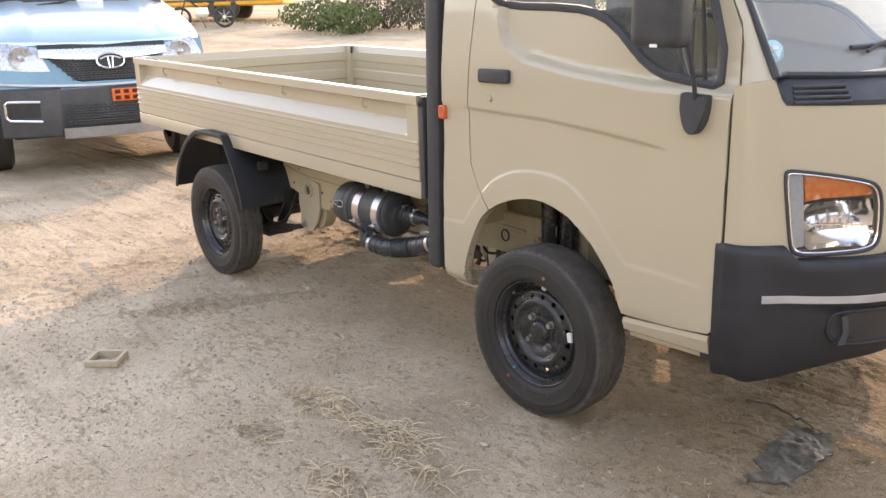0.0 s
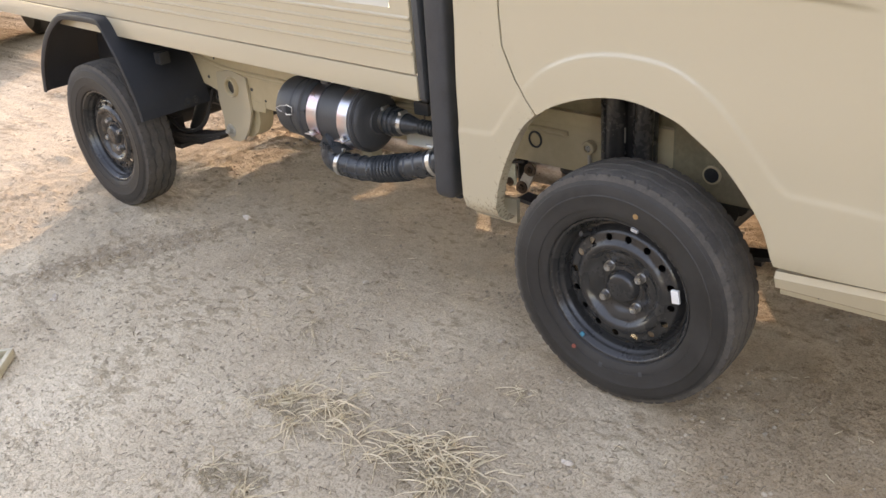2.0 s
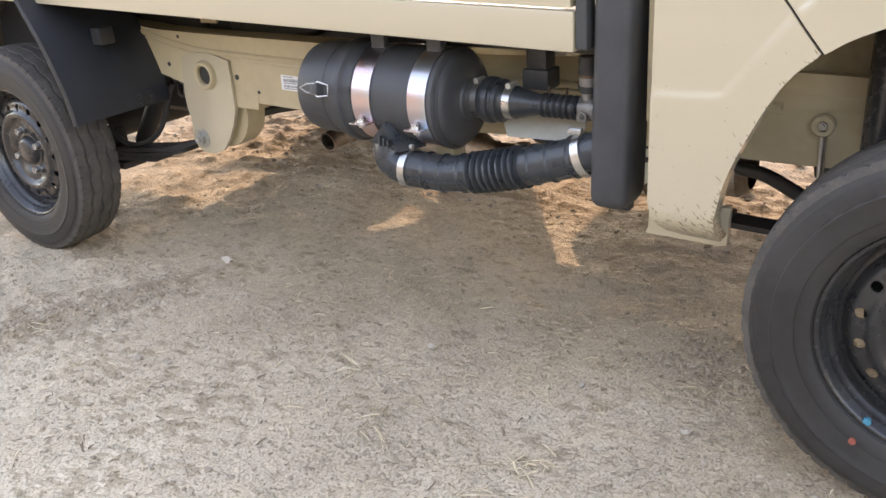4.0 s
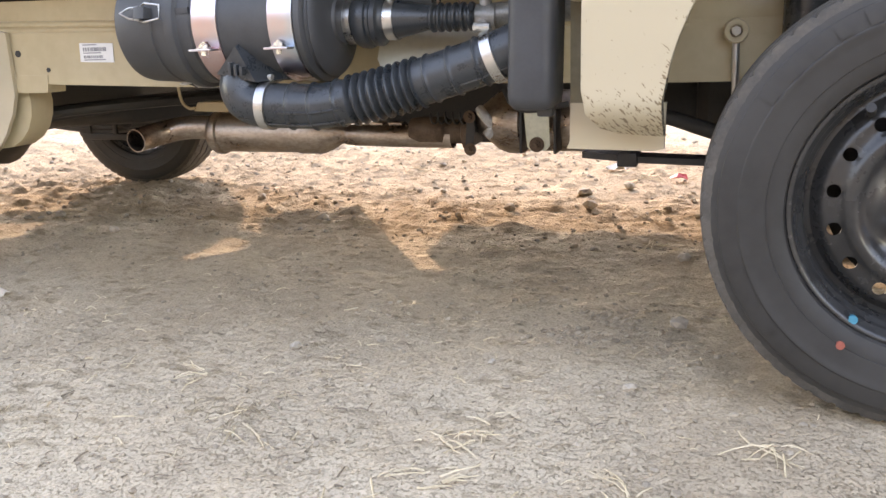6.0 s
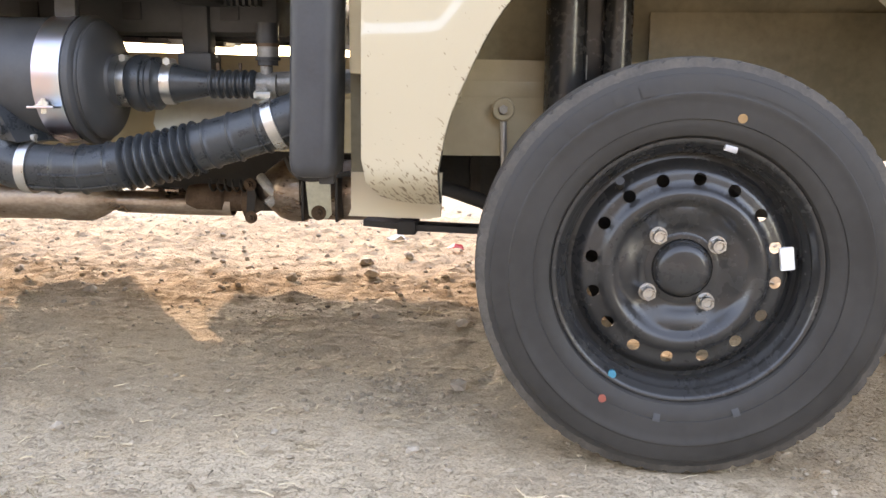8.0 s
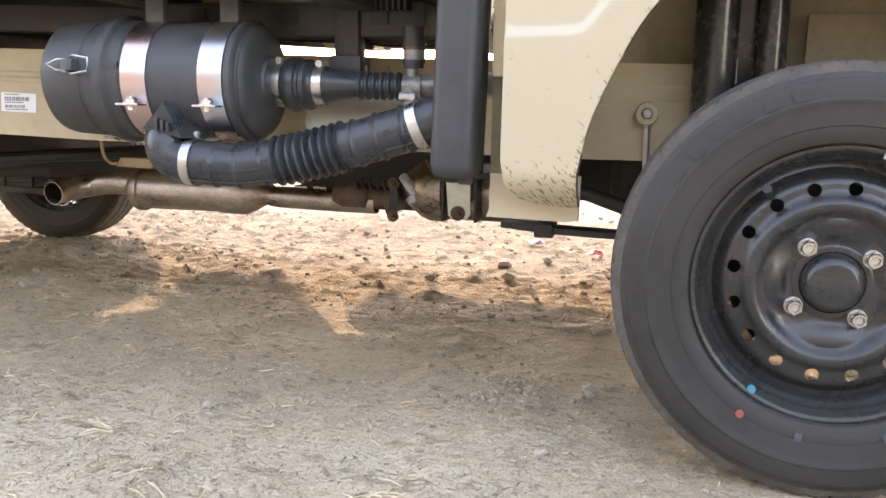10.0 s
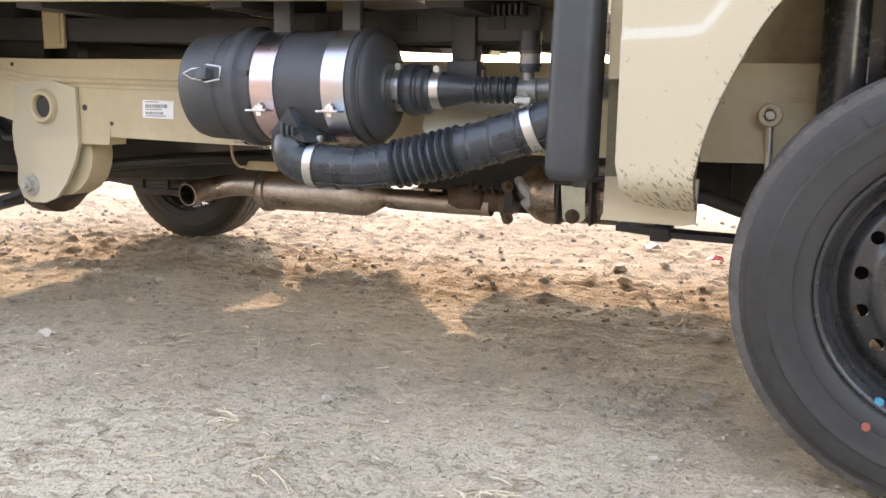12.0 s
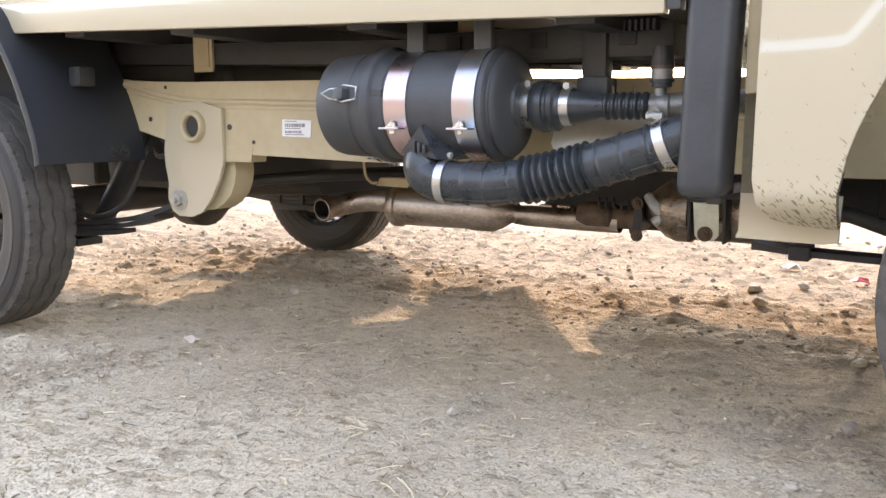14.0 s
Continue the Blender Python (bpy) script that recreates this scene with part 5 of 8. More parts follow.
bed = None
bm = bmesh.new()
for z0, z1, y0, y1 in ((0.620, 0.640, -0.672, 0.672),):
    vs = box(bm, (BX0, y0, z0), (BX1, y1, z1))
for v in bm.verts:
    v.co = raked(*v.co)
bed = part("load_bed", bm, M["cream"], truck, "cream load bed floor", smooth=True)
for s in (-1, 1):
    bm = bmesh.new()
    box(bm, (BX0, min(s * 0.672, s * 0.698), 0.585), (BX1, max(s * 0.672, s * 0.698), 0.643), 0.004)
    for v in bm.verts:
        v.co = raked(*v.co)
    part("edge_rail", bm, M["cream"], bed)
bm = bmesh.new()
box(bm, (BX0 - 0.004, -0.671, 0.587), (BX0 + 0.02, 0.671, 0.641), 0.003)
for v in bm.verts:
    v.co = raked(*v.co)
part("rear_rail", bm, M["cream"], bed)
for s, nm in ((-1, "drop_side"), (1, "drop_side")):
    bm = bmesh.new()
    drop_side(bm, BX1 - BX0 - 0.01, lambda u, o, z: raked(BX0 + 0.005 + u, s * (0.697 + o), z))
    part(nm, bm, M["cream"], bed, "cream ribbed drop side panel", sharp=20)
bm = bmesh.new()
drop_side(bm, 1.335, lambda u, o, z: raked(BX0 + 0.002 - o, -0.6675 + u, z))
part("tailgate", bm, M["cream"], bed, "cream ribbed tailgate", sharp=20)
bm = bmesh.new()
drop_side(bm, 1.335, lambda u, o, z: raked(BX1 - 0.002 + o, -0.6675 + u, z))
part("headboard", bm, M["cream"], bed, "cream headboard", sharp=20)
for s in (-1, 1):
    # posts at the corners, with bolts
    bm = bmesh.new()
    box(bm, (BX0 + 0.03, s * 0.650 - 0.018, 0.64), (BX0 + 0.075, s * 0.650 + 0.018, 0.935), 0.004)
    for v in bm.verts:
        v.co = raked(*v.co)
    post = part("corner_post", bm, M["cream"], bed)
    for z in (0.895, 0.915):
        bm = bmesh.new()
        bolt(bm, raked(BX0 + 0.075, s * 0.650, z), (1, 0, 0), 0.006, 0.005)
        part("post_bolt", bm, M["chassis_black"], post)
    bm = bmesh.new()
    box(bm, (BX1 + 0.002, s * 0.682 - 0.014, 0.59), (BX1 + 0.020, s * 0.682 + 0.014, 0.928), 0.003)
    for v in bm.verts:
        v.co = raked(*v.co)
    fp = part("front_bracket", bm, M["dark_grey"], bed, "dark grey upright at the bed's front corner")
    bm = bmesh.new()
    bolt(bm, raked(BX1 + 0.011, s * 0.696, 0.905), (0, s, 0), 0.007, 0.006)
    part("bracket_bolt", bm, M["chassis_black"], fp)
    for x in (-2.545, -1.955, -1.40, -0.845):
        bm = bmesh.new()
        p = [raked(x + dx, s * (0.676 + dy), z) for dx, dy, z in ((0, 0.0, 0.898), (0, 0.016, 0.893), (0, 0.020, 0.880), (0.002, 0.016, 0.868), (0.004, 0.002, 0.862))]
        tube(bm, spline(p, 3), 0.0042, 8)
        part("rope_hook", bm, M["cream"], bed)

# under the bed: cross members, long bearers, brackets
for x in (-2.75, -2.35, -1.95, -1.72, -1.42, -1.02, -0.66):
    bm = bmesh.new()
    box(bm, (x - 0.03, -0.66, 0.578), (x + 0.03, 0.66, 0.619), 0.004)
    for v in bm.verts:
        v.co = raked(*v.co)
    part("cross_member", bm, M["chassis_black"], bed)
for s in (-1, 1):
    bm = bmesh.new()
    box(bm, (-2.86, s * 0.42 - 0.03, 0.535 if s < 0 else 0.47), (-0.56 if s < 0 else -1.45, s * 0.42 + 0.03, 0.580), 0.004)
    for v in bm.verts:
        v.co = raked(*v.co)
    part("long_bearer", bm, M["chassis_black"], bed)
for x in (-1.575, -0.93):
    bm = bmesh.new()
    slab(bm, [(-0.028, 0.566), (0.024, 0.566), (0.026, 0.575), (0.026, 0.640), (-0.028, 0.642)], lambda u, v, d: Vector((x + u, -0.452 - d, v)), 0.006)
    slab(bm, [(-0.020, 0.575), (0.018, 0.575), (0.018, 0.632), (-0.020, 0.634)], lambda u, v, d: Vector((x + u, -0.458 - d, v)), 0.003)
    part("bed_bracket", bm, M["cream_frame"], truck, "small cream bracket")
# added plate: hides daylight above the rail near the mudguard
bm = bmesh.new()
box(bm, (-2.45, -0.405, 0.54), (-1.66, -0.385, 0.68), 0.003)
part("bed_gap_plate", bm, M["chassis_black"], bed, "added black plate that hides a bright gap below the bed")
# dark slotted tray under the front of the bed
bm = bmesh.new()
box(bm, (-1.00, -0.52, 0.560), (-0.56, -0.32, 0.612), 0.008)
for k in range(7):
    box(bm, (-0.640 + 0.009 * k, -0.545, 0.597), (-0.636 + 0.009 * k, -0.52, 0.612), 0)
tr = part("battery_tray", bm, M["dark_grey"], truck, "dark grey box under the load bed")
for x in (-0.93, -0.775, -0.63):
    bm = bmesh.new()
    box(bm, (x - 0.014, -0.524, 0.578), (x + 0.014, -0.5195, 0.604), 0.002)
    part("tray_slot", bm, M["chassis_black"], tr)
bm = bmesh.new()
slab(bm, [(-1.00, 0.560), (-0.66, 0.545), (-0.66, 0.552), (-1.00, 0.567)], lambda u, v, d: Vector((u, -0.46 + d, v)), 0.05)
part("heat_shield", bm, M["steel"], truck, "bare metal strip")

# -- chassis rails
for s in (-1, 1):
    bm = bmesh.new()
    pl = lambda u, v, d: Vector((u, s * (0.478 - 0.055 * eased((u + 0.95) / 0.35) - d), v))
    web = [(-2.85, 0.53), (-2.55, 0.555), (-2.30, 0.585), (-2.05, 0.583), (-1.90, 0.562), (-1.75, 0.549), (-1.60, 0.545), (0.60, 0.520), (0.60, 0.395), (-0.30, 0.383), (-1.15, 0.388), (-1.42, 0.395), (-1.66, 0.418), (-1.75, 0.440), (-1.86, 0.456), (-2.05, 0.487), (-2.30, 0.490), (-2.55, 0.46), (-2.85, 0.44)]
    pressed(bm, web, [], 0.05, pl, 0.06)
    rail = part("chassis_rail", bm, M["cream_frame"], truck, "cream pressed-steel chassis rail")
    bm = bmesh.new()
    bead = spline([(-2.30, 0, 0.566), (-2.05, 0, 0.566), (-1.864, 0, 0.550), (-1.78, 0, 0.538), (-1.69, 0, 0.520), (-1.583, 0, 0.506), (-1.42, 0, 0.501), (-1.245, 0, 0.497), (-0.90, 0, 0.490), (-0.30, 0, 0.476)], 6)
    tube(bm, [pl(p.x, p.z, 0.0005) for p in bead], 0.0065, 10)
    tube(bm, [pl(p.x, p.z - 0.012, 0.0025) for p in bead], 0.004, 8)
    part("rail_bead", bm, M["cream_frame"], rail)
    for hx, hz, r in ((-1.487, 0.451, 0.0062), (-1.422, 0.421, 0.0042), (-1.721, 0.467, 0.0055), (-1.67, 0.535, 0.004), (-1.0, 0.43, 0.005)):
        bm = bmesh.new()
        c = pl(hx, hz, 0)
        rod(bm, c, c + Vector((0, s * 0.0012, 0)), r, 16)
        part("rail_hole", bm, M["chassis_black"], rail)
    # added plate: darkens the rail as the arch's shade would
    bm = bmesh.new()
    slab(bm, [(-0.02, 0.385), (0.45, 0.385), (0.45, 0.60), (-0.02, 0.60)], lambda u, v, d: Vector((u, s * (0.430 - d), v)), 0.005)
    part("arch_shade_plate", bm, M["dull_shaded_cream"], truck, "added dark plate for the shade in the wheel arch")
    bm = bmesh.new()
    c = Vector((0.073, s * 0.430, 0.445))
    rod(bm, c, c + Vector((0, s * 0.004, 0)), 0.021, 28)
    part("rail_collar", bm, M["cream_frame"], rail)
    bm = bmesh.new()
    rod(bm, c, c + Vector((0, s * 0.0055, 0)), 0.0165, 28)
    part("rail_hole", bm, M["chassis_black"], rail)
    if s < 0:
        bm = bmesh.new()
        slab(bm, [(-1.346, 0.434), (-1.274, 0.432), (-1.272, 0.465), (-1.344, 0.467)], lambda u, v, d: Vector((u, -0.4785 - d, v)), 0.0012)
        lab = part("paper_label", bm, M["white"], rail, "white barcode label")
        rnd = random.Random(5)
        for row, (z0, z1) in enumerate(((0.452, 0.459), (0.440, 0.445))):
            x = -1.337
            while x < -1.288 - 0.01 * row:
                w = rnd.uniform(0.0012, 0.0035)
                bm = bmesh.new()
                box(bm, (x, -0.4805, z0), (x + w, -0.4797, z1))
                part("label_bar", bm, M["ink"], lab)
                x += w + rnd.uniform(0.001, 0.0024)
        for z, w in ((0.4625, 0.030), (0.4485, 0.038), (0.4365, 0.046)):
            bm = bmesh.new()
            box(bm, (-1.337, -0.4805, z), (-1.337 + w, -0.4797, z + 0.0018))
            part("label_bar", bm, M["ink"], lab)
    # spring hanger plate with a bush tube and bolt
    bm = bmesh.new()
    plate = [(-1.658, 0.493), (-1.60, 0.503), (-1.56, 0.503), (-1.500, 0.489), (-1.500, 0.377), (-1.512, 0.340), (-1.531, 0.304), (-1.560, 0.272), (-1.593, 0.260), (-1.630, 0.260), (-1.650, 0.270), (-1.662, 0.295), (-1.660, 0.330), (-1.670, 0.365), (-1.672, 0.40)]
    hole = [(-1.580 + 0.0235 * math.cos(t), 0.452 + 0.0235 * math.sin(t)) for t in steps(0, 2 * math.pi * 23 / 24, 23)]
    ps = (lambda u, v, d: Vector((u, s * (0.488 + 0.004 * eased((0.36 - v) / 0.05) - d), v)))
    pressed(bm, plate, [hole], 0.02, ps, 0.008)
    hang = part("spring_hanger", bm, M["cream"], truck, "cream spring hanger plate")
    bm = bmesh.new()
    c = Vector((-1.580, 0, 0.452))
    lathe(bm, [(0.470, 0.0225), (0.497, 0.0225), (0.500, 0.025), (0.500, 0.030), (0.496, 0.033), (0.488, 0.034)], Matrix.Translation(c) @ pose(0, 0, 0, 0, 0, s * 90), 32)
    part("bush_tube", bm, M["cream_frame"], hang)
    # a dark disc stands for the shade inside the tube
    bm = bmesh.new()
    rod(bm, c + Vector((0, s * 0.481, 0)), c + Vector((0, s * 0.488, 0)), 0.0222, 24)
    part("tube_shade", bm, M["chassis_black"], hang)
    bm = bmesh.new()
    bolt(bm, (-1.627, s * 0.490, 0.295), (0, s, 0), 0.0135, 0.014)
    part("hanger_bolt", bm, M["steel_plate"], hang, "plated bolt")
    bm = bmesh.new()
    slab(bm, [(-1.60, 0.385), (-1.492, 0.392), (-1.488, 0.36), (-1.492, 0.335), (-1.504, 0.310), (-1.524, 0.290), (-1.55, 0.276), (-1.60, 0.270)], lambda u, v, d: Vector((u, s * (0.464 - d), v)), 0.055)
    slab(bm, [(-1.545, 0.380), (-1.430, 0.380), (-1.425, 0.412), (-1.545, 0.412)], lambda u, v, d: Vector((u, s * (0.4795 - d), v)), 0.045)
    part("hanger_box", bm, M["cream_frame"], hang)
    # rear leaf spring
    bm = bmesh.new()
    lines = [[(-1.625, 0.295), (-1.72, 0.262), (-1.85, 0.235), (-2.10, 0.215), (-2.35, 0.235), (-2.60, 0.31)], [(-1.72, 0.250), (-1.85, 0.222), (-2.10, 0.202), (-2.35, 0.222), (-2.50, 0.258)], [(-1.85, 0.208), (-2.10, 0.189), (-2.36, 0.210)]]
    for ln_ in lines:
        leaf = [(q.x, q.z) for q in spline([(x, s * 0.455, z) for x, z in ln_], 5)]
        slab(bm, [(x, z + 0.0055) for x, z in leaf] + [(x, z - 0.0055) for x, z in reversed(leaf)], lambda u, v, d: Vector((u, s * (0.483 - d), v)), 0.056)
    spring = part("rear_leaf_spring", bm, M["chassis_black"], truck, "black rear leaf spring pack")
    for x in (-2.05, -2.15):
        bm = bmesh.new()
        box(bm, (x - 0.008, s * 0.455 - 0.034, 0.175 if x < -2 else 0.205), (x + 0.008, s * 0.455 + 0.034, 0.265), 0.002)
        part("spring_clamp", bm, M["chassis_black"], spring)
    bm = bmesh.new()
    box(bm, (-2.17, s * 0.455 - 0.036, 0.165), (-1.98, s * 0.455 + 0.036, 0.184), 0.004)
    part("spring_plate", bm, M["chassis_black"], spring)
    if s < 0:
        # added block: shuts out the bright ground below the bed's rear
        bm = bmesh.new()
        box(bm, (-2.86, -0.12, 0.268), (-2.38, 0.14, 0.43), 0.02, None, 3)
        part("rear_gap_filler", bm, M["chassis_black"], truck, "added black block that closes the gap below the bed")
    # damper
    bm = bmesh.new()
    rod(bm, (-2.00, s * 0.40, 0.22), (-1.86, s * 0.40, 0.40), 0.024, 16)
    rod(bm, (-1.86, s * 0.40, 0.40), (-1.80, s * 0.40, 0.49), 0.016, 14)
    part("rear_damper", bm, M["chassis_black"], truck, "black shock absorber")
    # front leaf spring
    bm = bmesh.new()
    for ln_ in ([(-0.452, 0.2755), (-0.40, 0.2715), (-0.36, 0.2690), (-0.26, 0.2665), (0.0, 0.262), (0.2, 0.278), (0.46, 0.345)], [(-0.20, 0.257), (0.0, 0.252), (0.2, 0.266)]):
        leaf = [(q.x, q.z) for q in spline([(x, s * 0.415, z) for x, z in ln_], 5)]
        slab(bm, [(x, z + 0.0048) for x, z in leaf] + [(x, z - 0.0048) for x, z in reversed(leaf)], lambda u, v, d: Vector((u, s * (0.439 - d), v)), 0.048)
    box(bm, (-0.06, s * 0.415 - 0.03, 0.235), (0.06, s * 0.415 + 0.03, 0.285), 0.004)
    box(bm, (-0.398, s * 0.415 - 0.03, 0.2585), (-0.368, s * 0.415 + 0.03, 0.280), 0.003)
    part("front_leaf_spring", bm, M["chassis_black"], truck, "black front leaf spring")
    bm = bmesh.new()
    slab(bm, rounded([(-0.401, 0.392), (-0.381, 0.386), (-0.384, 0.366), (-0.411, 0.312), (-0.431, 0.306), (-0.440, 0.324)], 1), lambda u, v, d: Vector((u, s * (0.452 - d), v)), 0.006)
    shackle = part("spring_shackle", bm, M["steel_plate"], truck, "plated spring shackle")
    for z, x in ((0.374, -0.397), (0.321, -0.425)):
        bm = bmesh.new()
        bolt(bm, (x, s * 0.452, z), (0, s, 0), 0.010, 0.012)
        part("shackle_bolt", bm, M["rust"], shackle)

# axles, propeller shaft, differential, gearbox
bm = bmesh.new()
rod(bm, (-2.1, -0.58, HUB_Z), (-2.1, 0.58, HUB_Z), 0.038, 20)
lathe(bm, [(-0.09, 0.03), (-0.075, 0.075), (-0.03, 0.105), (0.03, 0.105), (0.075, 0.07), (0.12, 0.045)], Matrix.Translation((-2.1, 0.02, HUB_Z)), 24)
for s in (-1, 1):
    rod(bm, (-2.1, s * 0.55, HUB_Z), (-2.1, s * 0.625, HUB_Z), 0.119, 36)
part("rear_axle", bm, M["chassis_black"], truck, "black rear axle")
bm = bmesh.new()
rod(bm, (-1.98, 0.02, 0.28), (-0.62, 0.02, 0.34), 0.030, 18)
part("propeller_shaft", bm, M["chassis_black"], truck, "black propeller shaft")
bm = bmesh.new()
rod(bm, (0.0, -0.52, 0.215), (0.0, 0.52, 0.215), 0.030, 18)
for s in (-1, 1):
    rod(bm, (0, s * 0.50, HUB_Z), (0, s * 0.625, HUB_Z), 0.119, 36)
part("front_axle", bm, M["chassis_black"], truck, "black front axle")
bm = bmesh.new()
box(bm, (-0.30, -0.20, 0.26), (0.40, 0.22, 0.60), 0.05, None, 3)
box(bm, (-0.62, -0.12, 0.28), (-0.28, 0.16, 0.48), 0.04, None, 3)
rnd = random.Random(3)
for k in range(16):
    x, z, r = rnd.uniform(-0.3, 0.2), rnd.uniform(0.27, 0.44), rnd.uniform(0.012, 0.035)
    rod(bm, (x, -0.20, z), (x, -0.20 - rnd.uniform(0.02, 0.08), z), r, 12)
part("engine", bm, M["chassis_black"], truck, "black engine and gearbox underside")
bm = bmesh.new()
tube(bm, spline([(-0.40, -0.30, 0.325), (-0.34, -0.32, 0.322), (-0.25, -0.36, 0.300), (-0.10, -0.40, 0.275)], 5), 0.0125, 12)
part("stabiliser_bar", bm, M["chassis_black"], truck, "black stabiliser bar")
bm = bmesh.new()
tube(bm, spline([(-1.65, -0.44, 0.30), (-1.55, -0.30, 0.33), (-1.20, 0.0, 0.345), (-1.0, 0.25, 0.36)], 5), 0.013, 10)
tube(bm, spline([(-1.80, -0.40, 0.40), (-1.72, -0.46, 0.385), (-1.66, -0.47, 0.40), (-1.70, -0.47, 0.425)], 4), 0.006, 8)
tube(bm, spline([(-2.02, -0.50, 0.30), (-1.95, -0.48, 0.24), (-1.86, -0.45, 0.27), (-1.80, -0.42, 0.40)], 5), 0.007, 8)
part("brake_cable", bm, M["chassis_black"], truck, "black cable")

# added block: keeps the bright background from showing between the rails
bm = bmesh.new()
box(bm, (-2.04, -0.36, 0.30), (-1.60, 0.30, 0.605), 0.04, None, 3)
part("rail_gap_filler", bm, M["chassis_black"], truck, "added black box that fills the gap between the chassis rails")
# the tank is unseen; the shadow edge on the ground sets its place
bm = bmesh.new()
box(bm, (-1.21, 0.40, 0.262), (-0.52, 0.665, 0.52), 0.045, None, 4)
tank = part("fuel_tank", bm, M["chassis_black"], truck, "black fuel tank slung below the bed")
for x in (-1.05, -0.70):
    bm = bmesh.new()
    box(bm, (x - 0.015, 0.394, 0.257), (x + 0.015, 0.671, 0.53), 0.045, None, 4)
    part("tank_strap", bm, M["dark_grey"], tank)
# unseen box, added to cast the shadow beside the far rear wheel
bm = bmesh.new()
box(bm, (-1.665, 0.50, 0.225), (-1.44, 0.67, 0.50), 0.01)
part("shadow_box", bm, M["chassis_black"], truck, "unseen black box below the bed, placed to cast a shadow")
bm = bmesh.new()
for x in (-1.50, -1.08):
    box(bm, (x - 0.025, -0.43, 0.43), (x + 0.025, 0.43, 0.50), 0.004)
part("chassis_cross_tube", bm, M["chassis_black"], truck, "black chassis cross tubes")
bm = bmesh.new()
slab(bm, [(-1.62, 0.335), (-1.05, 0.375), (-1.05, 0.345), (-1.30, 0.315), (-1.58, 0.275)], lambda u, v, d: Vector((u, -0.06 + d, v)), 0.06)
# added block: covers the bright gap behind the exhaust joint
box(bm, (-0.96, -0.08, 0.238), (-0.60, 0.14, 0.42), 0.03, None, 3)
part("shaft_guard_and_block", bm, M["chassis_black"], truck, "black propeller shaft guard with an added gap block")

# inner wheel arch, strut and drop link
for s in (-1, 1):
    # the arch's shade is put into its darker cream
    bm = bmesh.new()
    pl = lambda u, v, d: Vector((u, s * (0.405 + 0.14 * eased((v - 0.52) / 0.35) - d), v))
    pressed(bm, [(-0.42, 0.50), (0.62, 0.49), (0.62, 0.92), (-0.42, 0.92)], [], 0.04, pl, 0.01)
    part("inner_wing", bm, M["dull_shaded_cream"], truck, "inner wheel arch, its cream darkened for the shade")
    bm = bmesh.new()
    arc = [(-0.40, 0.36), (-0.37, 0.50), (-0.30, 0.63), (-0.18, 0.72), (-0.04, 0.765), (0.10, 0.76), (0.22, 0.70), (0.31, 0.61), (0.37, 0.50), (0.40, 0.36)]
    grid(bm, [(p.x, p.z) for p in spline([(x, 0, z) for x, z in arc], 3)], [0.600, 0.63, 0.66, 0.685], lambda p, y: Vector((p[0], s * y, p[1])))
    part("arch_liner", bm, M["chassis_black"], truck, "black wheel arch liner")
    bm = bmesh.new()
    box(bm, (-0.44, s * 0.412 - 0.012, 0.472), (-0.15, s * 0.412 + 0.012, 0.498), 0.004)
    part("arch_ledge", bm, M["cream_frame"], truck)
    bm = bmesh.new()
    rod(bm, (-0.145, s * 0.47, 0.30), (-0.145, s * 0.47, 0.80), 0.030, 24)
    rod(bm, (-0.072, s * 0.47, 0.30), (-0.072, s * 0.47, 0.80), 0.022, 24)
    box(bm, (-0.175, s * 0.45 - 0.01, 0.42), (-0.05, s * 0.45 + 0.01, 0.80), 0.006)
    part("front_strut", bm, M["rim"], truck, "gloss black front strut")
    bm = bmesh.new()
    rod(bm, (-0.117, s * 0.474, 0.50), (-0.117, s * 0.474, 0.535), 0.003, 10)
    part("brake_pipe", bm, M["steel_plate"], truck)
    bm = bmesh.new()
    lathe(bm, [(0.405, 0.0), (0.405, 0.007), (0.426, 0.007), (0.426, 0.0165), (0.440, 0.0175), (0.443, 0.0155), (0.443, 0.009)], Matrix.Translation((-0.235, 0, 0.455)) @ pose(0, 0, 0, 0, 0, s * 90), 28)
    lnk = part("drop_link", bm, M["cream_frame"], truck, "cream drop link eye")
    bm = bmesh.new()
    bolt(bm, (-0.235, s * 0.436, 0.455), (0, s, 0), 0.0070, 0.006, False)
    part("link_bolt", bm, M["steel_plate"], lnk)
    bm = bmesh.new()
    rod(bm, (-0.235, s * 0.432, 0.445), (-0.230, s * 0.432, 0.28), 0.0055, 12)
    part("link_rod", bm, M["steel"], lnk, "bare steel rod")
    bm = bmesh.new()
    pts = [Vector((-0.398 + 0.018 * math.cos(t), s * 0.426, 0.446 + 0.020 * math.sin(t))) for t in steps(0, 2 * math.pi, 24)]
    tube(bm, pts + pts[1:2], 0.0028, 6, False)
    part("rail_ring", bm, M["chassis_black"], truck)
    # rear mudguard
    bm = bmesh.new()
    arc = [(-2.445, 0.395), (-2.415, 0.48), (-2.36, 0.56), (-2.28, 0.635), (-2.18, 0.690), (-2.11, 0.702), (-1.93, 0.700), (-1.885, 0.685), (-1.850, 0.630), (-1.805, 0.555), (-1.770, 0.475), (-1.752, 0.42), (-1.747, 0.378)]
    fine = [(p.x, p.z) for p in spline([(x, 0, z) for x, z in arc], 3)]
    cen = Vector((-2.08, 0, 0.30))

    def guard(p, k):
        x, z = p
        inw = (cen - Vector((x, 0, z))).normalized() * 0.020
        y, f = ((0.735, 1), (0.740, 0.4), (0.737, 0), (0.70, 0), (0.62, 0), (0.475, 0), (0.475, 0.2), (0.62, 0.2), (0.71, 0.25), (0.727, 0.5))[k]
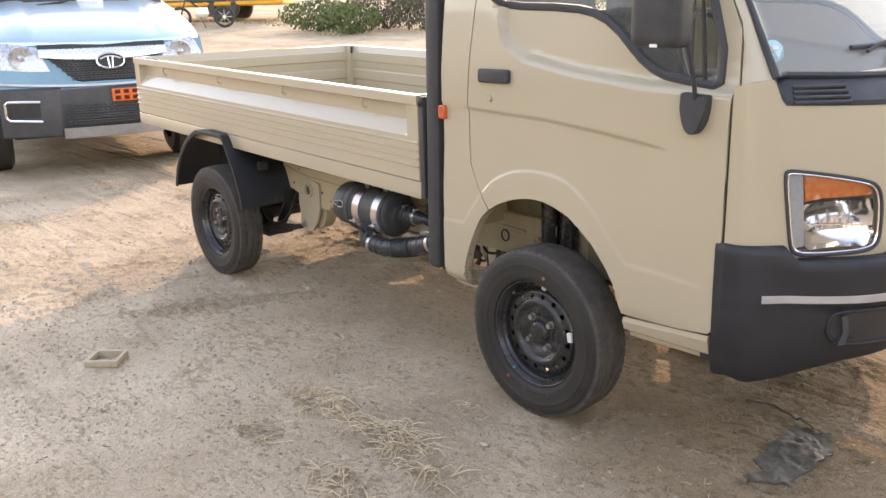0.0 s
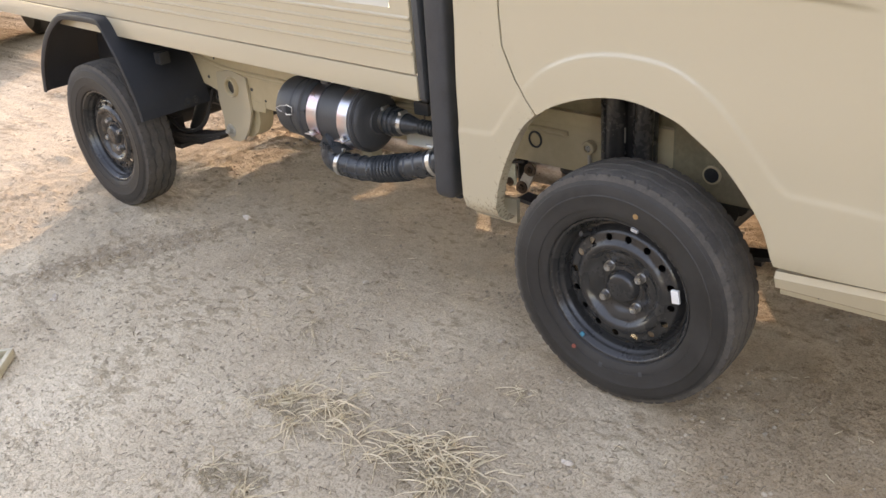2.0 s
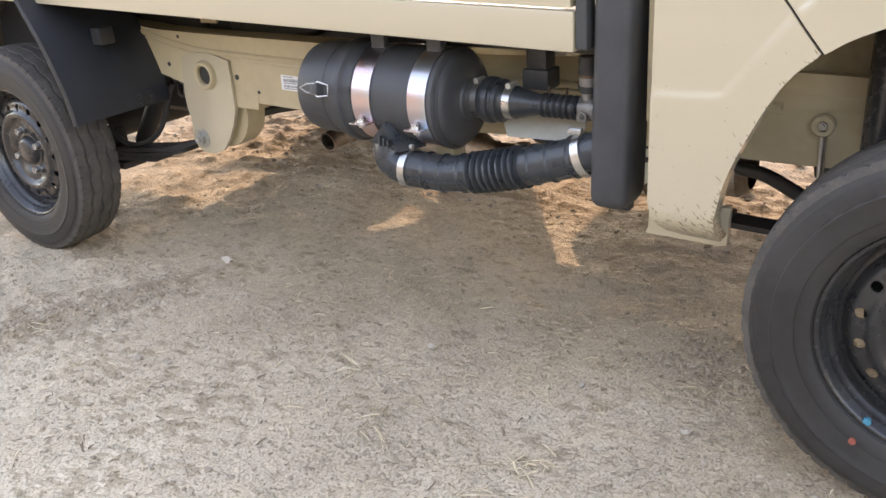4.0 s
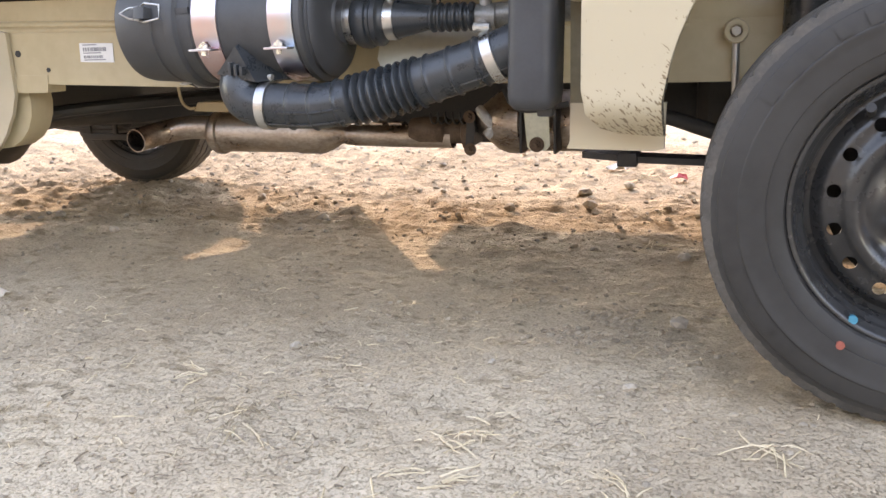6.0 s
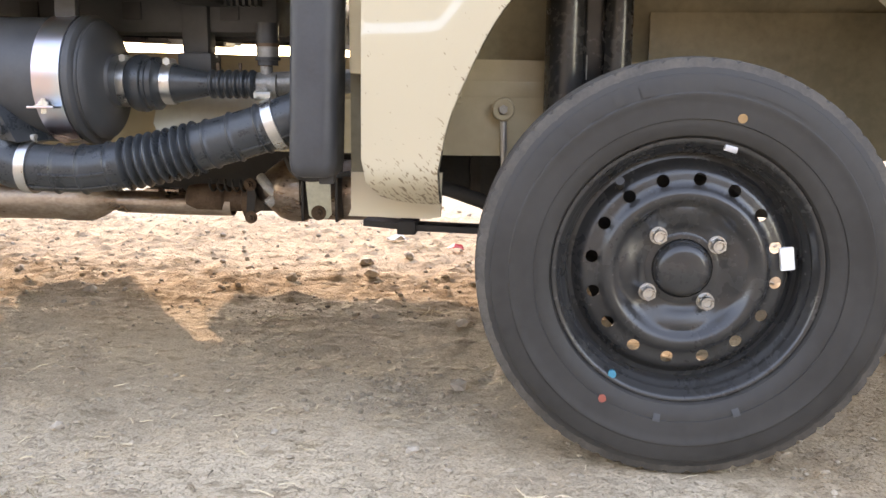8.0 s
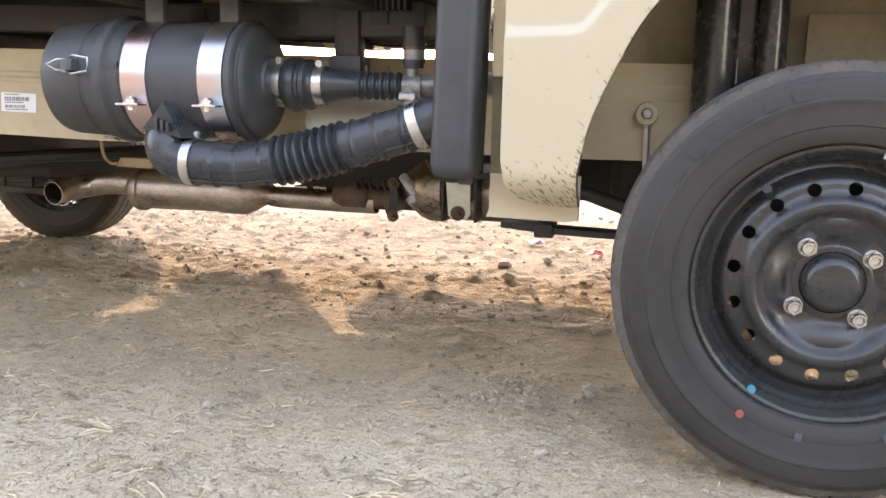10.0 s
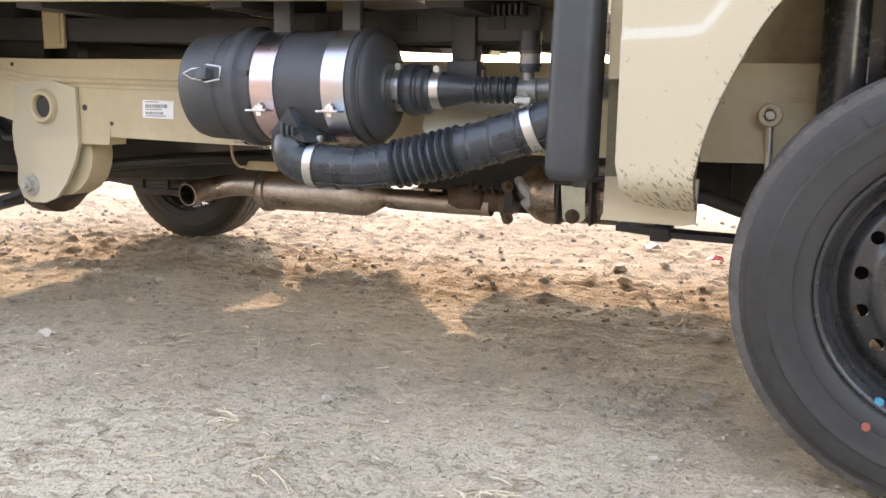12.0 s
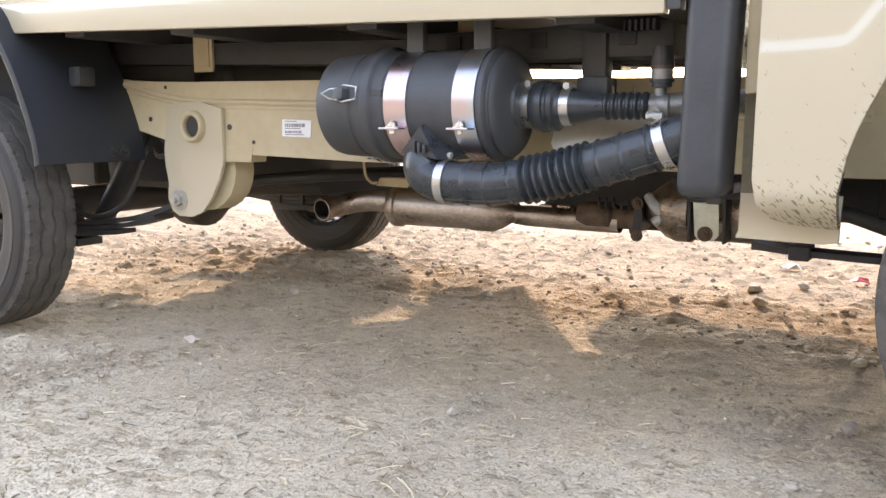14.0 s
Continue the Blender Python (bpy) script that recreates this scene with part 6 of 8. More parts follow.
        return Vector((x + inw.x * f, s * y, z + inw.z * f))
    rows = grid(bm, fine, list(range(10)), guard)
    for a, b in zip(rows, rows[1:]):
        bm.faces.new((a[0], a[9], b[9], b[0]))
    mud = part("rear_mudguard", bm, M["bumper_plastic"], truck, "black plastic rear mudguard", sharp=45)
    bm = bmesh.new()
    pressed(bm, [(-2.35, 0.40), (-2.30, 0.58), (-2.12, 0.685), (-1.91, 0.685), (-1.82, 0.56), (-1.757, 0.39), (-1.82, 0.43), (-2.0, 0.50), (-2.2, 0.50)], [], 0.06, lambda u, v, d: Vector((u, s * (0.548 - d), v)), 0.004)
    part("mudguard_inner", bm, M["bumper_plastic"], mud)
    bm = bmesh.new()
    box(bm, (-1.80, s * 0.60 - 0.02, 0.535), (-1.765, s * 0.60 + 0.02, 0.575), 0.005)
    part("mudguard_clip", bm, M["chassis_black"], mud)
    for y in (0.53, 0.56):
        bm = bmesh.new()
        bolt(bm, (-1.750, s * y, 0.395), (1, 0, 0), 0.009, 0.01)
        part("mudguard_bolt", bm, M["chassis_black"], mud)

# -- air filter slung under the bed
AX = Matrix.Translation((0, -0.600, 0.490))
bm = bmesh.new()
lathe(bm, [(-1.106, 0.0), (-1.106, 0.060), (-1.104, 0.073), (-1.097, 0.0805), (-1.085, 0.0835), (-1.050, 0.0850), (-1.034, 0.0852), (-1.032, 0.0835), (-1.026, 0.0835), (-1.024, 0.0872), (-1.008, 0.0878), (-1.004, 0.0935), (-0.997, 0.0945), (-0.990, 0.0935), (-0.986, 0.0875), (-0.968, 0.0868), (-0.966, 0.0845),
           (-0.802, 0.0845), (-0.800, 0.0875), (-0.792, 0.0875), (-0.789, 0.0835), (-0.788, 0.0790), (-0.785, 0.0785), (-0.782, 0.0800), (-0.778, 0.0760), (-0.775, 0.0680), (-0.773, 0.0520), (-0.771, 0.0430), (-0.768, 0.0360), (-0.764, 0.0340), (-0.764, 0.0)], AX, 72)
filt = part("air_filter", bm, M["canister"], truck, "matt black air filter canister slung below the bed")
for x, w in ((-0.942, 0.040), (-0.822, 0.037)):
    bm = bmesh.new()
    lathe(bm, [(x - w / 2, 0.0845), (x - w / 2, 0.0868), (x + w / 2, 0.0868), (x + w / 2, 0.0845)], AX, 64)
    strap = part("clamp_strap", bm, M["zinc"], filt, "iridescent zinc-plated clamp strap")
    bm = bmesh.new()
    box(bm, (x - 0.020, -0.700, 0.4525), (x + 0.016, -0.668, 0.4555), 0.001)
    part("strap_tab", bm, M["zinc"], strap)
    bm = bmesh.new()
    bolt(bm, (x - 0.003, -0.688, 0.4555), (0, 0, 1), 0.0065, 0.006)
    rod(bm, (x - 0.003, -0.688, 0.446), (x - 0.003, -0.688, 0.4525), 0.0040, 6)
    part("strap_bolt", bm, M["steel"], strap)
    bm = bmesh.new()
    box(bm, (x - 0.015, -0.625, 0.568), (x + 0.015, -0.612, 0.625), 0.003)
    box(bm, (x - 0.017, -0.612, 0.570), (x - 0.012, -0.57, 0.625), 0.002)
    part("strap_bracket", bm, M["dark_grey"], strap, "dark grey metal hanger strap")
    bm = bmesh.new()
    box(bm, (x - 0.018, -0.612, 0.372), (x + 0.018, -0.572, 0.406), 0.002)
    part("strap_foot", bm, M["cream_frame"], strap)


def on_filter(x, a, r):
    """A point round the canister, a in degrees from the walk's side upwards."""
    t = radians(a)
    return Vector((x, -0.600 - r * math.cos(t), 0.490 + r * math.sin(t)))


for a in (11, 131, 251):
    # a black over-centre lever between two wire loops, across the seam of the lid
    bm = bmesh.new()
    tube(bm, [on_filter(-1.046, a + 6, 0.089), on_filter(-1.034, a + 8, 0.096), on_filter(-1.008, a + 5.5, 0.098), on_filter(-1.006, a - 5.5, 0.098), on_filter(-1.034, a - 8, 0.096), on_filter(-1.046, a - 6, 0.089)], 0.0016, 8)
    tube(bm, [on_filter(-1.046, a + 6, 0.090), on_filter(-1.062, a + 4.5, 0.094), on_filter(-1.076, a, 0.096), on_filter(-1.062, a - 4.5, 0.094), on_filter(-1.046, a - 6, 0.090)], 0.0016, 8)
    clip = part("latch", bm, M["steel"], filt, "wire spring latch")
    bm = bmesh.new()
    rows = [[on_filter(x, a + da, r) for da in (-5, -2.5, 2.5, 5)] for x, r in ((-1.056, 0.086), (-1.054, 0.094), (-1.042, 0.0985), (-1.034, 0.097), (-1.030, 0.086))]
    made = [[bm.verts.new(p) for p in row] for row in rows]
    for p, q in zip(made, made[1:]):
        for k in range(3):
            bm.faces.new((p[k], p[k + 1], q[k + 1], q[k]))
    part("latch_lever", bm, M["canister"], clip, "black latch lever")
bm = bmesh.new()
slab(bm, [(-1.000, 0.502), (-0.966, 0.505), (-0.966, 0.513), (-0.999, 0.513)], lambda u, v, d: Vector((u, -0.680 - d, v)), 0.007)
part("canister_lug", bm, M["canister"], filt)
# drain elbow with its gusset, and the ribbed intake hose
bm = bmesh.new()
tube(bm, spline([(-0.880, -0.600, 0.440), (-0.897, -0.640, 0.428), (-0.906, -0.655, 0.405), (-0.899, -0.660, 0.385), (-0.878, -0.660, 0.375), (-0.852, -0.659, 0.374)], 6), lambda s: 0.036 - 0.005 * s, 22)
v = [bm.verts.new(p) for p in ((-0.893, -0.689, 0.458), (-0.930, -0.684, 0.420), (-0.868, -0.684, 0.408), (-0.893, -0.640, 0.470), (-0.945, -0.640, 0.420), (-0.840, -0.640, 0.410))]
for f in ((0, 1, 2), (0, 3, 4, 1), (0, 2, 5, 3), (1, 4, 5, 2)):
    bm.faces.new([v[k] for k in f])
elbow = part("filter_elbow", bm, M["hose"], filt, "black rubber elbow with a gusset")
for k in range(3):
    bm = bmesh.new()
    box(bm, (-0.905 + 0.009 * k, -0.694, 0.418), (-0.900 + 0.009 * k, -0.684, 0.436 - 0.003 * k), 0.001)
    part("gusset_rib", bm, M["hose"], elbow)
hose_path = spline([(-0.875, -0.660, 0.3745), (-0.840, -0.659, 0.373), (-0.790, -0.656, 0.372), (-0.743, -0.653, 0.378), (-0.690, -0.651, 0.389), (-0.646, -0.650, 0.400), (-0.590, -0.650, 0.416), (-0.542, -0.649, 0.431), (-0.500, -0.648, 0.447), (-0.465, -0.640, 0.462)], 42)


def hose_r(s):
    x = s
    r = 0.0315
    for c in (0.12, 0.20, 0.29, 0.62, 0.70, 0.79):
        r += 0.0030 * math.exp(-((x - c) / 0.0045) ** 2)
    if 0.335 < x < 0.575:
        r += 0.0004 + 0.0045 * math.cos((x - 0.335) / 0.24 * 2 * math.pi * 8)
    return r


bm = bmesh.new()
tube(bm, hose_path, hose_r, 30)
hose = part("intake_hose", bm, M["hose"], truck, "black ribbed rubber intake hose")


def hose_band(bm, at, to, r, w):
    at, d = Vector(at), (Vector(to) - Vector(at)).normalized()
    rod(bm, at - d * w / 2, at + d * w / 2, r, 32)


for i0, i1 in ((18, 132), (264, 354)):
    bm = bmesh.new()
    for a in (-48, -12) if i0 < 50 else (-40,):
        pts = []
        for k in range(i0 + (24 if a == -12 else 0), i1, 6):
            d = (hose_path[k + 1] - hose_path[k - 1]).normalized()
            up = (Vector((0, 0, 1)) - d * d.z).normalized()
            side = d.cross(up)
            side = side if side.y < 0 else -side
            pts.append(hose_path[k] + (side * math.cos(radians(a)) + up * math.sin(radians(a))) * 0.0322)
        tube(bm, pts, 0.0018, 6)
    part("hose_rib", bm, M["hose"], hose)
for k in (15, 306):
    bm = bmesh.new()
    a, b = hose_path[k], hose_path[k + 1]
    d = (b - a).normalized()
    hose_band(bm, a, b, 0.0352, 0.014)
    cl = part("hose_clamp", bm, M["steel"], hose, "bright worm-drive hose clamp")
    bm = bmesh.new()
    up = (Vector((0, 0, 1)) - d * d.z).normalized()
    c = a + up * 0.039 + Vector((0, -0.006, 0))
    rod(bm, c + Vector((-0.010, 0.004, 0)), c + Vector((0.008, 0.004, 0)), 0.0052, 10)
    rod(bm, c + Vector((-0.014, 0.004, 0.0)), c + Vector((-0.010, 0.004, 0)), 0.0062, 6)
    part("clamp_screw", bm, M["steel_plate"], cl)
# outlet hose above, stepping down to a breather pipe
bm = bmesh.new()
lathe(bm, [(-0.772, 0.0), (-0.772, 0.031), (-0.752, 0.031), (-0.750, 0.036), (-0.744, 0.039), (-0.734, 0.040), (-0.730, 0.0385), (-0.728, 0.035), (-0.724, 0.0345), (-0.721, 0.037), (-0.714, 0.0365), (-0.711, 0.031), (-0.706, 0.028), (-0.690, 0.027), (-0.685, 0.0255), (-0.645, 0.017), (-0.640, 0.017)] +
      [(-0.638 + 0.0028 * k, 0.0165 + (0.0035 if k % 4 < 2 else 0)) for k in range(22)] + [(-0.575, 0.017), (-0.575, 0.0)], Matrix.Translation((0, -0.580, 0.487)), 32)
oh = part("outlet_hose", bm, M["hose"], truck, "black stepped outlet hose with bellows")
for x, r in ((-0.760, 0.0330), (-0.697, 0.0290)):
    bm = bmesh.new()
    lathe(bm, [(x - 0.007, r - 0.003), (x - 0.007, r), (x + 0.007, r), (x + 0.007, r - 0.003)], Matrix.Translation((0, -0.580, 0.487)), 32)
    cl = part("hose_clamp", bm, M["steel"], oh, "bright worm-drive hose clamp")
    bm = bmesh.new()
    rod(bm, (x, -0.592, 0.488 + r), (x, -0.570, 0.488 + r), 0.0048, 10)
    rod(bm, (x, -0.596, 0.488 + r), (x, -0.592, 0.488 + r), 0.0056, 6)
    part("clamp_screw", bm, M["steel_plate"], cl)
bm = bmesh.new()
box(bm, (-0.705, -0.535, 0.497), (-0.655, -0.49, 0.532), 0.004)
box(bm, (-0.700, -0.530, 0.53), (-0.660, -0.495, 0.62), 0.006)
part("hose_stand", bm, M["dark_grey"], truck, "dark grey plastic stand")
for x in (-0.632, -0.600):
    bm = bmesh.new()
    rod(bm, (x, -0.573, 0.502), (x, -0.573, 0.516), 0.0025, 8)
    part("hose_nib", bm, M["rust"], oh)
bm = bmesh.new()
rod(bm, (-0.575, -0.575, 0.487), (-0.40, -0.55, 0.495), 0.0165, 20)
pp = part("breather_pipe", bm, M["cast_alloy"], truck, "dull cast metal pipe")
bm = bmesh.new()
rod(bm, (-0.562, -0.575, 0.468), (-0.562, -0.575, 0.512), 0.0085, 16)
rod(bm, (-0.584, -0.575, 0.486), (-0.545, -0.575, 0.487), 0.0145, 20)
rod(bm, (-0.584, -0.575, 0.486), (-0.577, -0.575, 0.486), 0.0185, 20)
rod(bm, (-0.552, -0.575, 0.486), (-0.546, -0.575, 0.486), 0.0175, 20)
bolt(bm, (-0.566, -0.589, 0.476), (0, -1, 0), 0.0055, 0.006)
part("pipe_union", bm, M["cast_alloy"], pp)
bm = bmesh.new()
rod(bm, (-0.560, -0.575, 0.512), (-0.560, -0.575, 0.522), 0.007, 6)
part("sensor_nut", bm, M["rust"], pp)
bm = bmesh.new()
rod(bm, (-0.560, -0.575, 0.540), (-0.560, -0.575, 0.570), 0.0155, 24)
rod(bm, (-0.560, -0.575, 0.520), (-0.560, -0.575, 0.524), 0.0172, 24)
rod(bm, (-0.560, -0.575, 0.543), (-0.560, -0.575, 0.547), 0.0168, 24)
sens = part("sensor", bm, M["black_plastic"], pp, "black cylindrical sensor")
bm = bmesh.new()
rod(bm, (-0.560, -0.575, 0.524), (-0.560, -0.575, 0.538), 0.0152, 24)
part("sensor_body", bm, M["cast_alloy"], sens, "grey metal lower half")
bm = bmesh.new()
rod(bm, (-0.560, -0.575, 0.538), (-0.560, -0.575, 0.5425), 0.0160, 24)
part("sensor_ring", bm, M["rust"], sens, "brown ring round the sensor")
bm = bmesh.new()
rod(bm, (-0.560, -0.575, 0.513), (-0.560, -0.575, 0.520), 0.0140, 24)
part("sensor_foot", bm, M["black_plastic"], sens)
bm = bmesh.new()
slab(bm, [(-0.751, 0.470), (-0.594, 0.470), (-0.592, 0.430), (-0.600, 0.415), (-0.735, 0.412), (-0.748, 0.430)], lambda u, v, d: Vector((u, -0.500 - 0.7 * max(0.0, 0.47 - v) + d, v)), 0.004)
part("splash_shield", bm, M["pale_cream"], truck, "pale cream splash shield")
# upright intake snorkel behind the cab
bm = bmesh.new()
sec = [(0.5 + 0.5 * sx, 0.5 + 0.5 * sy) for sx, sy in [(math.copysign(abs(math.cos(t)) ** 0.45, math.cos(t)), math.copysign(abs(math.sin(t)) ** 0.45, math.sin(t))) for t in steps(0, 2 * math.pi * 31 / 32, 31)]]
zs = [(0.368, 0.55), (0.370, 0.80), (0.376, 0.93), (0.386, 1.0), (0.42, 1.0), (0.8, 1.0), (1.30, 1.0), (1.62, 1.0), (1.68, 0.9)]
rings = []
for z, k in zs:
    x0, x1 = -0.506 + 0.024 * (z - 0.38), -0.444 + 0.024 * (z - 0.38)
    cx, cy = (x0 + x1) / 2, -0.652
    rings.append([bm.verts.new((cx + (u - 0.5) * (x1 - x0) * k, cy + (w - 0.5) * 0.088 * k, z)) for u, w in sec])
for a, b in zip(rings, rings[1:]):
    for j in range(32):
        bm.faces.new((a[j], a[(j + 1) % 32], b[(j + 1) % 32], b[j]))
bm.faces.new(rings[0][::-1])
bm.faces.new(rings[-1])
snk = part("intake_snorkel", bm, M["black_plastic"], truck, "upright black plastic air intake behind the cab")
bm = bmesh.new()
box(bm, (-0.472, -0.66, 0.358), (-0.452, -0.640, 0.372), 0.003)
part("snorkel_drain", bm, M["black_plastic"], snk)

# -- exhaust
bm = bmesh.new()
EY = -0.26
pth = spline([(-1.357, EY - 0.085, 0.274), (-1.354, EY - 0.060, 0.277), (-1.343, EY - 0.032, 0.281), (-1.318, EY - 0.008, 0.287), (-1.28, EY, 0.291), (-1.215, EY, 0.291)], 6)
outer = tube(bm, pth, 0.0235, 28, False)
inner = tube(bm, pth, 0.0212, 28, False)
for j in range(28):
    bm.faces.new((outer[0][j], inner[0][j], inner[0][(j + 1) % 28], outer[0][(j + 1) % 28]))
ex = part("tailpipe", bm, M["exhaust"], truck, "heat-stained steel tailpipe")
bm = bmesh.new()
lathe(bm, [(-1.240, 0.022), (-1.234, 0.026), (-1.227, 0.038), (-1.218, 0.0435), (-1.206, 0.0435), (-1.203, 0.039), (-1.04, 0.038), (-1.03, 0.0405), (-0.985, 0.040), (-0.965, 0.032), (-0.945, 0.0205), (-0.93, 0.019)], Matrix.Translation((0, EY, 0.282)), 36)
part("silencer", bm, M["exhaust"], truck, "small heat-stained silencer")
bm = bmesh.new()
lathe(bm, [(-0.935, 0.0185), (-0.915, 0.0205), (-0.80, 0.0225), (-0.72, 0.0225)], Matrix.Translation((0, EY, 0.279)), 28)
for x in (-0.868, -0.83):
    box(bm, (x - 0.013, EY - 0.012, 0.299), (x + 0.013, EY + 0.012, 0.304), 0.001)
part("exhaust_pipe", bm, M["exhaust"], truck, "heat-stained exhaust pipe")
bm = bmesh.new()
lathe(bm, [(-0.80, 0.024), (-0.78, 0.027), (-0.735, 0.027), (-0.73, 0.022), (-0.70, 0.022), (-0.695, 0.034), (-0.685, 0.034)], Matrix.Translation((0, EY, 0.287)), 24)
joint = part("exhaust_joint", bm, M["rust"], truck, "dark flanged exhaust joint")
bm = bmesh.new()
coil = [Vector((-0.755 + 0.0011 * k, EY - 0.032 + 0.010 * math.cos(0.5 * k), 0.315 + 0.010 * math.sin(0.5 * k))) for k in range(70)]
tube(bm, coil, 0.0018, 6)
part("joint_spring", bm, M["chassis_black"], joint)
bm = bmesh.new()
slab(bm, [(-0.686, 0.266), (-0.672, 0.266), (-0.668, 0.296), (-0.673, 0.324), (-0.682, 0.324)], lambda u, v, d: Vector((u, EY - 0.036 + d, v)), 0.06)
part("joint_flange", bm, M["chassis_black"], joint)
for z in (0.260, 0.318):
    bm = bmesh.new()
    bolt(bm, (-0.677, EY - 0.036, z), (0, -1, 0), 0.0065, 0.010)
    part("joint_bolt", bm, M["rust"], joint)
bm = bmesh.new()
lathe(bm, [(-0.672, 0.020), (-0.660, 0.028), (-0.630, 0.052), (-0.612, 0.0585), (-0.585, 0.0585), (-0.583, 0.054), (-0.40, 0.053), (-0.38, 0.035)], Matrix.Translation((0, EY, 0.308)), 40)
part("catalyst", bm, M["exhaust"], truck, "heat-stained catalyst can")
bm = bmesh.new()
tube(bm, spline([(-0.66, EY - 0.03, 0.33), (-0.645, EY - 0.045, 0.318), (-0.632, EY - 0.04, 0.30), (-0.645, EY - 0.045, 0.285)], 5), 0.009, 10)
part("heat_sleeve", bm, M["lamp_grey"], truck, "pale heat-proof sleeve")
bm = bmesh.new()
slab(bm, [(-0.567, 0.355), (-0.524, 0.357), (-0.521, 0.276), (-0.528, 0.268), (-0.553, 0.267), (-0.560, 0.274)], lambda u, v, d: Vector((u, -0.352 + d, v)), 0.003)
br = part("exhaust_bracket", bm, M["yellow_zinc"], truck, "greenish plated bracket")
bm = bmesh.new()
bolt(bm, (-0.543, -0.352, 0.278), (0, -1, 0), 0.0075, 0.008)
part("bracket_bolt", bm, M["rust"], br)
bm = bmesh.new()
box(bm, (-0.574, -0.350, 0.262), (-0.569, -0.30, 0.36), 0.002)
box(bm, (-0.516, -0.350, 0.262), (-0.511, -0.30, 0.36), 0.002)
tube(bm, spline([(-0.60, -0.345, 0.37), (-0.585, -0.35, 0.345), (-0.555, -0.355, 0.335), (-0.49, -0.35, 0.345)], 4), 0.005, 8)
part("bracket_frame", bm, M["chassis_black"], truck)
bm = bmesh.new()
slab(bm, [(-1.245, 0.328), (-1.17, 0.326), (-1.155, 0.338), (-1.17, 0.345), (-1.235, 0.345)], lambda u, v, d: Vector((u, -0.30 + d, v)), 0.035)
tube(bm, spline([(-1.27, -0.31, 0.385), (-1.265, -0.31, 0.35), (-1.25, -0.31, 0.335), (-1.235, -0.31, 0.335)], 4), 0.003, 8)
part("exhaust_hanger", bm, M["cream_frame"], truck, "exhaust hanger")

# ---------------------------------------------------------------- loose things on the ground
def pebble(bm, at, r, rnd, squash=0.65):
    vs = bmesh.ops.create_icosphere(bm, subdivisions=1, radius=1.0)["verts"]
    turn = Euler((rnd.uniform(0, 6), rnd.uniform(0, 6), rnd.uniform(0, 6))).to_matrix()
    sx, sy = rnd.uniform(0.8, 1.3), rnd.uniform(0.7, 1.0)
    for v in vs:
        c = turn @ Vector((v.co.x * sx, v.co.y * sy, v.co.z * 0.8)) * (r * rnd.uniform(0.78, 1.15))
        v.co = Vector((at[0] + c.x, at[1] + c.y, at[2] + c.z * squash))


def pebble_field(count, pick, seed, mat="stone", flat=0.7, sit=0.25):
    rnd = random.Random(seed)
    base = bmesh.new()
    bmesh.ops.create_icosphere(base, subdivisions=1, radius=1.0)
    bv = [v.co.copy() for v in base.verts]
    bf = [[v.index for v in f.verts] for f in base.faces]
    base.free()
    verts, faces = [], []
    for _ in range(count):
        x, y, r = pick(rnd)
        z = height(x, y)
        turn = Euler((rnd.uniform(0, 6), rnd.uniform(0, 6), rnd.uniform(0, 6))).to_matrix()
        s = len(verts)
        for c in bv:
            q = turn @ Vector((c.x * 1.2, c.y * 0.9, c.z * 0.8)) * (r * rnd.uniform(0.75, 1.2))
            verts.append((x + q.x, y + q.y, z + q.z * flat + r * sit))
        faces += [[s + k for k in f] for f in bf]
    me = bpy.data.meshes.new("gravel")
    me.from_pydata(verts, [], faces)
    me.materials.append(M[mat])
    return me


def pick_far(rnd):
    return rnd.uniform(-3.2, 1.6), 0.05 + 2.6 * rnd.random() ** 1.2, 0.0020 + 0.0095 * rnd.random() ** 5


def pick_near(rnd):
    while True:
        x, y = rnd.uniform(-2.6, 1.6), rnd.uniform(-1.75, 0.1)
        if noise.noise(Vector((x * 3.1, y * 4.0, 7))) + 0.6 * noise.noise(Vector((x * 9, y * 11, 1))) > rnd.uniform(-0.15, 0.35):
            return x, y, 0.0012 + 0.0062 * rnd.random() ** 4


def pick_rear(rnd):
    return rnd.uniform(-5.5, -1.4), rnd.uniform(-2.2, 1.0), 0.002 + 0.010 * rnd.random() ** 4


def pick_clumps(count, seed):
    """Crumbs gathered in loose clumps, and along a scuffed ridge by the rear wheel."""
    rnd = random.Random(seed)
    spots = [(rnd.uniform(-4.6, -0.7), rnd.uniform(-1.95, -0.2), rnd.uniform(0.03, 0.13)) for _ in range(count)]
    spots += [(-1.80 + 0.24 * k / 11 + rnd.gauss(0, 0.02), -1.16 + 0.48 * k / 11, 0.05) for k in range(12) for _ in range(2)]
    spots += [(rnd.uniform(-0.50, -0.20), rnd.uniform(-0.53, -0.34), 0.03) for _ in range(14)]

    def pick(rnd):
        x, y, s = rnd.choice(spots)
        return x + rnd.gauss(0, s), y + rnd.gauss(0, 0.6 * s), 0.0014 + 0.0062 * rnd.random() ** 3
    return pick


tagged(new("gravel", pebble_field(2600, pick_far, 1, "stone", 0.7, 0.2)), "loose brown clods and stones on the lit dirt", "gravel", kind="stuff")
tagged(new("grit", pebble_field(9000, pick_near, 2, "clod", 0.50, 0.10)), "fine scattered grit on the shaded dirt", "gravel", kind="stuff")
tagged(new("rubble", pebble_field(2400, pick_rear, 3, "clod", 0.40, 0.08)), "small crumbs of soil on the yard", "gravel", kind="stuff")
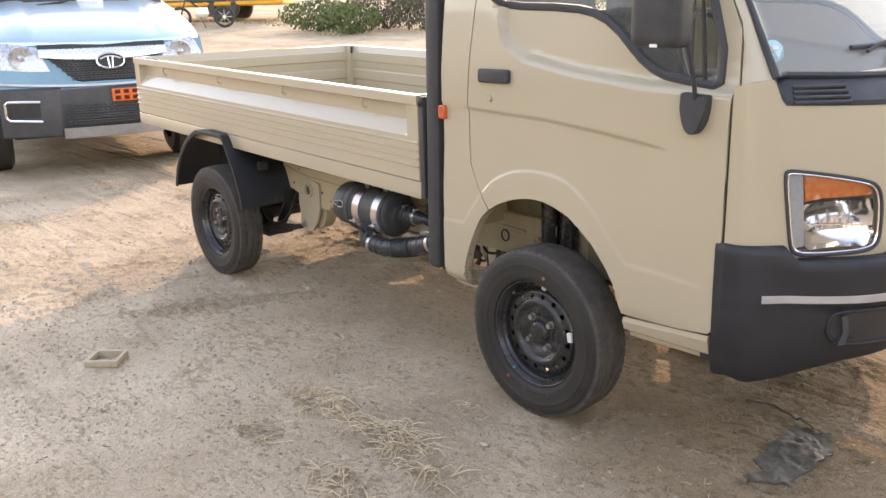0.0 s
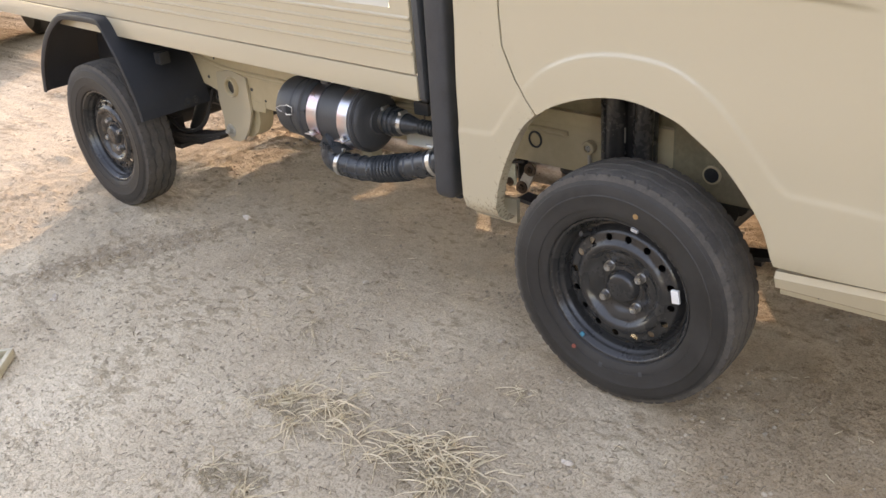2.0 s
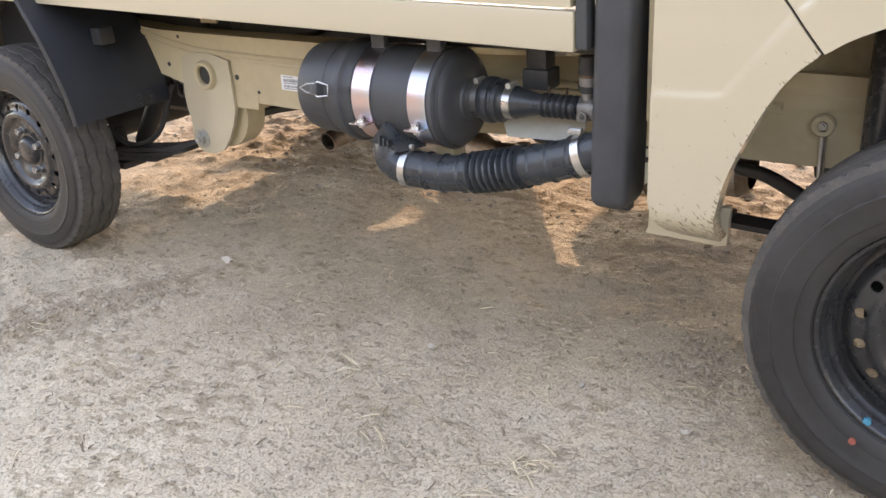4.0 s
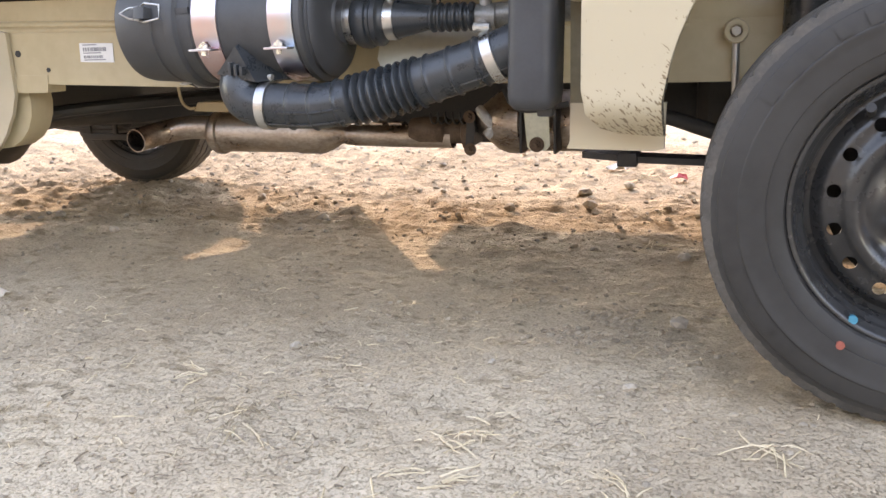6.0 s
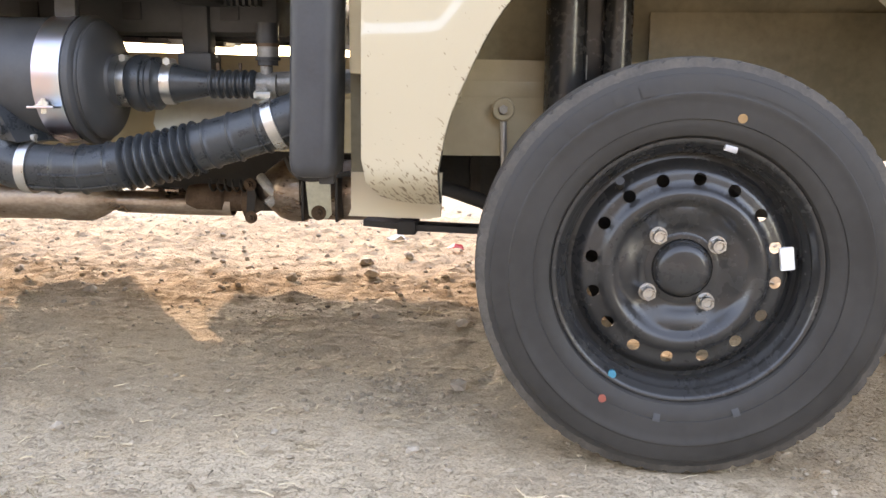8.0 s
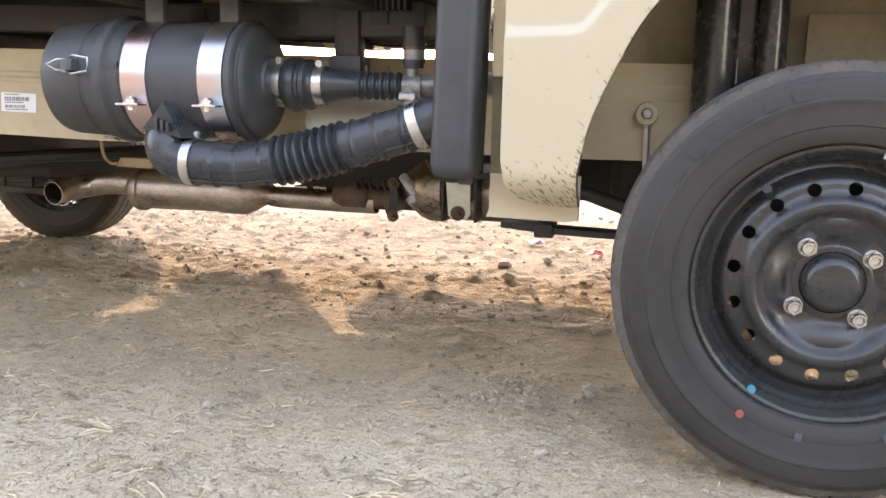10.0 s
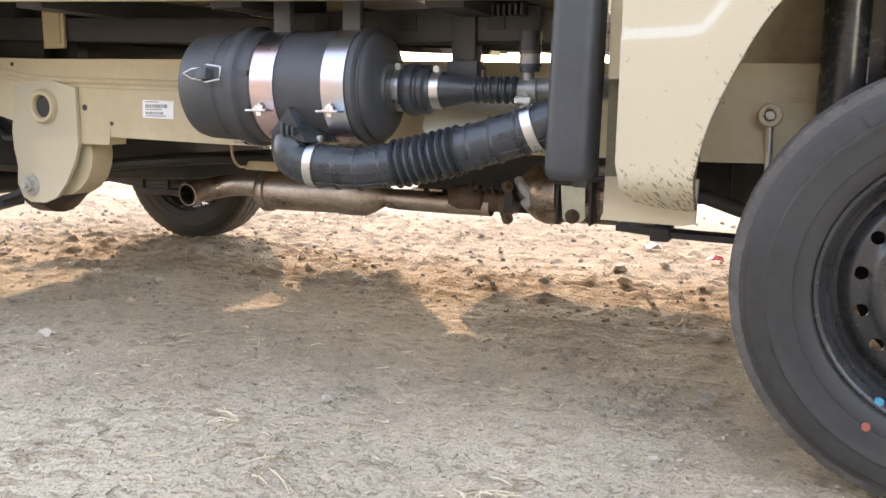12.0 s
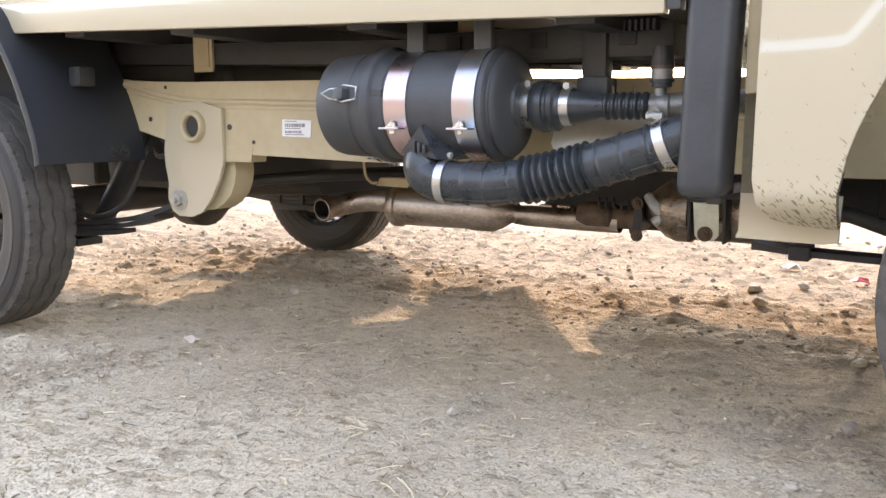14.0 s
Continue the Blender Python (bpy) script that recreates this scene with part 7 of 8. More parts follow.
tagged(new("dark_clods", pebble_field(2800, pick_far, 8, "clod", 0.7, 0.2)), "dark clods of earth on the lit dirt", "gravel", kind="stuff")
tagged(new("dark_crumbs", pebble_field(3600, pick_clumps(64, 9), 9, "clod", 0.50, 0.12)), "clumps of darker crumbled soil on the yard", "gravel", kind="stuff")

rnd = random.Random(21)
for x, y, r in ((-0.865, -0.640, 0.013), (-0.629, 0.600, 0.026), (-0.585, 0.44, 0.024), (-1.62, -1.215, 0.014), (-0.345, -0.668, 0.012), (-0.30, -0.40, 0.018), (-0.55, -0.62, 0.009), (-0.78, 0.36, 0.022), (-1.23, 0.18, 0.025),
                (-0.32, 0.02, 0.020), (-1.36, -0.96, 0.013), (-0.52, 0.72, 0.020), (-0.30, 0.62, 0.017), (-0.95, 0.55, 0.016), (-1.55, 0.42, 0.018), (-2.0, 0.1, 0.020), (-1.72, -0.02, 0.020)):
    bm = bmesh.new()
    pebble(bm, (x, y, height(x, y) + r * 0.35), r, rnd)
    single("stone", bm, M["stone"], "small rough brown stone lying on the dirt", "stone", "stones", smooth=False)


def strand(verts, faces, at, ang, length, bend, lift, rnd, w=0.0013, kinked=0.4):
    """One stalk: nearly straight, some with a sharp kink."""
    n = 6
    p = Vector((at[0], at[1], 0))
    a = ang
    kink = rnd.randint(1, 5) if rnd.random() < kinked else -1
    turn = rnd.choice((-1, 1)) * rnd.uniform(0.4, 1.3)
    pts = []
    for k in range(n + 1):
        z = max(0.0, lift * math.sin(math.pi * (0.15 + 0.85 * k / n)))
        pts.append((Vector((p.x, p.y, height(p.x, p.y) + 0.002 + z)), Vector((-math.sin(a), math.cos(a), 0))))
        p = p + Vector((math.cos(a), math.sin(a), 0)) * (length / n)
        a += bend / n + (turn if k == kink else 0.0)
    s = len(verts)
    for k, (q, side) in enumerate(pts):
        ww = w * (1.0 - 0.5 * k / n)
        verts += [q + side * ww, q - side * ww, q + Vector((0, 0, ww * 1.5))]
    for k in range(n):
        b = s + 3 * k
        for i, j in ((0, 1), (1, 2), (2, 0)):
            faces.append((b + i, b + j, b + 3 + j, b + 3 + i))


def straw_thing(name, label, spots, seed, mat="straw", w=0.0017, rise=0.030):
    rnd = random.Random(seed)
    verts, faces = [], []
    for cx, cy, spread, count, size in spots:
        heads = [(cx + rnd.gauss(0, spread), cy + rnd.gauss(0, spread * 0.6), rnd.uniform(0, 6.28)) for _ in range(max(2, count // 5))]
        for _ in range(count):
            hx, hy, lean = rnd.choice(heads)
            strand(verts, faces, (hx + rnd.gauss(0, 0.012), hy + rnd.gauss(0, 0.010)), lean + rnd.gauss(0, 0.8), size * rnd.uniform(0.3, 1.35), rnd.gauss(0, 0.25), rnd.random() ** 2 * rise, rnd, w * rnd.uniform(0.6, 1.2))
    me = bpy.data.meshes.new(name)
    me.from_pydata(verts, [], faces)
    me.materials.append(M[mat])
    return tagged(new(name, me), label, "dry grass", kind="stuff")


straw_thing("dry_grass_tuft", "flattened tuft of dry straw-coloured grass on dirt", [(-0.60, -1.165, 0.045, 62, 0.085), (-0.49, -1.12, 0.045, 52, 0.085), (-0.40, -1.15, 0.05, 22, 0.07)], 4)
straw_thing("dry_grass_tuft", "flattened tuft of dry straw-coloured grass on dirt", [(-0.22, -1.12, 0.05, 100, 0.085), (-0.09, -1.13, 0.05, 64, 0.08), (0.06, -1.17, 0.04, 30, 0.075), (-0.05, -1.36, 0.06, 54, 0.085), (-0.50, -1.38, 0.07, 24, 0.07)], 5)
straw_thing("matted_grass", "short matted brown grass pressed into the dirt", [(-0.58, -1.17, 0.05, 150, 0.022), (-0.47, -1.14, 0.05, 120, 0.022), (-0.20, -1.13, 0.06, 200, 0.022), (-0.05, -1.15, 0.06, 140, 0.022), (-0.50, -1.39, 0.07, 200, 0.022), (-0.05, -1.37, 0.07, 160, 0.022), (0.10, -1.20, 0.05, 80, 0.02), (-0.82, -0.89, 0.04, 40, 0.018)], 15, "matted", 0.0012, 0.008)
straw_thing("loose_straw", "single stalks of straw scattered over the dirt", [(-0.5, -0.85, 0.35, 20, 0.04), (-0.82, -0.90, 0.035, 8, 0.06), (-0.2, -0.78, 0.06, 12, 0.045), (-1.3, -0.9, 0.4, 16, 0.045), (-0.7, -0.1, 0.35, 16, 0.04), (-0.72, 0.02, 0.03, 14, 0.05), (-0.62, -0.98, 0.06, 9, 0.05), (-0.45, -1.0, 0.08, 10, 0.05), (-0.6, 0.9, 0.6, 120, 0.06), (-1.5, 1.3, 0.8, 120, 0.07), (-0.55, 1.6, 0.25, 120, 0.08),
                                                                                    (-1.1, 2.0, 0.2, 120, 0.09)], 6, "straw", 0.0012, 0.006)


def scattered(name, label, count, where, length, seed, mat, w):
    """Single short bits lying anywhere over a stretch of the yard, thicker in some places."""
    rnd = random.Random(seed)
    verts, faces = [], []
    x0, x1, y0, y1 = where
    while count:
        x, y = rnd.uniform(x0, x1), rnd.uniform(y0, y1)
        if noise.noise(Vector((x * 2.3, y * 2.9, seed))) < rnd.uniform(-0.35, 0.35):
            continue
        strand(verts, faces, (x, y), rnd.uniform(0, 6.28), length * rnd.uniform(0.35, 1.5), rnd.gauss(0, 0.2), rnd.random() ** 2 * 0.004, rnd, w * rnd.uniform(0.6, 1.3), 0.12)
        count -= 1
    me = bpy.data.meshes.new(name)
    me.from_pydata(verts, [], faces)
    me.materials.append(M[mat])
    return tagged(new(name, me), label, "dry grass", kind="stuff")


scattered("chaff", "short pale bits of straw trodden into the yard", 900, (-4.2, 1.4, -2.3, -0.2), 0.020, 51, "straw", 0.0011)
scattered("twig_bits", "short brown bits of twig and bark on the yard", 900, (-4.2, 1.4, -2.3, -0.75), 0.015, 52, "twig_bit", 0.0014)


def flake(name, x, y, size, turn, material, label, category, seed, curl=0.006):
    rnd = random.Random(seed)
    bm = bmesh.new()
    n = 10
    top = []
    for k in range(n):
        t = 2 * math.pi * k / n
        r = size * rnd.uniform(0.65, 1.1)
        px, py = x + r * math.cos(t + turn), y + 0.55 * r * math.sin(t + turn)
        top.append((px, py, height(px, py) + 0.003 + curl * rnd.random()))
    c = bm.verts.new((x, y, height(x, y) + 0.006 + curl))
    ring = [bm.verts.new(p) for p in top]
    low = [bm.verts.new((p[0], p[1], p[2] - 0.0015)) for p in top]
    for k in range(n):
        j = (k + 1) % n
        bm.faces.new((c, ring[k], ring[j]))
        bm.faces.new((ring[k], low[k], low[j], ring[j]))
    bm.faces.new(low[::-1])
    return single(name, bm, material, label, category)


flake("dry_leaf", -1.60, -1.230, 0.022, 0.4, M["leaf_dry"], "pale dry curled leaf lying on the dirt", "leaf", 31)
flake("dry_leaf", -1.553, -0.545, 0.020, 1.0, M["leaf_dry"], "pale dry curled leaf lying on the dirt", "leaf", 32, 0.012)
flake("dry_leaf", 0.045, -0.955, 0.016, 0.1, M["leaf_dry"], "pale dry curled leaf lying on the dirt", "leaf", 33)
flake("dry_leaf", -0.165, -1.295, 0.020, 0.8, M["leaf_dry"], "pale dry curled leaf lying on the dirt", "leaf", 34)
flake("dry_leaf", -3.20, -1.06, 0.045, 0.3, M["leaf_dry"], "brown dry leaf lying on the dirt", "leaf", 35)
flake("red_scrap", -0.393, 0.850, 0.030, 0.2, M["red_scrap"], "crumpled red plastic scrap on the dirt", "litter", 36, 0.02)
flake("white_scrap", -0.60, 1.02, 0.035, 0.2, M["white"], "crumpled white plastic scrap on the dirt", "litter", 37, 0.02)

# hollow tan frame lying on the dirt
bm = bmesh.new()
tx, ty = -1.366, -1.529
for lo, hi in (((-0.060, -0.056), (0.060, -0.044)), ((-0.060, 0.044), (0.060, 0.056)), ((-0.060, -0.044), (-0.048, 0.044)), ((0.048, -0.044), (0.060, 0.044))):
    box(bm, (lo[0], lo[1], 0.0), (hi[0], hi[1], 0.024), 0.002, Matrix.Translation((tx, ty, height(tx, ty) - 0.001)) @ pose(0, 0, 0, 0, 0, 47))
single("hollow_frame", bm, M["tray"], "small hollow tan rectangular frame on the dirt", "frame")

# dark plastic rag, torn at its foot, and a twig lying across it
def rag(u, v, d):
    w = Vector((u, v, 1.0))
    fold = abs(noise.noise(w * 17)) + 0.5 * abs(noise.noise(w * 41))
    return Vector((u, v, height(u, v) + 0.004 + 0.014 * fold - d))


bm = bmesh.new()
TORN = [(0.597, -0.295), (0.590, -0.205), (0.649, -0.200), (0.692, -0.192), (0.746, -0.291), (0.749, -0.433), (0.735, -0.502), (0.756, -0.536), (0.726, -0.527), (0.700, -0.550), (0.667, -0.590), (0.634, -0.553), (0.662, -0.514), (0.618, -0.472)]
TORN = [(u + 0.010 * noise.noise(Vector((u * 30, v * 30, 2))), v + 0.012 * noise.noise(Vector((u * 30, v * 30, 8)))) for u, v in dense(TORN, 0.014)]
pressed(bm, TORN, [], 0.009, rag, 0.006)
single("plastic_rag", bm, M["black_cloth"], "crumpled dark plastic sheet lying on the dirt", "rag")
bm = bmesh.new()
tube(bm, [Vector((p.x, p.y, height(p.x, p.y) + 0.008 + (0.012 if p.x > 0.58 else 0.0))) for p in spline([(0.412, -0.169, 0), (0.481, -0.150, 0), (0.578, -0.173, 0), (0.648, -0.209, 0), (0.665, -0.245, 0)], 5)], lambda s: 0.0042 - 0.002 * s, 6)
single("twig", bm, M["bark"], "thin bent dark twig on the dirt", "twig")

# ---------------------------------------------------------------- parked blue pickup behind
suv = thing("parked_pickup", "parked blue pickup with chrome grille bar and black bumper", "car", at=(0, 0, 0))
SM = Matrix.Translation((-6.10, 0.17, 0.0)) @ pose(0, 0, 0, 0, 0, -11)


def suv_part(name, bm, mat, parent=None, label="", sharp=32):
    bmesh.ops.transform(bm, matrix=SM, verts=bm.verts)
    return part(name, bm, mat, parent or suv, label, sharp=sharp)


def nose_suv(u, z, out=0.0):
    lean = ramped(z, [(0.30, -0.06), (0.45, 0.0), (0.70, 0.0), (0.95, -0.05), (1.04, -0.09), (1.08, -0.12)])
    return Vector((0.86 - 0.20 * abs(u) ** 2.4 + lean + out, 0.90 * u, z))


def suv_sheet(name, us, low, high, out, mat, parent=None, label="", n=6, roll=0.010):
    """A panel on the nose between two edge curves, its edges rolled back."""
    bm = bmesh.new()

    def at(u, t):
        z = low(u) + (high(u) - low(u)) * t
        return nose_suv(u, z, out - (roll if t in (0.0, 1.0) else 0.0))
    grid(bm, us, [0.0, 0.04] + steps(0.12, 0.88, n) + [0.96, 1.0], at)
    return suv_part(name, bm, mat, parent, label)


SW = 0.89
bm = bmesh.new()
grid(bm, steps(-SW, SW, 30), [0.70, 0.74, 0.80, 0.86, 0.92, 0.97, 1.00, 1.03], nose_suv)
suv_part("front_end", bm, M["suv_blue"], label="blue front end")
bm = bmesh.new()


def hood(u, t):
    a = nose_suv(u, 1.036 + 0.03 * u * u)
    crown = 0.045 * (1 - u * u) * min(1.0, t * 5)
    crease = 0.016 * eased((abs(u) - 0.50) / 0.05) * eased((0.80 - abs(u)) / 0.12) * min(1.0, t * 5)
    return Vector((a.x - 1.05 * t + 0.012 * (1 - abs(u)), a.y * (1 - 0.05 * t), a.z - (0.02 if t == 0.0 else 0.0) + 0.29 * t ** 0.72 + crown + crease))


grid(bm, steps(-0.88, 0.88, 60), [0, 0.004, 0.02, 0.05, 0.1, 0.17, 0.25, 0.35, 0.5, 0.7, 0.85, 1.0], hood)
suv_part("bonnet", bm, M["suv_sky_sheen"], label="glossy blue bonnet, paled for the sky it mirrors")
bm = bmesh.new()
for s in (-1, 1):
    grid(bm, steps(0.705, -3.6, 60), [0.34, 0.55, 0.80, 1.00, 1.06, 1.10], lambda x, z: Vector((min(x, nose_suv(SW, min(z, 1.08)).x), s * (0.80 + 0.02 * math.sin((z - 0.3) * 4) - (0.08 if z > 1.07 else 0)), max(z, 0.36 + 0.42 * math.sqrt(max(0, 1 - (x / 0.43) ** 2)) if abs(x) < 0.43 else 0.0))))
suv_part("body_side", bm, M["suv_blue"], label="blue body side")
bm = bmesh.new()
box(bm, (-2.2, -0.76, 1.15), (-0.75, 0.76, 1.78), 0.12, None, 3)
suv_part("cabin", bm, M["suv_blue"], label="blue cabin")
bm = bmesh.new()
grid(bm, steps(-1, 1, 12), steps(0, 1, 6), lambda u, t: Vector((-0.20 - 0.10 * u * u - 0.55 * t, u * (0.74 - 0.10 * t), 1.31 + 0.44 * t)))
suv_screen = suv_part("windscreen", bm, M["chassis_black"], label="dark windscreen")
bm = bmesh.new()
box(bm, (-0.225, -0.02, 1.345), (-0.215, 0.20, 1.42), 0.002)
suv_part("paper", bm, M["white"], suv_screen, "pale paper behind the windscreen")
bm = bmesh.new()
tube(bm, [Vector((-0.15, -0.35, 1.335)), Vector((-0.17, -0.15, 1.36)), Vector((-0.19, 0.0, 1.40))], 0.010, 6)
suv_part("wiper", bm, M["chassis_black"], suv_screen)
# bumper: two ends and a recessed middle with a mesh intake
bm = bmesh.new()
for s in (-1, 1):
    grid(bm, [s * u for u in steps(0.40, SW, 12)], [0.335, 0.345, 0.42, 0.50, 0.60, 0.70, 0.712, 0.715], lambda u, z: nose_suv(u, z, (0.05 if 0.34 < z < 0.705 else 0.02) - (0.03 if abs(u) < 0.405 else 0)))
grid(bm, steps(-0.41, 0.41, 14), [0.38, 0.42, 0.50, 0.60, 0.66, 0.70], lambda u, z: nose_suv(u, z, 0.03 if z > 0.595 else 0.012))
bp = suv_part("bumper", bm, M["car_bumper"], label="dark grey bumper")
suv_sheet("bumper_trim", steps(-SW, SW, 30), lambda u: 0.712 + 0.045 * abs(u) ** 2, lambda u: 0.730 + 0.045 * abs(u) ** 2, 0.055, M["silver_tape"], bp, "pale trim line", 2)
for k in range(4):
    bm = bmesh.new()
    for half in (-1, 1):
        tube(bm, [nose_suv(u, 0.438 + 0.042 * k + half * 0.011 * (1 if math.sin(u * 75) > 0 else -1), 0.036) for u in steps(-0.38, 0.38, 60)], 0.006, 5)
    suv_part("bumper_mesh", bm, M["car_bumper"], bp)
suv_sheet("skid_plate", steps(-0.42, 0.42, 14), lambda u: 0.312, lambda u: 0.398, 0.062, M["silver_tape"], bp, "grey skid plate", 3)
# grille with chrome bar
suv_sheet("intake_shadow", steps(-0.53, 0.53, 20), lambda u: 0.99, lambda u: 1.034, 0.004, M["chassis_black"], None, "dark slot under the bonnet", 2)
gr = suv_sheet("grille", steps(-0.478, 0.478, 30), lambda u: 0.745 + 0.18 * eased((abs(u) - 0.22) / 0.27), lambda u: 0.93, 0.010, M["chassis_black"], None, "black mesh grille", 6)
for k in range(5):
    bm = bmesh.new()
    reach = 0.30 + 0.036 * k
    for half in (-1, 1):
        tube(bm, [nose_suv(u, 0.775 + 0.034 * k + half * 0.009 * (1 if math.sin(u * 90 + 3.14 * (k % 2)) > 0 else -1), 0.018) for u in steps(-reach, reach, 70)], 0.0045, 5)
    suv_part("grille_bar", bm, M["car_bumper"], gr)
suv_sheet("chrome_bar", steps(-0.53, 0.53, 24), lambda u: 0.908 + 0.11 * u * u, lambda u: 1.000, 0.034, M["suv_chrome"], gr, "wide chrome bar", 4, 0.03)
bm = bmesh.new()
pts = [nose_suv(0.03 + 0.115 * math.cos(t), 0.897 + 0.058 * math.sin(t), 0.046) for t in steps(0, 2 * math.pi, 32)]
tube(bm, pts + pts[1:2], 0.008, 8, False)
for du in (-0.012, 0.012):
    tube(bm, [nose_suv(0.03 + du, 0.845, 0.046), nose_suv(0.03 + 1.6 * du, 0.925, 0.046)], 0.007, 8)
tube(bm, [nose_suv(0.03 + 0.085 * k, 0.932 - 0.02 * k * k, 0.046) for k in (-1, -0.5, 0, 0.5, 1)], 0.008, 8)
suv_part("badge", bm, M["chrome"], gr, "oval chrome badge")
bm = bmesh.new()
grid(bm, steps(0, 2 * math.pi, 28), [0.02, 0.5, 1.0], lambda t, r: nose_suv(0.03 + 0.112 * r * math.cos(t), 0.897 + 0.056 * r * math.sin(t), 0.040))
suv_part("badge_plate", bm, M["chassis_black"], gr, "dark badge ground")
for s in (-1, 1):
    bm = bmesh.new()
    poly = [(0.535, 1.012), (0.66, 1.036), (0.79, 1.052), (0.84, 1.01), (0.875, 0.925), (0.83, 0.855), (0.62, 0.838), (0.46, 0.832), (0.49, 0.90)]
    pressed(bm, poly, [], 0.03, lambda u, v, d: nose_suv(s * u, v, 0.006 - d), 0.02)
    hl = suv_part("headlamp", bm, M["lamp_silver"], None, "clear headlamp with silver bowl")
    bm = bmesh.new()
    c = nose_suv(s * 0.665, 0.938, 0.0)
    lathe(bm, [(0.010, 0.0), (0.011, 0.03), (0.016, 0.06), (0.022, 0.080), (0.022, 0.086), (0.004, 0.09)], Matrix.Translation(c), 28)
    suv_part("lamp_bowl", bm, M["lamp_silver"], hl)
    bm = bmesh.new()
    lathe(bm, [(0.026, 0.0), (0.025, 0.014), (0.020, 0.024), (0.008, 0.027)], Matrix.Translation(c), 18)
    suv_part("bulb", bm, M["lamp_silver"], hl)
    bm = bmesh.new()
    loop = [nose_suv(s * u, z, 0.058) for u, z in ((0.575, 0.612), (0.70, 0.618), (0.82, 0.620), (0.845, 0.60), (0.842, 0.50), (0.82, 0.480), (0.70, 0.472), (0.575, 0.464))]
    tube(bm, loop, 0.013, 8)
    suv_part("fog_surround", bm, M["chrome"], bp, "chrome fog lamp surround")
    # a flush black sheet paints the shade inside the fog lamp surround
    bm = bmesh.new()
    grid(bm, [s * u for u in steps(0.585, 0.825, 6)], [0.495, 0.54, 0.60], lambda u, z: nose_suv(u, z, 0.054))
    suv_part("fog_shade_sheet", bm, M["chassis_black"], bp, "flat black sheet for the shaded fog lamp recess")
    for wx in (0.0, -2.9):
        bm = bmesh.new()
        lathe(bm, [(-0.11, 0.20), (-0.11, 0.30), (-0.08, 0.345), (0.08, 0.345), (0.11, 0.30), (0.11, 0.20), (0.04, 0.19), (0.04, 0.0)], Matrix.Translation((wx, 0.70 if s > 0 else -0.83, 0.345)) @ pose(0, 0, 0, 0, 0, s * 90), 36)
        suv_part("wheel", bm, M["rubber"], None, "black tyre")
bm = bmesh.new()
box(bm, (-3.4, -0.72, 0.30), (0.55, 0.72, 0.42), 0.02)
suv_part("underbody", bm, M["chassis_black"], None, "dark underbody")
bm = bmesh.new()
box(bm, (0.905, 0.0, 0.585), (0.917, 0.42, 0.684), 0.004)
pl8 = suv_part("number_plate", bm, M["orange_plate"], None, "orange number plate")
for z, n0 in ((0.658, 5), (0.611, 6)):
    for k in range(n0):
        bm = bmesh.new()
        y = 0.022 + 0.066 * k
        box(bm, (0.9165, y, z - 0.015), (0.9185, y + 0.040, z + 0.015))
        suv_part("plate_bar", bm, M["plate_ink"], pl8)

# ---------------------------------------------------------------- far side of the yard
AHEAD, RIGHT, START = Vector((-0.753, 0.658, 0)), Vector((0.658, 0.753, 0)), Vector((1.63, -2.48, 0))


def out_at(d, across):
    p = START + AHEAD * d + RIGHT * across
    return Vector((p.x, p.y, lie(p.x, p.y)))


bus = thing("yellow_bus", "parked yellow bus with dark wheels beyond the yard", "bus")
bo = out_at(29.5, -5.25)
BM = Matrix.Translation(bo) @ pose(0, 0, 0, 0, 0, math.degrees(math.atan2(RIGHT.y, RIGHT.x)))


def bus_part(name, bm, mat, label="", parent=None):
    bmesh.ops.transform(bm, matrix=BM, verts=bm.verts)
    return part(name, bm, mat, parent or bus, label)


bm = bmesh.new()
box(bm, (-8.0, -1.1, 0.48), (0.0, 1.2, 2.9), 0.10, None, 3)
bus_body = bus_part("body", bm, M["bus_yellow"], "yellow bus body")
bm = bmesh.new()
box(bm, (-8.02, -1.12, 0.62), (0.02, 1.22, 0.68), 0.01)
bus_part("rub_rail", bm, M["dark_grey"], "dark rub rail", bus_body)
for x in (-1.95, -6.2):
    for y in (-0.95, 1.05):
        bm = bmesh.new()
        lathe(bm, [(-0.15, 0.28), (-0.15, 0.44), (-0.10, 0.50), (0.12, 0.50), (0.15, 0.44), (0.15, 0.0)], Matrix.Translation((x, y, 0.48)) @ pose(0, 0, 0, 0, 0, 90), 32)
        wb = bus_part("wheel", bm, M["rubber"], "black tyre")
        bm = bmesh.new()
        lathe(bm, [(-0.12, 0.0), (-0.12, 0.08), (-0.09, 0.12), (-0.06, 0.24), (-0.10, 0.28)], Matrix.Translation((x, y, 0.48)) @ pose(0, 0, 0, 0, 0, 90), 28)
        bus_part("hub", bm, M["dark_grey"], "", wb)
for k in range(6):
    bm = bmesh.new()
    box(bm, (-7.6 + 1.25 * k, -1.115, 1.5), (-6.6 + 1.25 * k, -1.09, 2.4), 0.01)
    bus_part("window", bm, M["chassis_black"], "dark window", bus_body)
for x in (-0.6, -3.4):
    bm = bmesh.new()
    box(bm, (x - 0.25, -1.12, 0.72), (x + 0.25, -1.10, 1.02), 0.01)
    bus_part("panel", bm, M["white"], "pale side panel", bus_body)

moto = thing("motorcycle", "dark motorcycle parked on its stand before the bus", "motorcycle")
mo = out_at(26.0, -7.85)
MM = Matrix.Translation(mo) @ pose(0, 0, 0, 0, 0, math.degrees(math.atan2(RIGHT.y, RIGHT.x)) + 15)


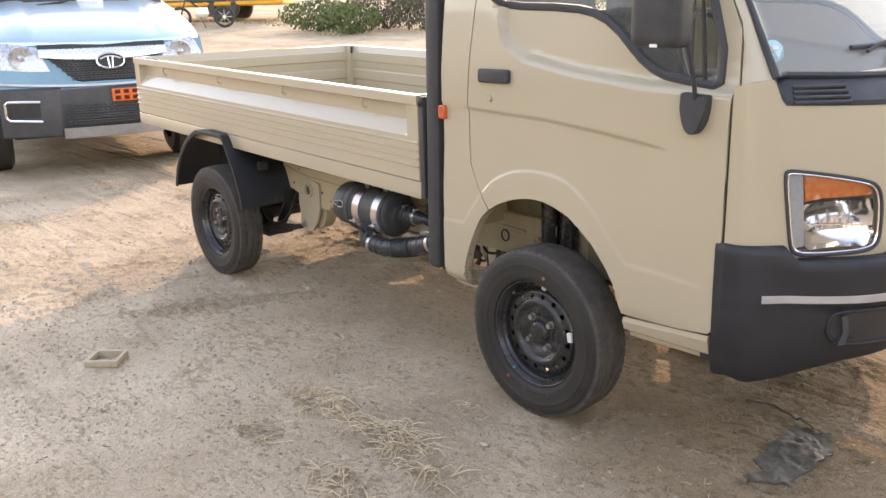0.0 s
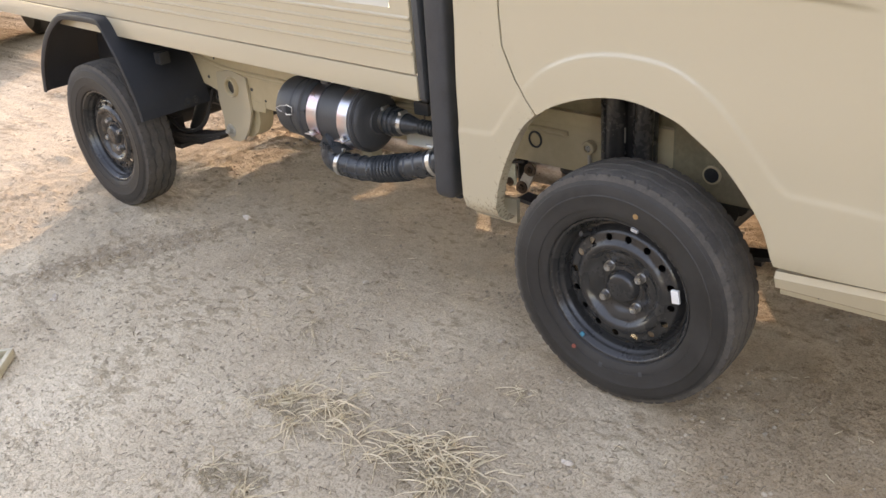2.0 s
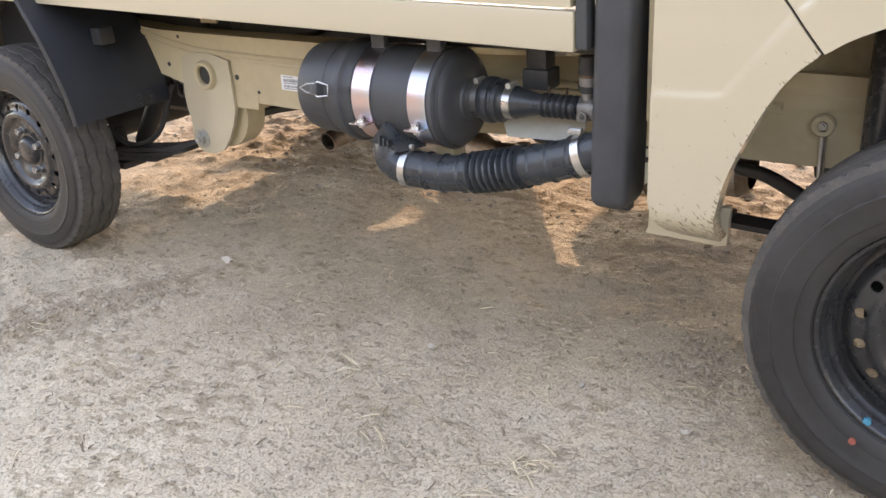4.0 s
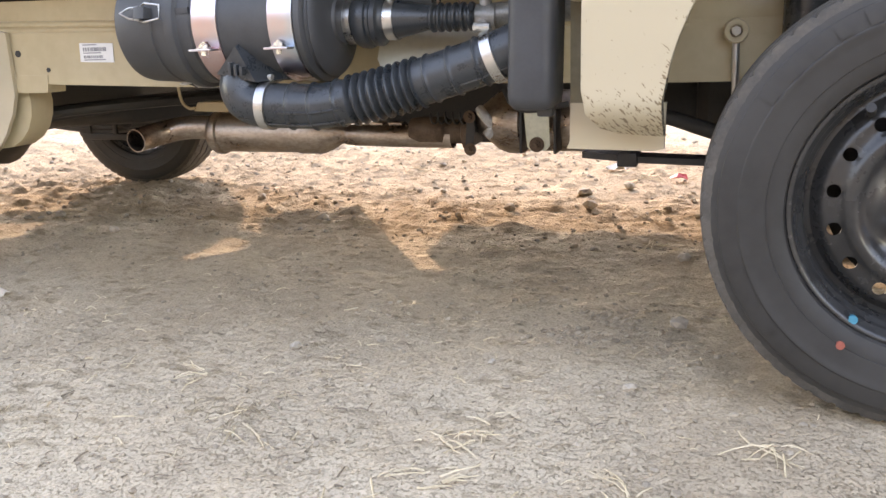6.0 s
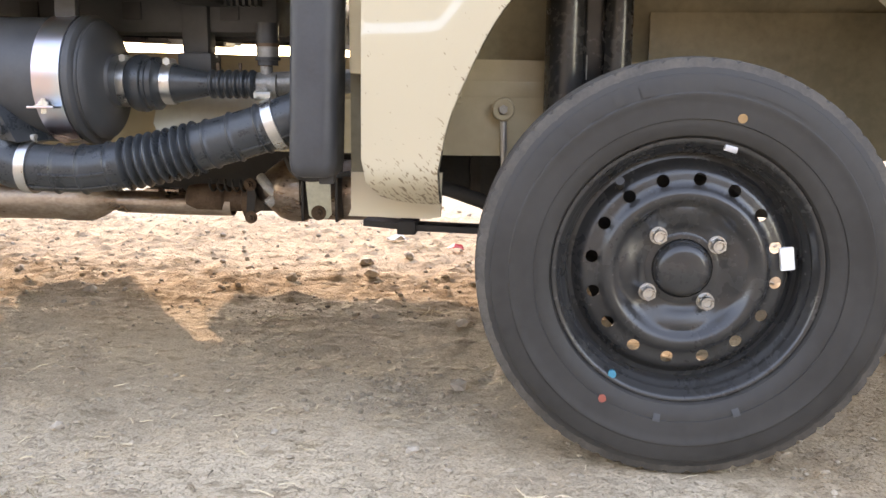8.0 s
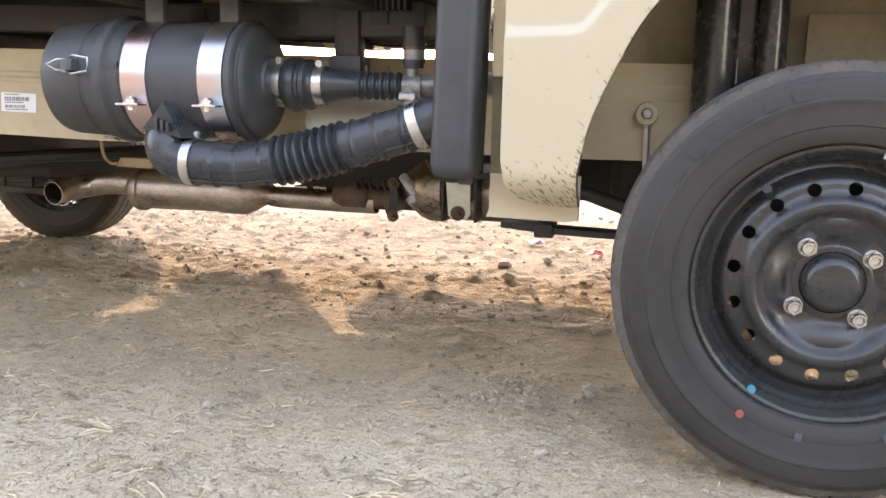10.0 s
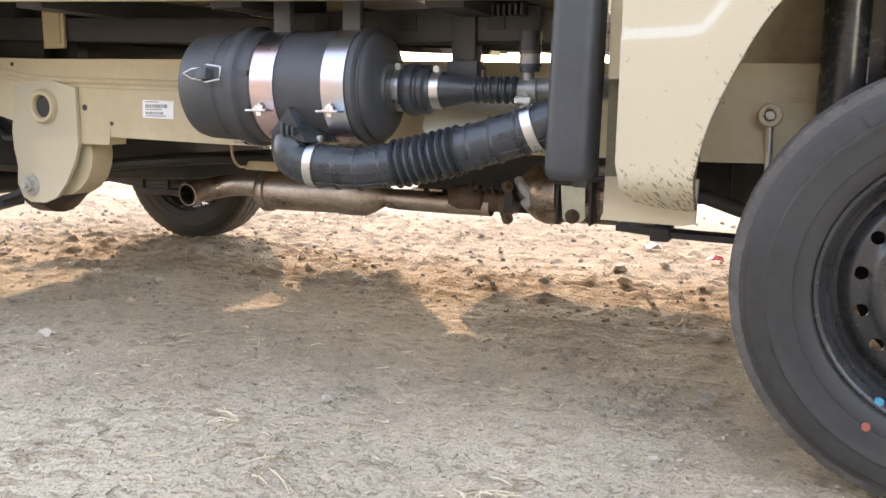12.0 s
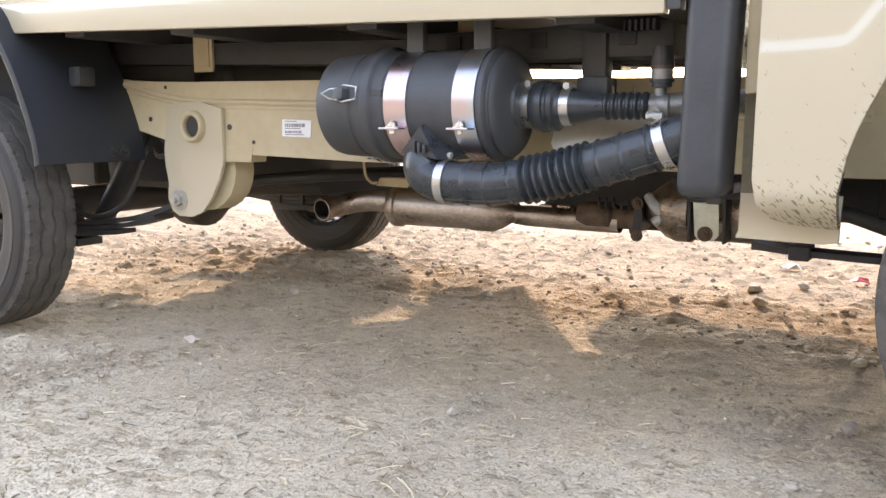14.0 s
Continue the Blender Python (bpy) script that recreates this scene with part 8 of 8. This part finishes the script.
def moto_part(name, bm, mat, parent=None):
    bmesh.ops.transform(bm, matrix=MM, verts=bm.verts)
    return part(name, bm, mat, parent or moto)


for x in (0.0, 1.25):
    bm = bmesh.new()
    pts = [Vector((x + 0.27 * math.cos(t), 0, 0.31 + 0.27 * math.sin(t))) for t in steps(0, 2 * math.pi, 28)]
    tube(bm, pts + pts[1:2], 0.042, 10, False)
    w = moto_part("wheel", bm, M["rubber"])
    bm = bmesh.new()
    for k in range(8):
        a = math.pi * k / 4
        rod(bm, (x, 0, 0.31), (x + 0.25 * math.cos(a), 0, 0.31 + 0.25 * math.sin(a)), 0.006, 6)
    rod(bm, (x, -0.05, 0.31), (x, 0.05, 0.31), 0.05, 14)
    moto_part("spoke", bm, M["steel"], w)
bm = bmesh.new()
for a, b, r in (((0.0, 0, 0.31), (0.22, 0, 0.95), 0.025), ((0.2, 0, 0.85), (0.75, 0, 0.40), 0.025), ((0.2, 0, 0.85), (1.0, 0, 0.72), 0.025), ((0.6, 0, 0.35), (1.25, 0, 0.31), 0.025), ((0.7, 0.12, 0.35), (1.5, 0.12, 0.40), 0.04), ((0.55, -0.1, 0.35), (0.7, -0.28, 0.0), 0.012)):
    rod(bm, a, b, r, 10)
moto_part("frame", bm, M["dark_grey"])
bm = bmesh.new()
box(bm, (0.45, -0.14, 0.28), (0.80, 0.14, 0.60), 0.05, None, 2)
moto_part("engine", bm, M["steel"])
bm = bmesh.new()
box(bm, (0.30, -0.12, 0.72), (0.70, 0.12, 0.92), 0.07, None, 3)
box(bm, (0.68, -0.11, 0.74), (1.35, 0.11, 0.84), 0.04, None, 3)
moto_part("tank_and_seat", bm, M["chassis_black"])


def leafy(name, spots, mat, label, seed, leaf=0.05):
    """A bush: thin stems and a ragged crown of small leaves."""
    rnd = random.Random(seed)
    root = thing(name, label, "bush", "bushes")
    bm = bmesh.new()
    verts, faces = [], []
    for c, rx, rz, count in spots:
        for k in range(7):
            tip = c + Vector((rnd.uniform(-rx, rx) * 0.8, rnd.uniform(-rx, rx) * 0.8, rz * rnd.uniform(0.8, 1.6)))
            tube(bm, [c, c.lerp(tip, 0.5) + Vector((rnd.uniform(-0.1, 0.1), rnd.uniform(-0.1, 0.1), 0)), tip], lambda s: 0.02 * (1 - 0.7 * s), 5)
        for _ in range(count):
            while True:
                q = Vector((rnd.uniform(-1, 1), rnd.uniform(-1, 1), rnd.uniform(-1, 1)))
                if q.length < 1 and rnd.random() < 0.35 + q.length and noise.noise(q * 2.6 + c) > -0.22:
                    break
            p = c + Vector((q.x * rx, q.y * rx, rz + q.z * rz))
            turn = Euler((rnd.uniform(0, 6), rnd.uniform(0, 6), rnd.uniform(0, 6))).to_matrix()
            s = len(verts)
            z = leaf * rnd.uniform(0.6, 1.5)
            verts += [p + turn @ Vector(v) * z for v in ((-1, 0, 0), (0, -0.45, 0.1), (1, 0, 0), (0, 0.45, 0.1))]
            faces.append((s, s + 1, s + 2, s + 3))
    part("stems", bm, M["bark"], root)
    me = bpy.data.meshes.new("crown")
    me.from_pydata(verts, [], faces)
    me.materials.append(mat)
    crown = new("crown", me)
    crown.parent = root


leafy("bush", [(out_at(24.5, -3.6), 1.1, 0.45, 1800), (out_at(23.5, -2.6), 0.9, 0.40, 1600)], M["leaf_green"], "low green bush at the edge of the yard", 41)
leafy("bush", [(out_at(25, -1.7), 1.2, 0.7, 2200), (out_at(24, -0.6), 1.1, 0.6, 1800)], M["leaf_dark"], "brownish dark hedge beyond the yard", 42)
leafy("bush", [(out_at(26, 1.8), 1.6, 1.0, 2400), (out_at(27, 5.0), 1.8, 1.2, 2400)], M["leaf_green"], "green bush beyond the yard", 43)


def far_grass():
    rnd = random.Random(44)
    verts, faces = [], []
    for _ in range(6000):
        d = rnd.uniform(20, 29)
        c = out_at(d, rnd.uniform(-0.30, 0.30) * d)
        if noise.noise(Vector((c.x * 0.35, c.y * 0.35, 2))) + (d - 24.5) * 0.10 < 0.08:
            continue
        h = rnd.uniform(0.03, 0.10)
        a = rnd.uniform(0, 6.28)
        w = Vector((math.cos(a), math.sin(a), 0)) * 0.02
        tip = c + Vector((rnd.uniform(-0.1, 0.1), rnd.uniform(-0.1, 0.1), h))
        s = len(verts)
        verts += [c - w, c + w, tip]
        faces.append((s, s + 1, s + 2))
    me = bpy.data.meshes.new("grass")
    me.from_pydata(verts, [], faces)
    me.materials.append(M["grass"])
    return tagged(new("grass", me), "patchy green and dry grass at the yard's edge", "grass", kind="stuff")


far_grass()
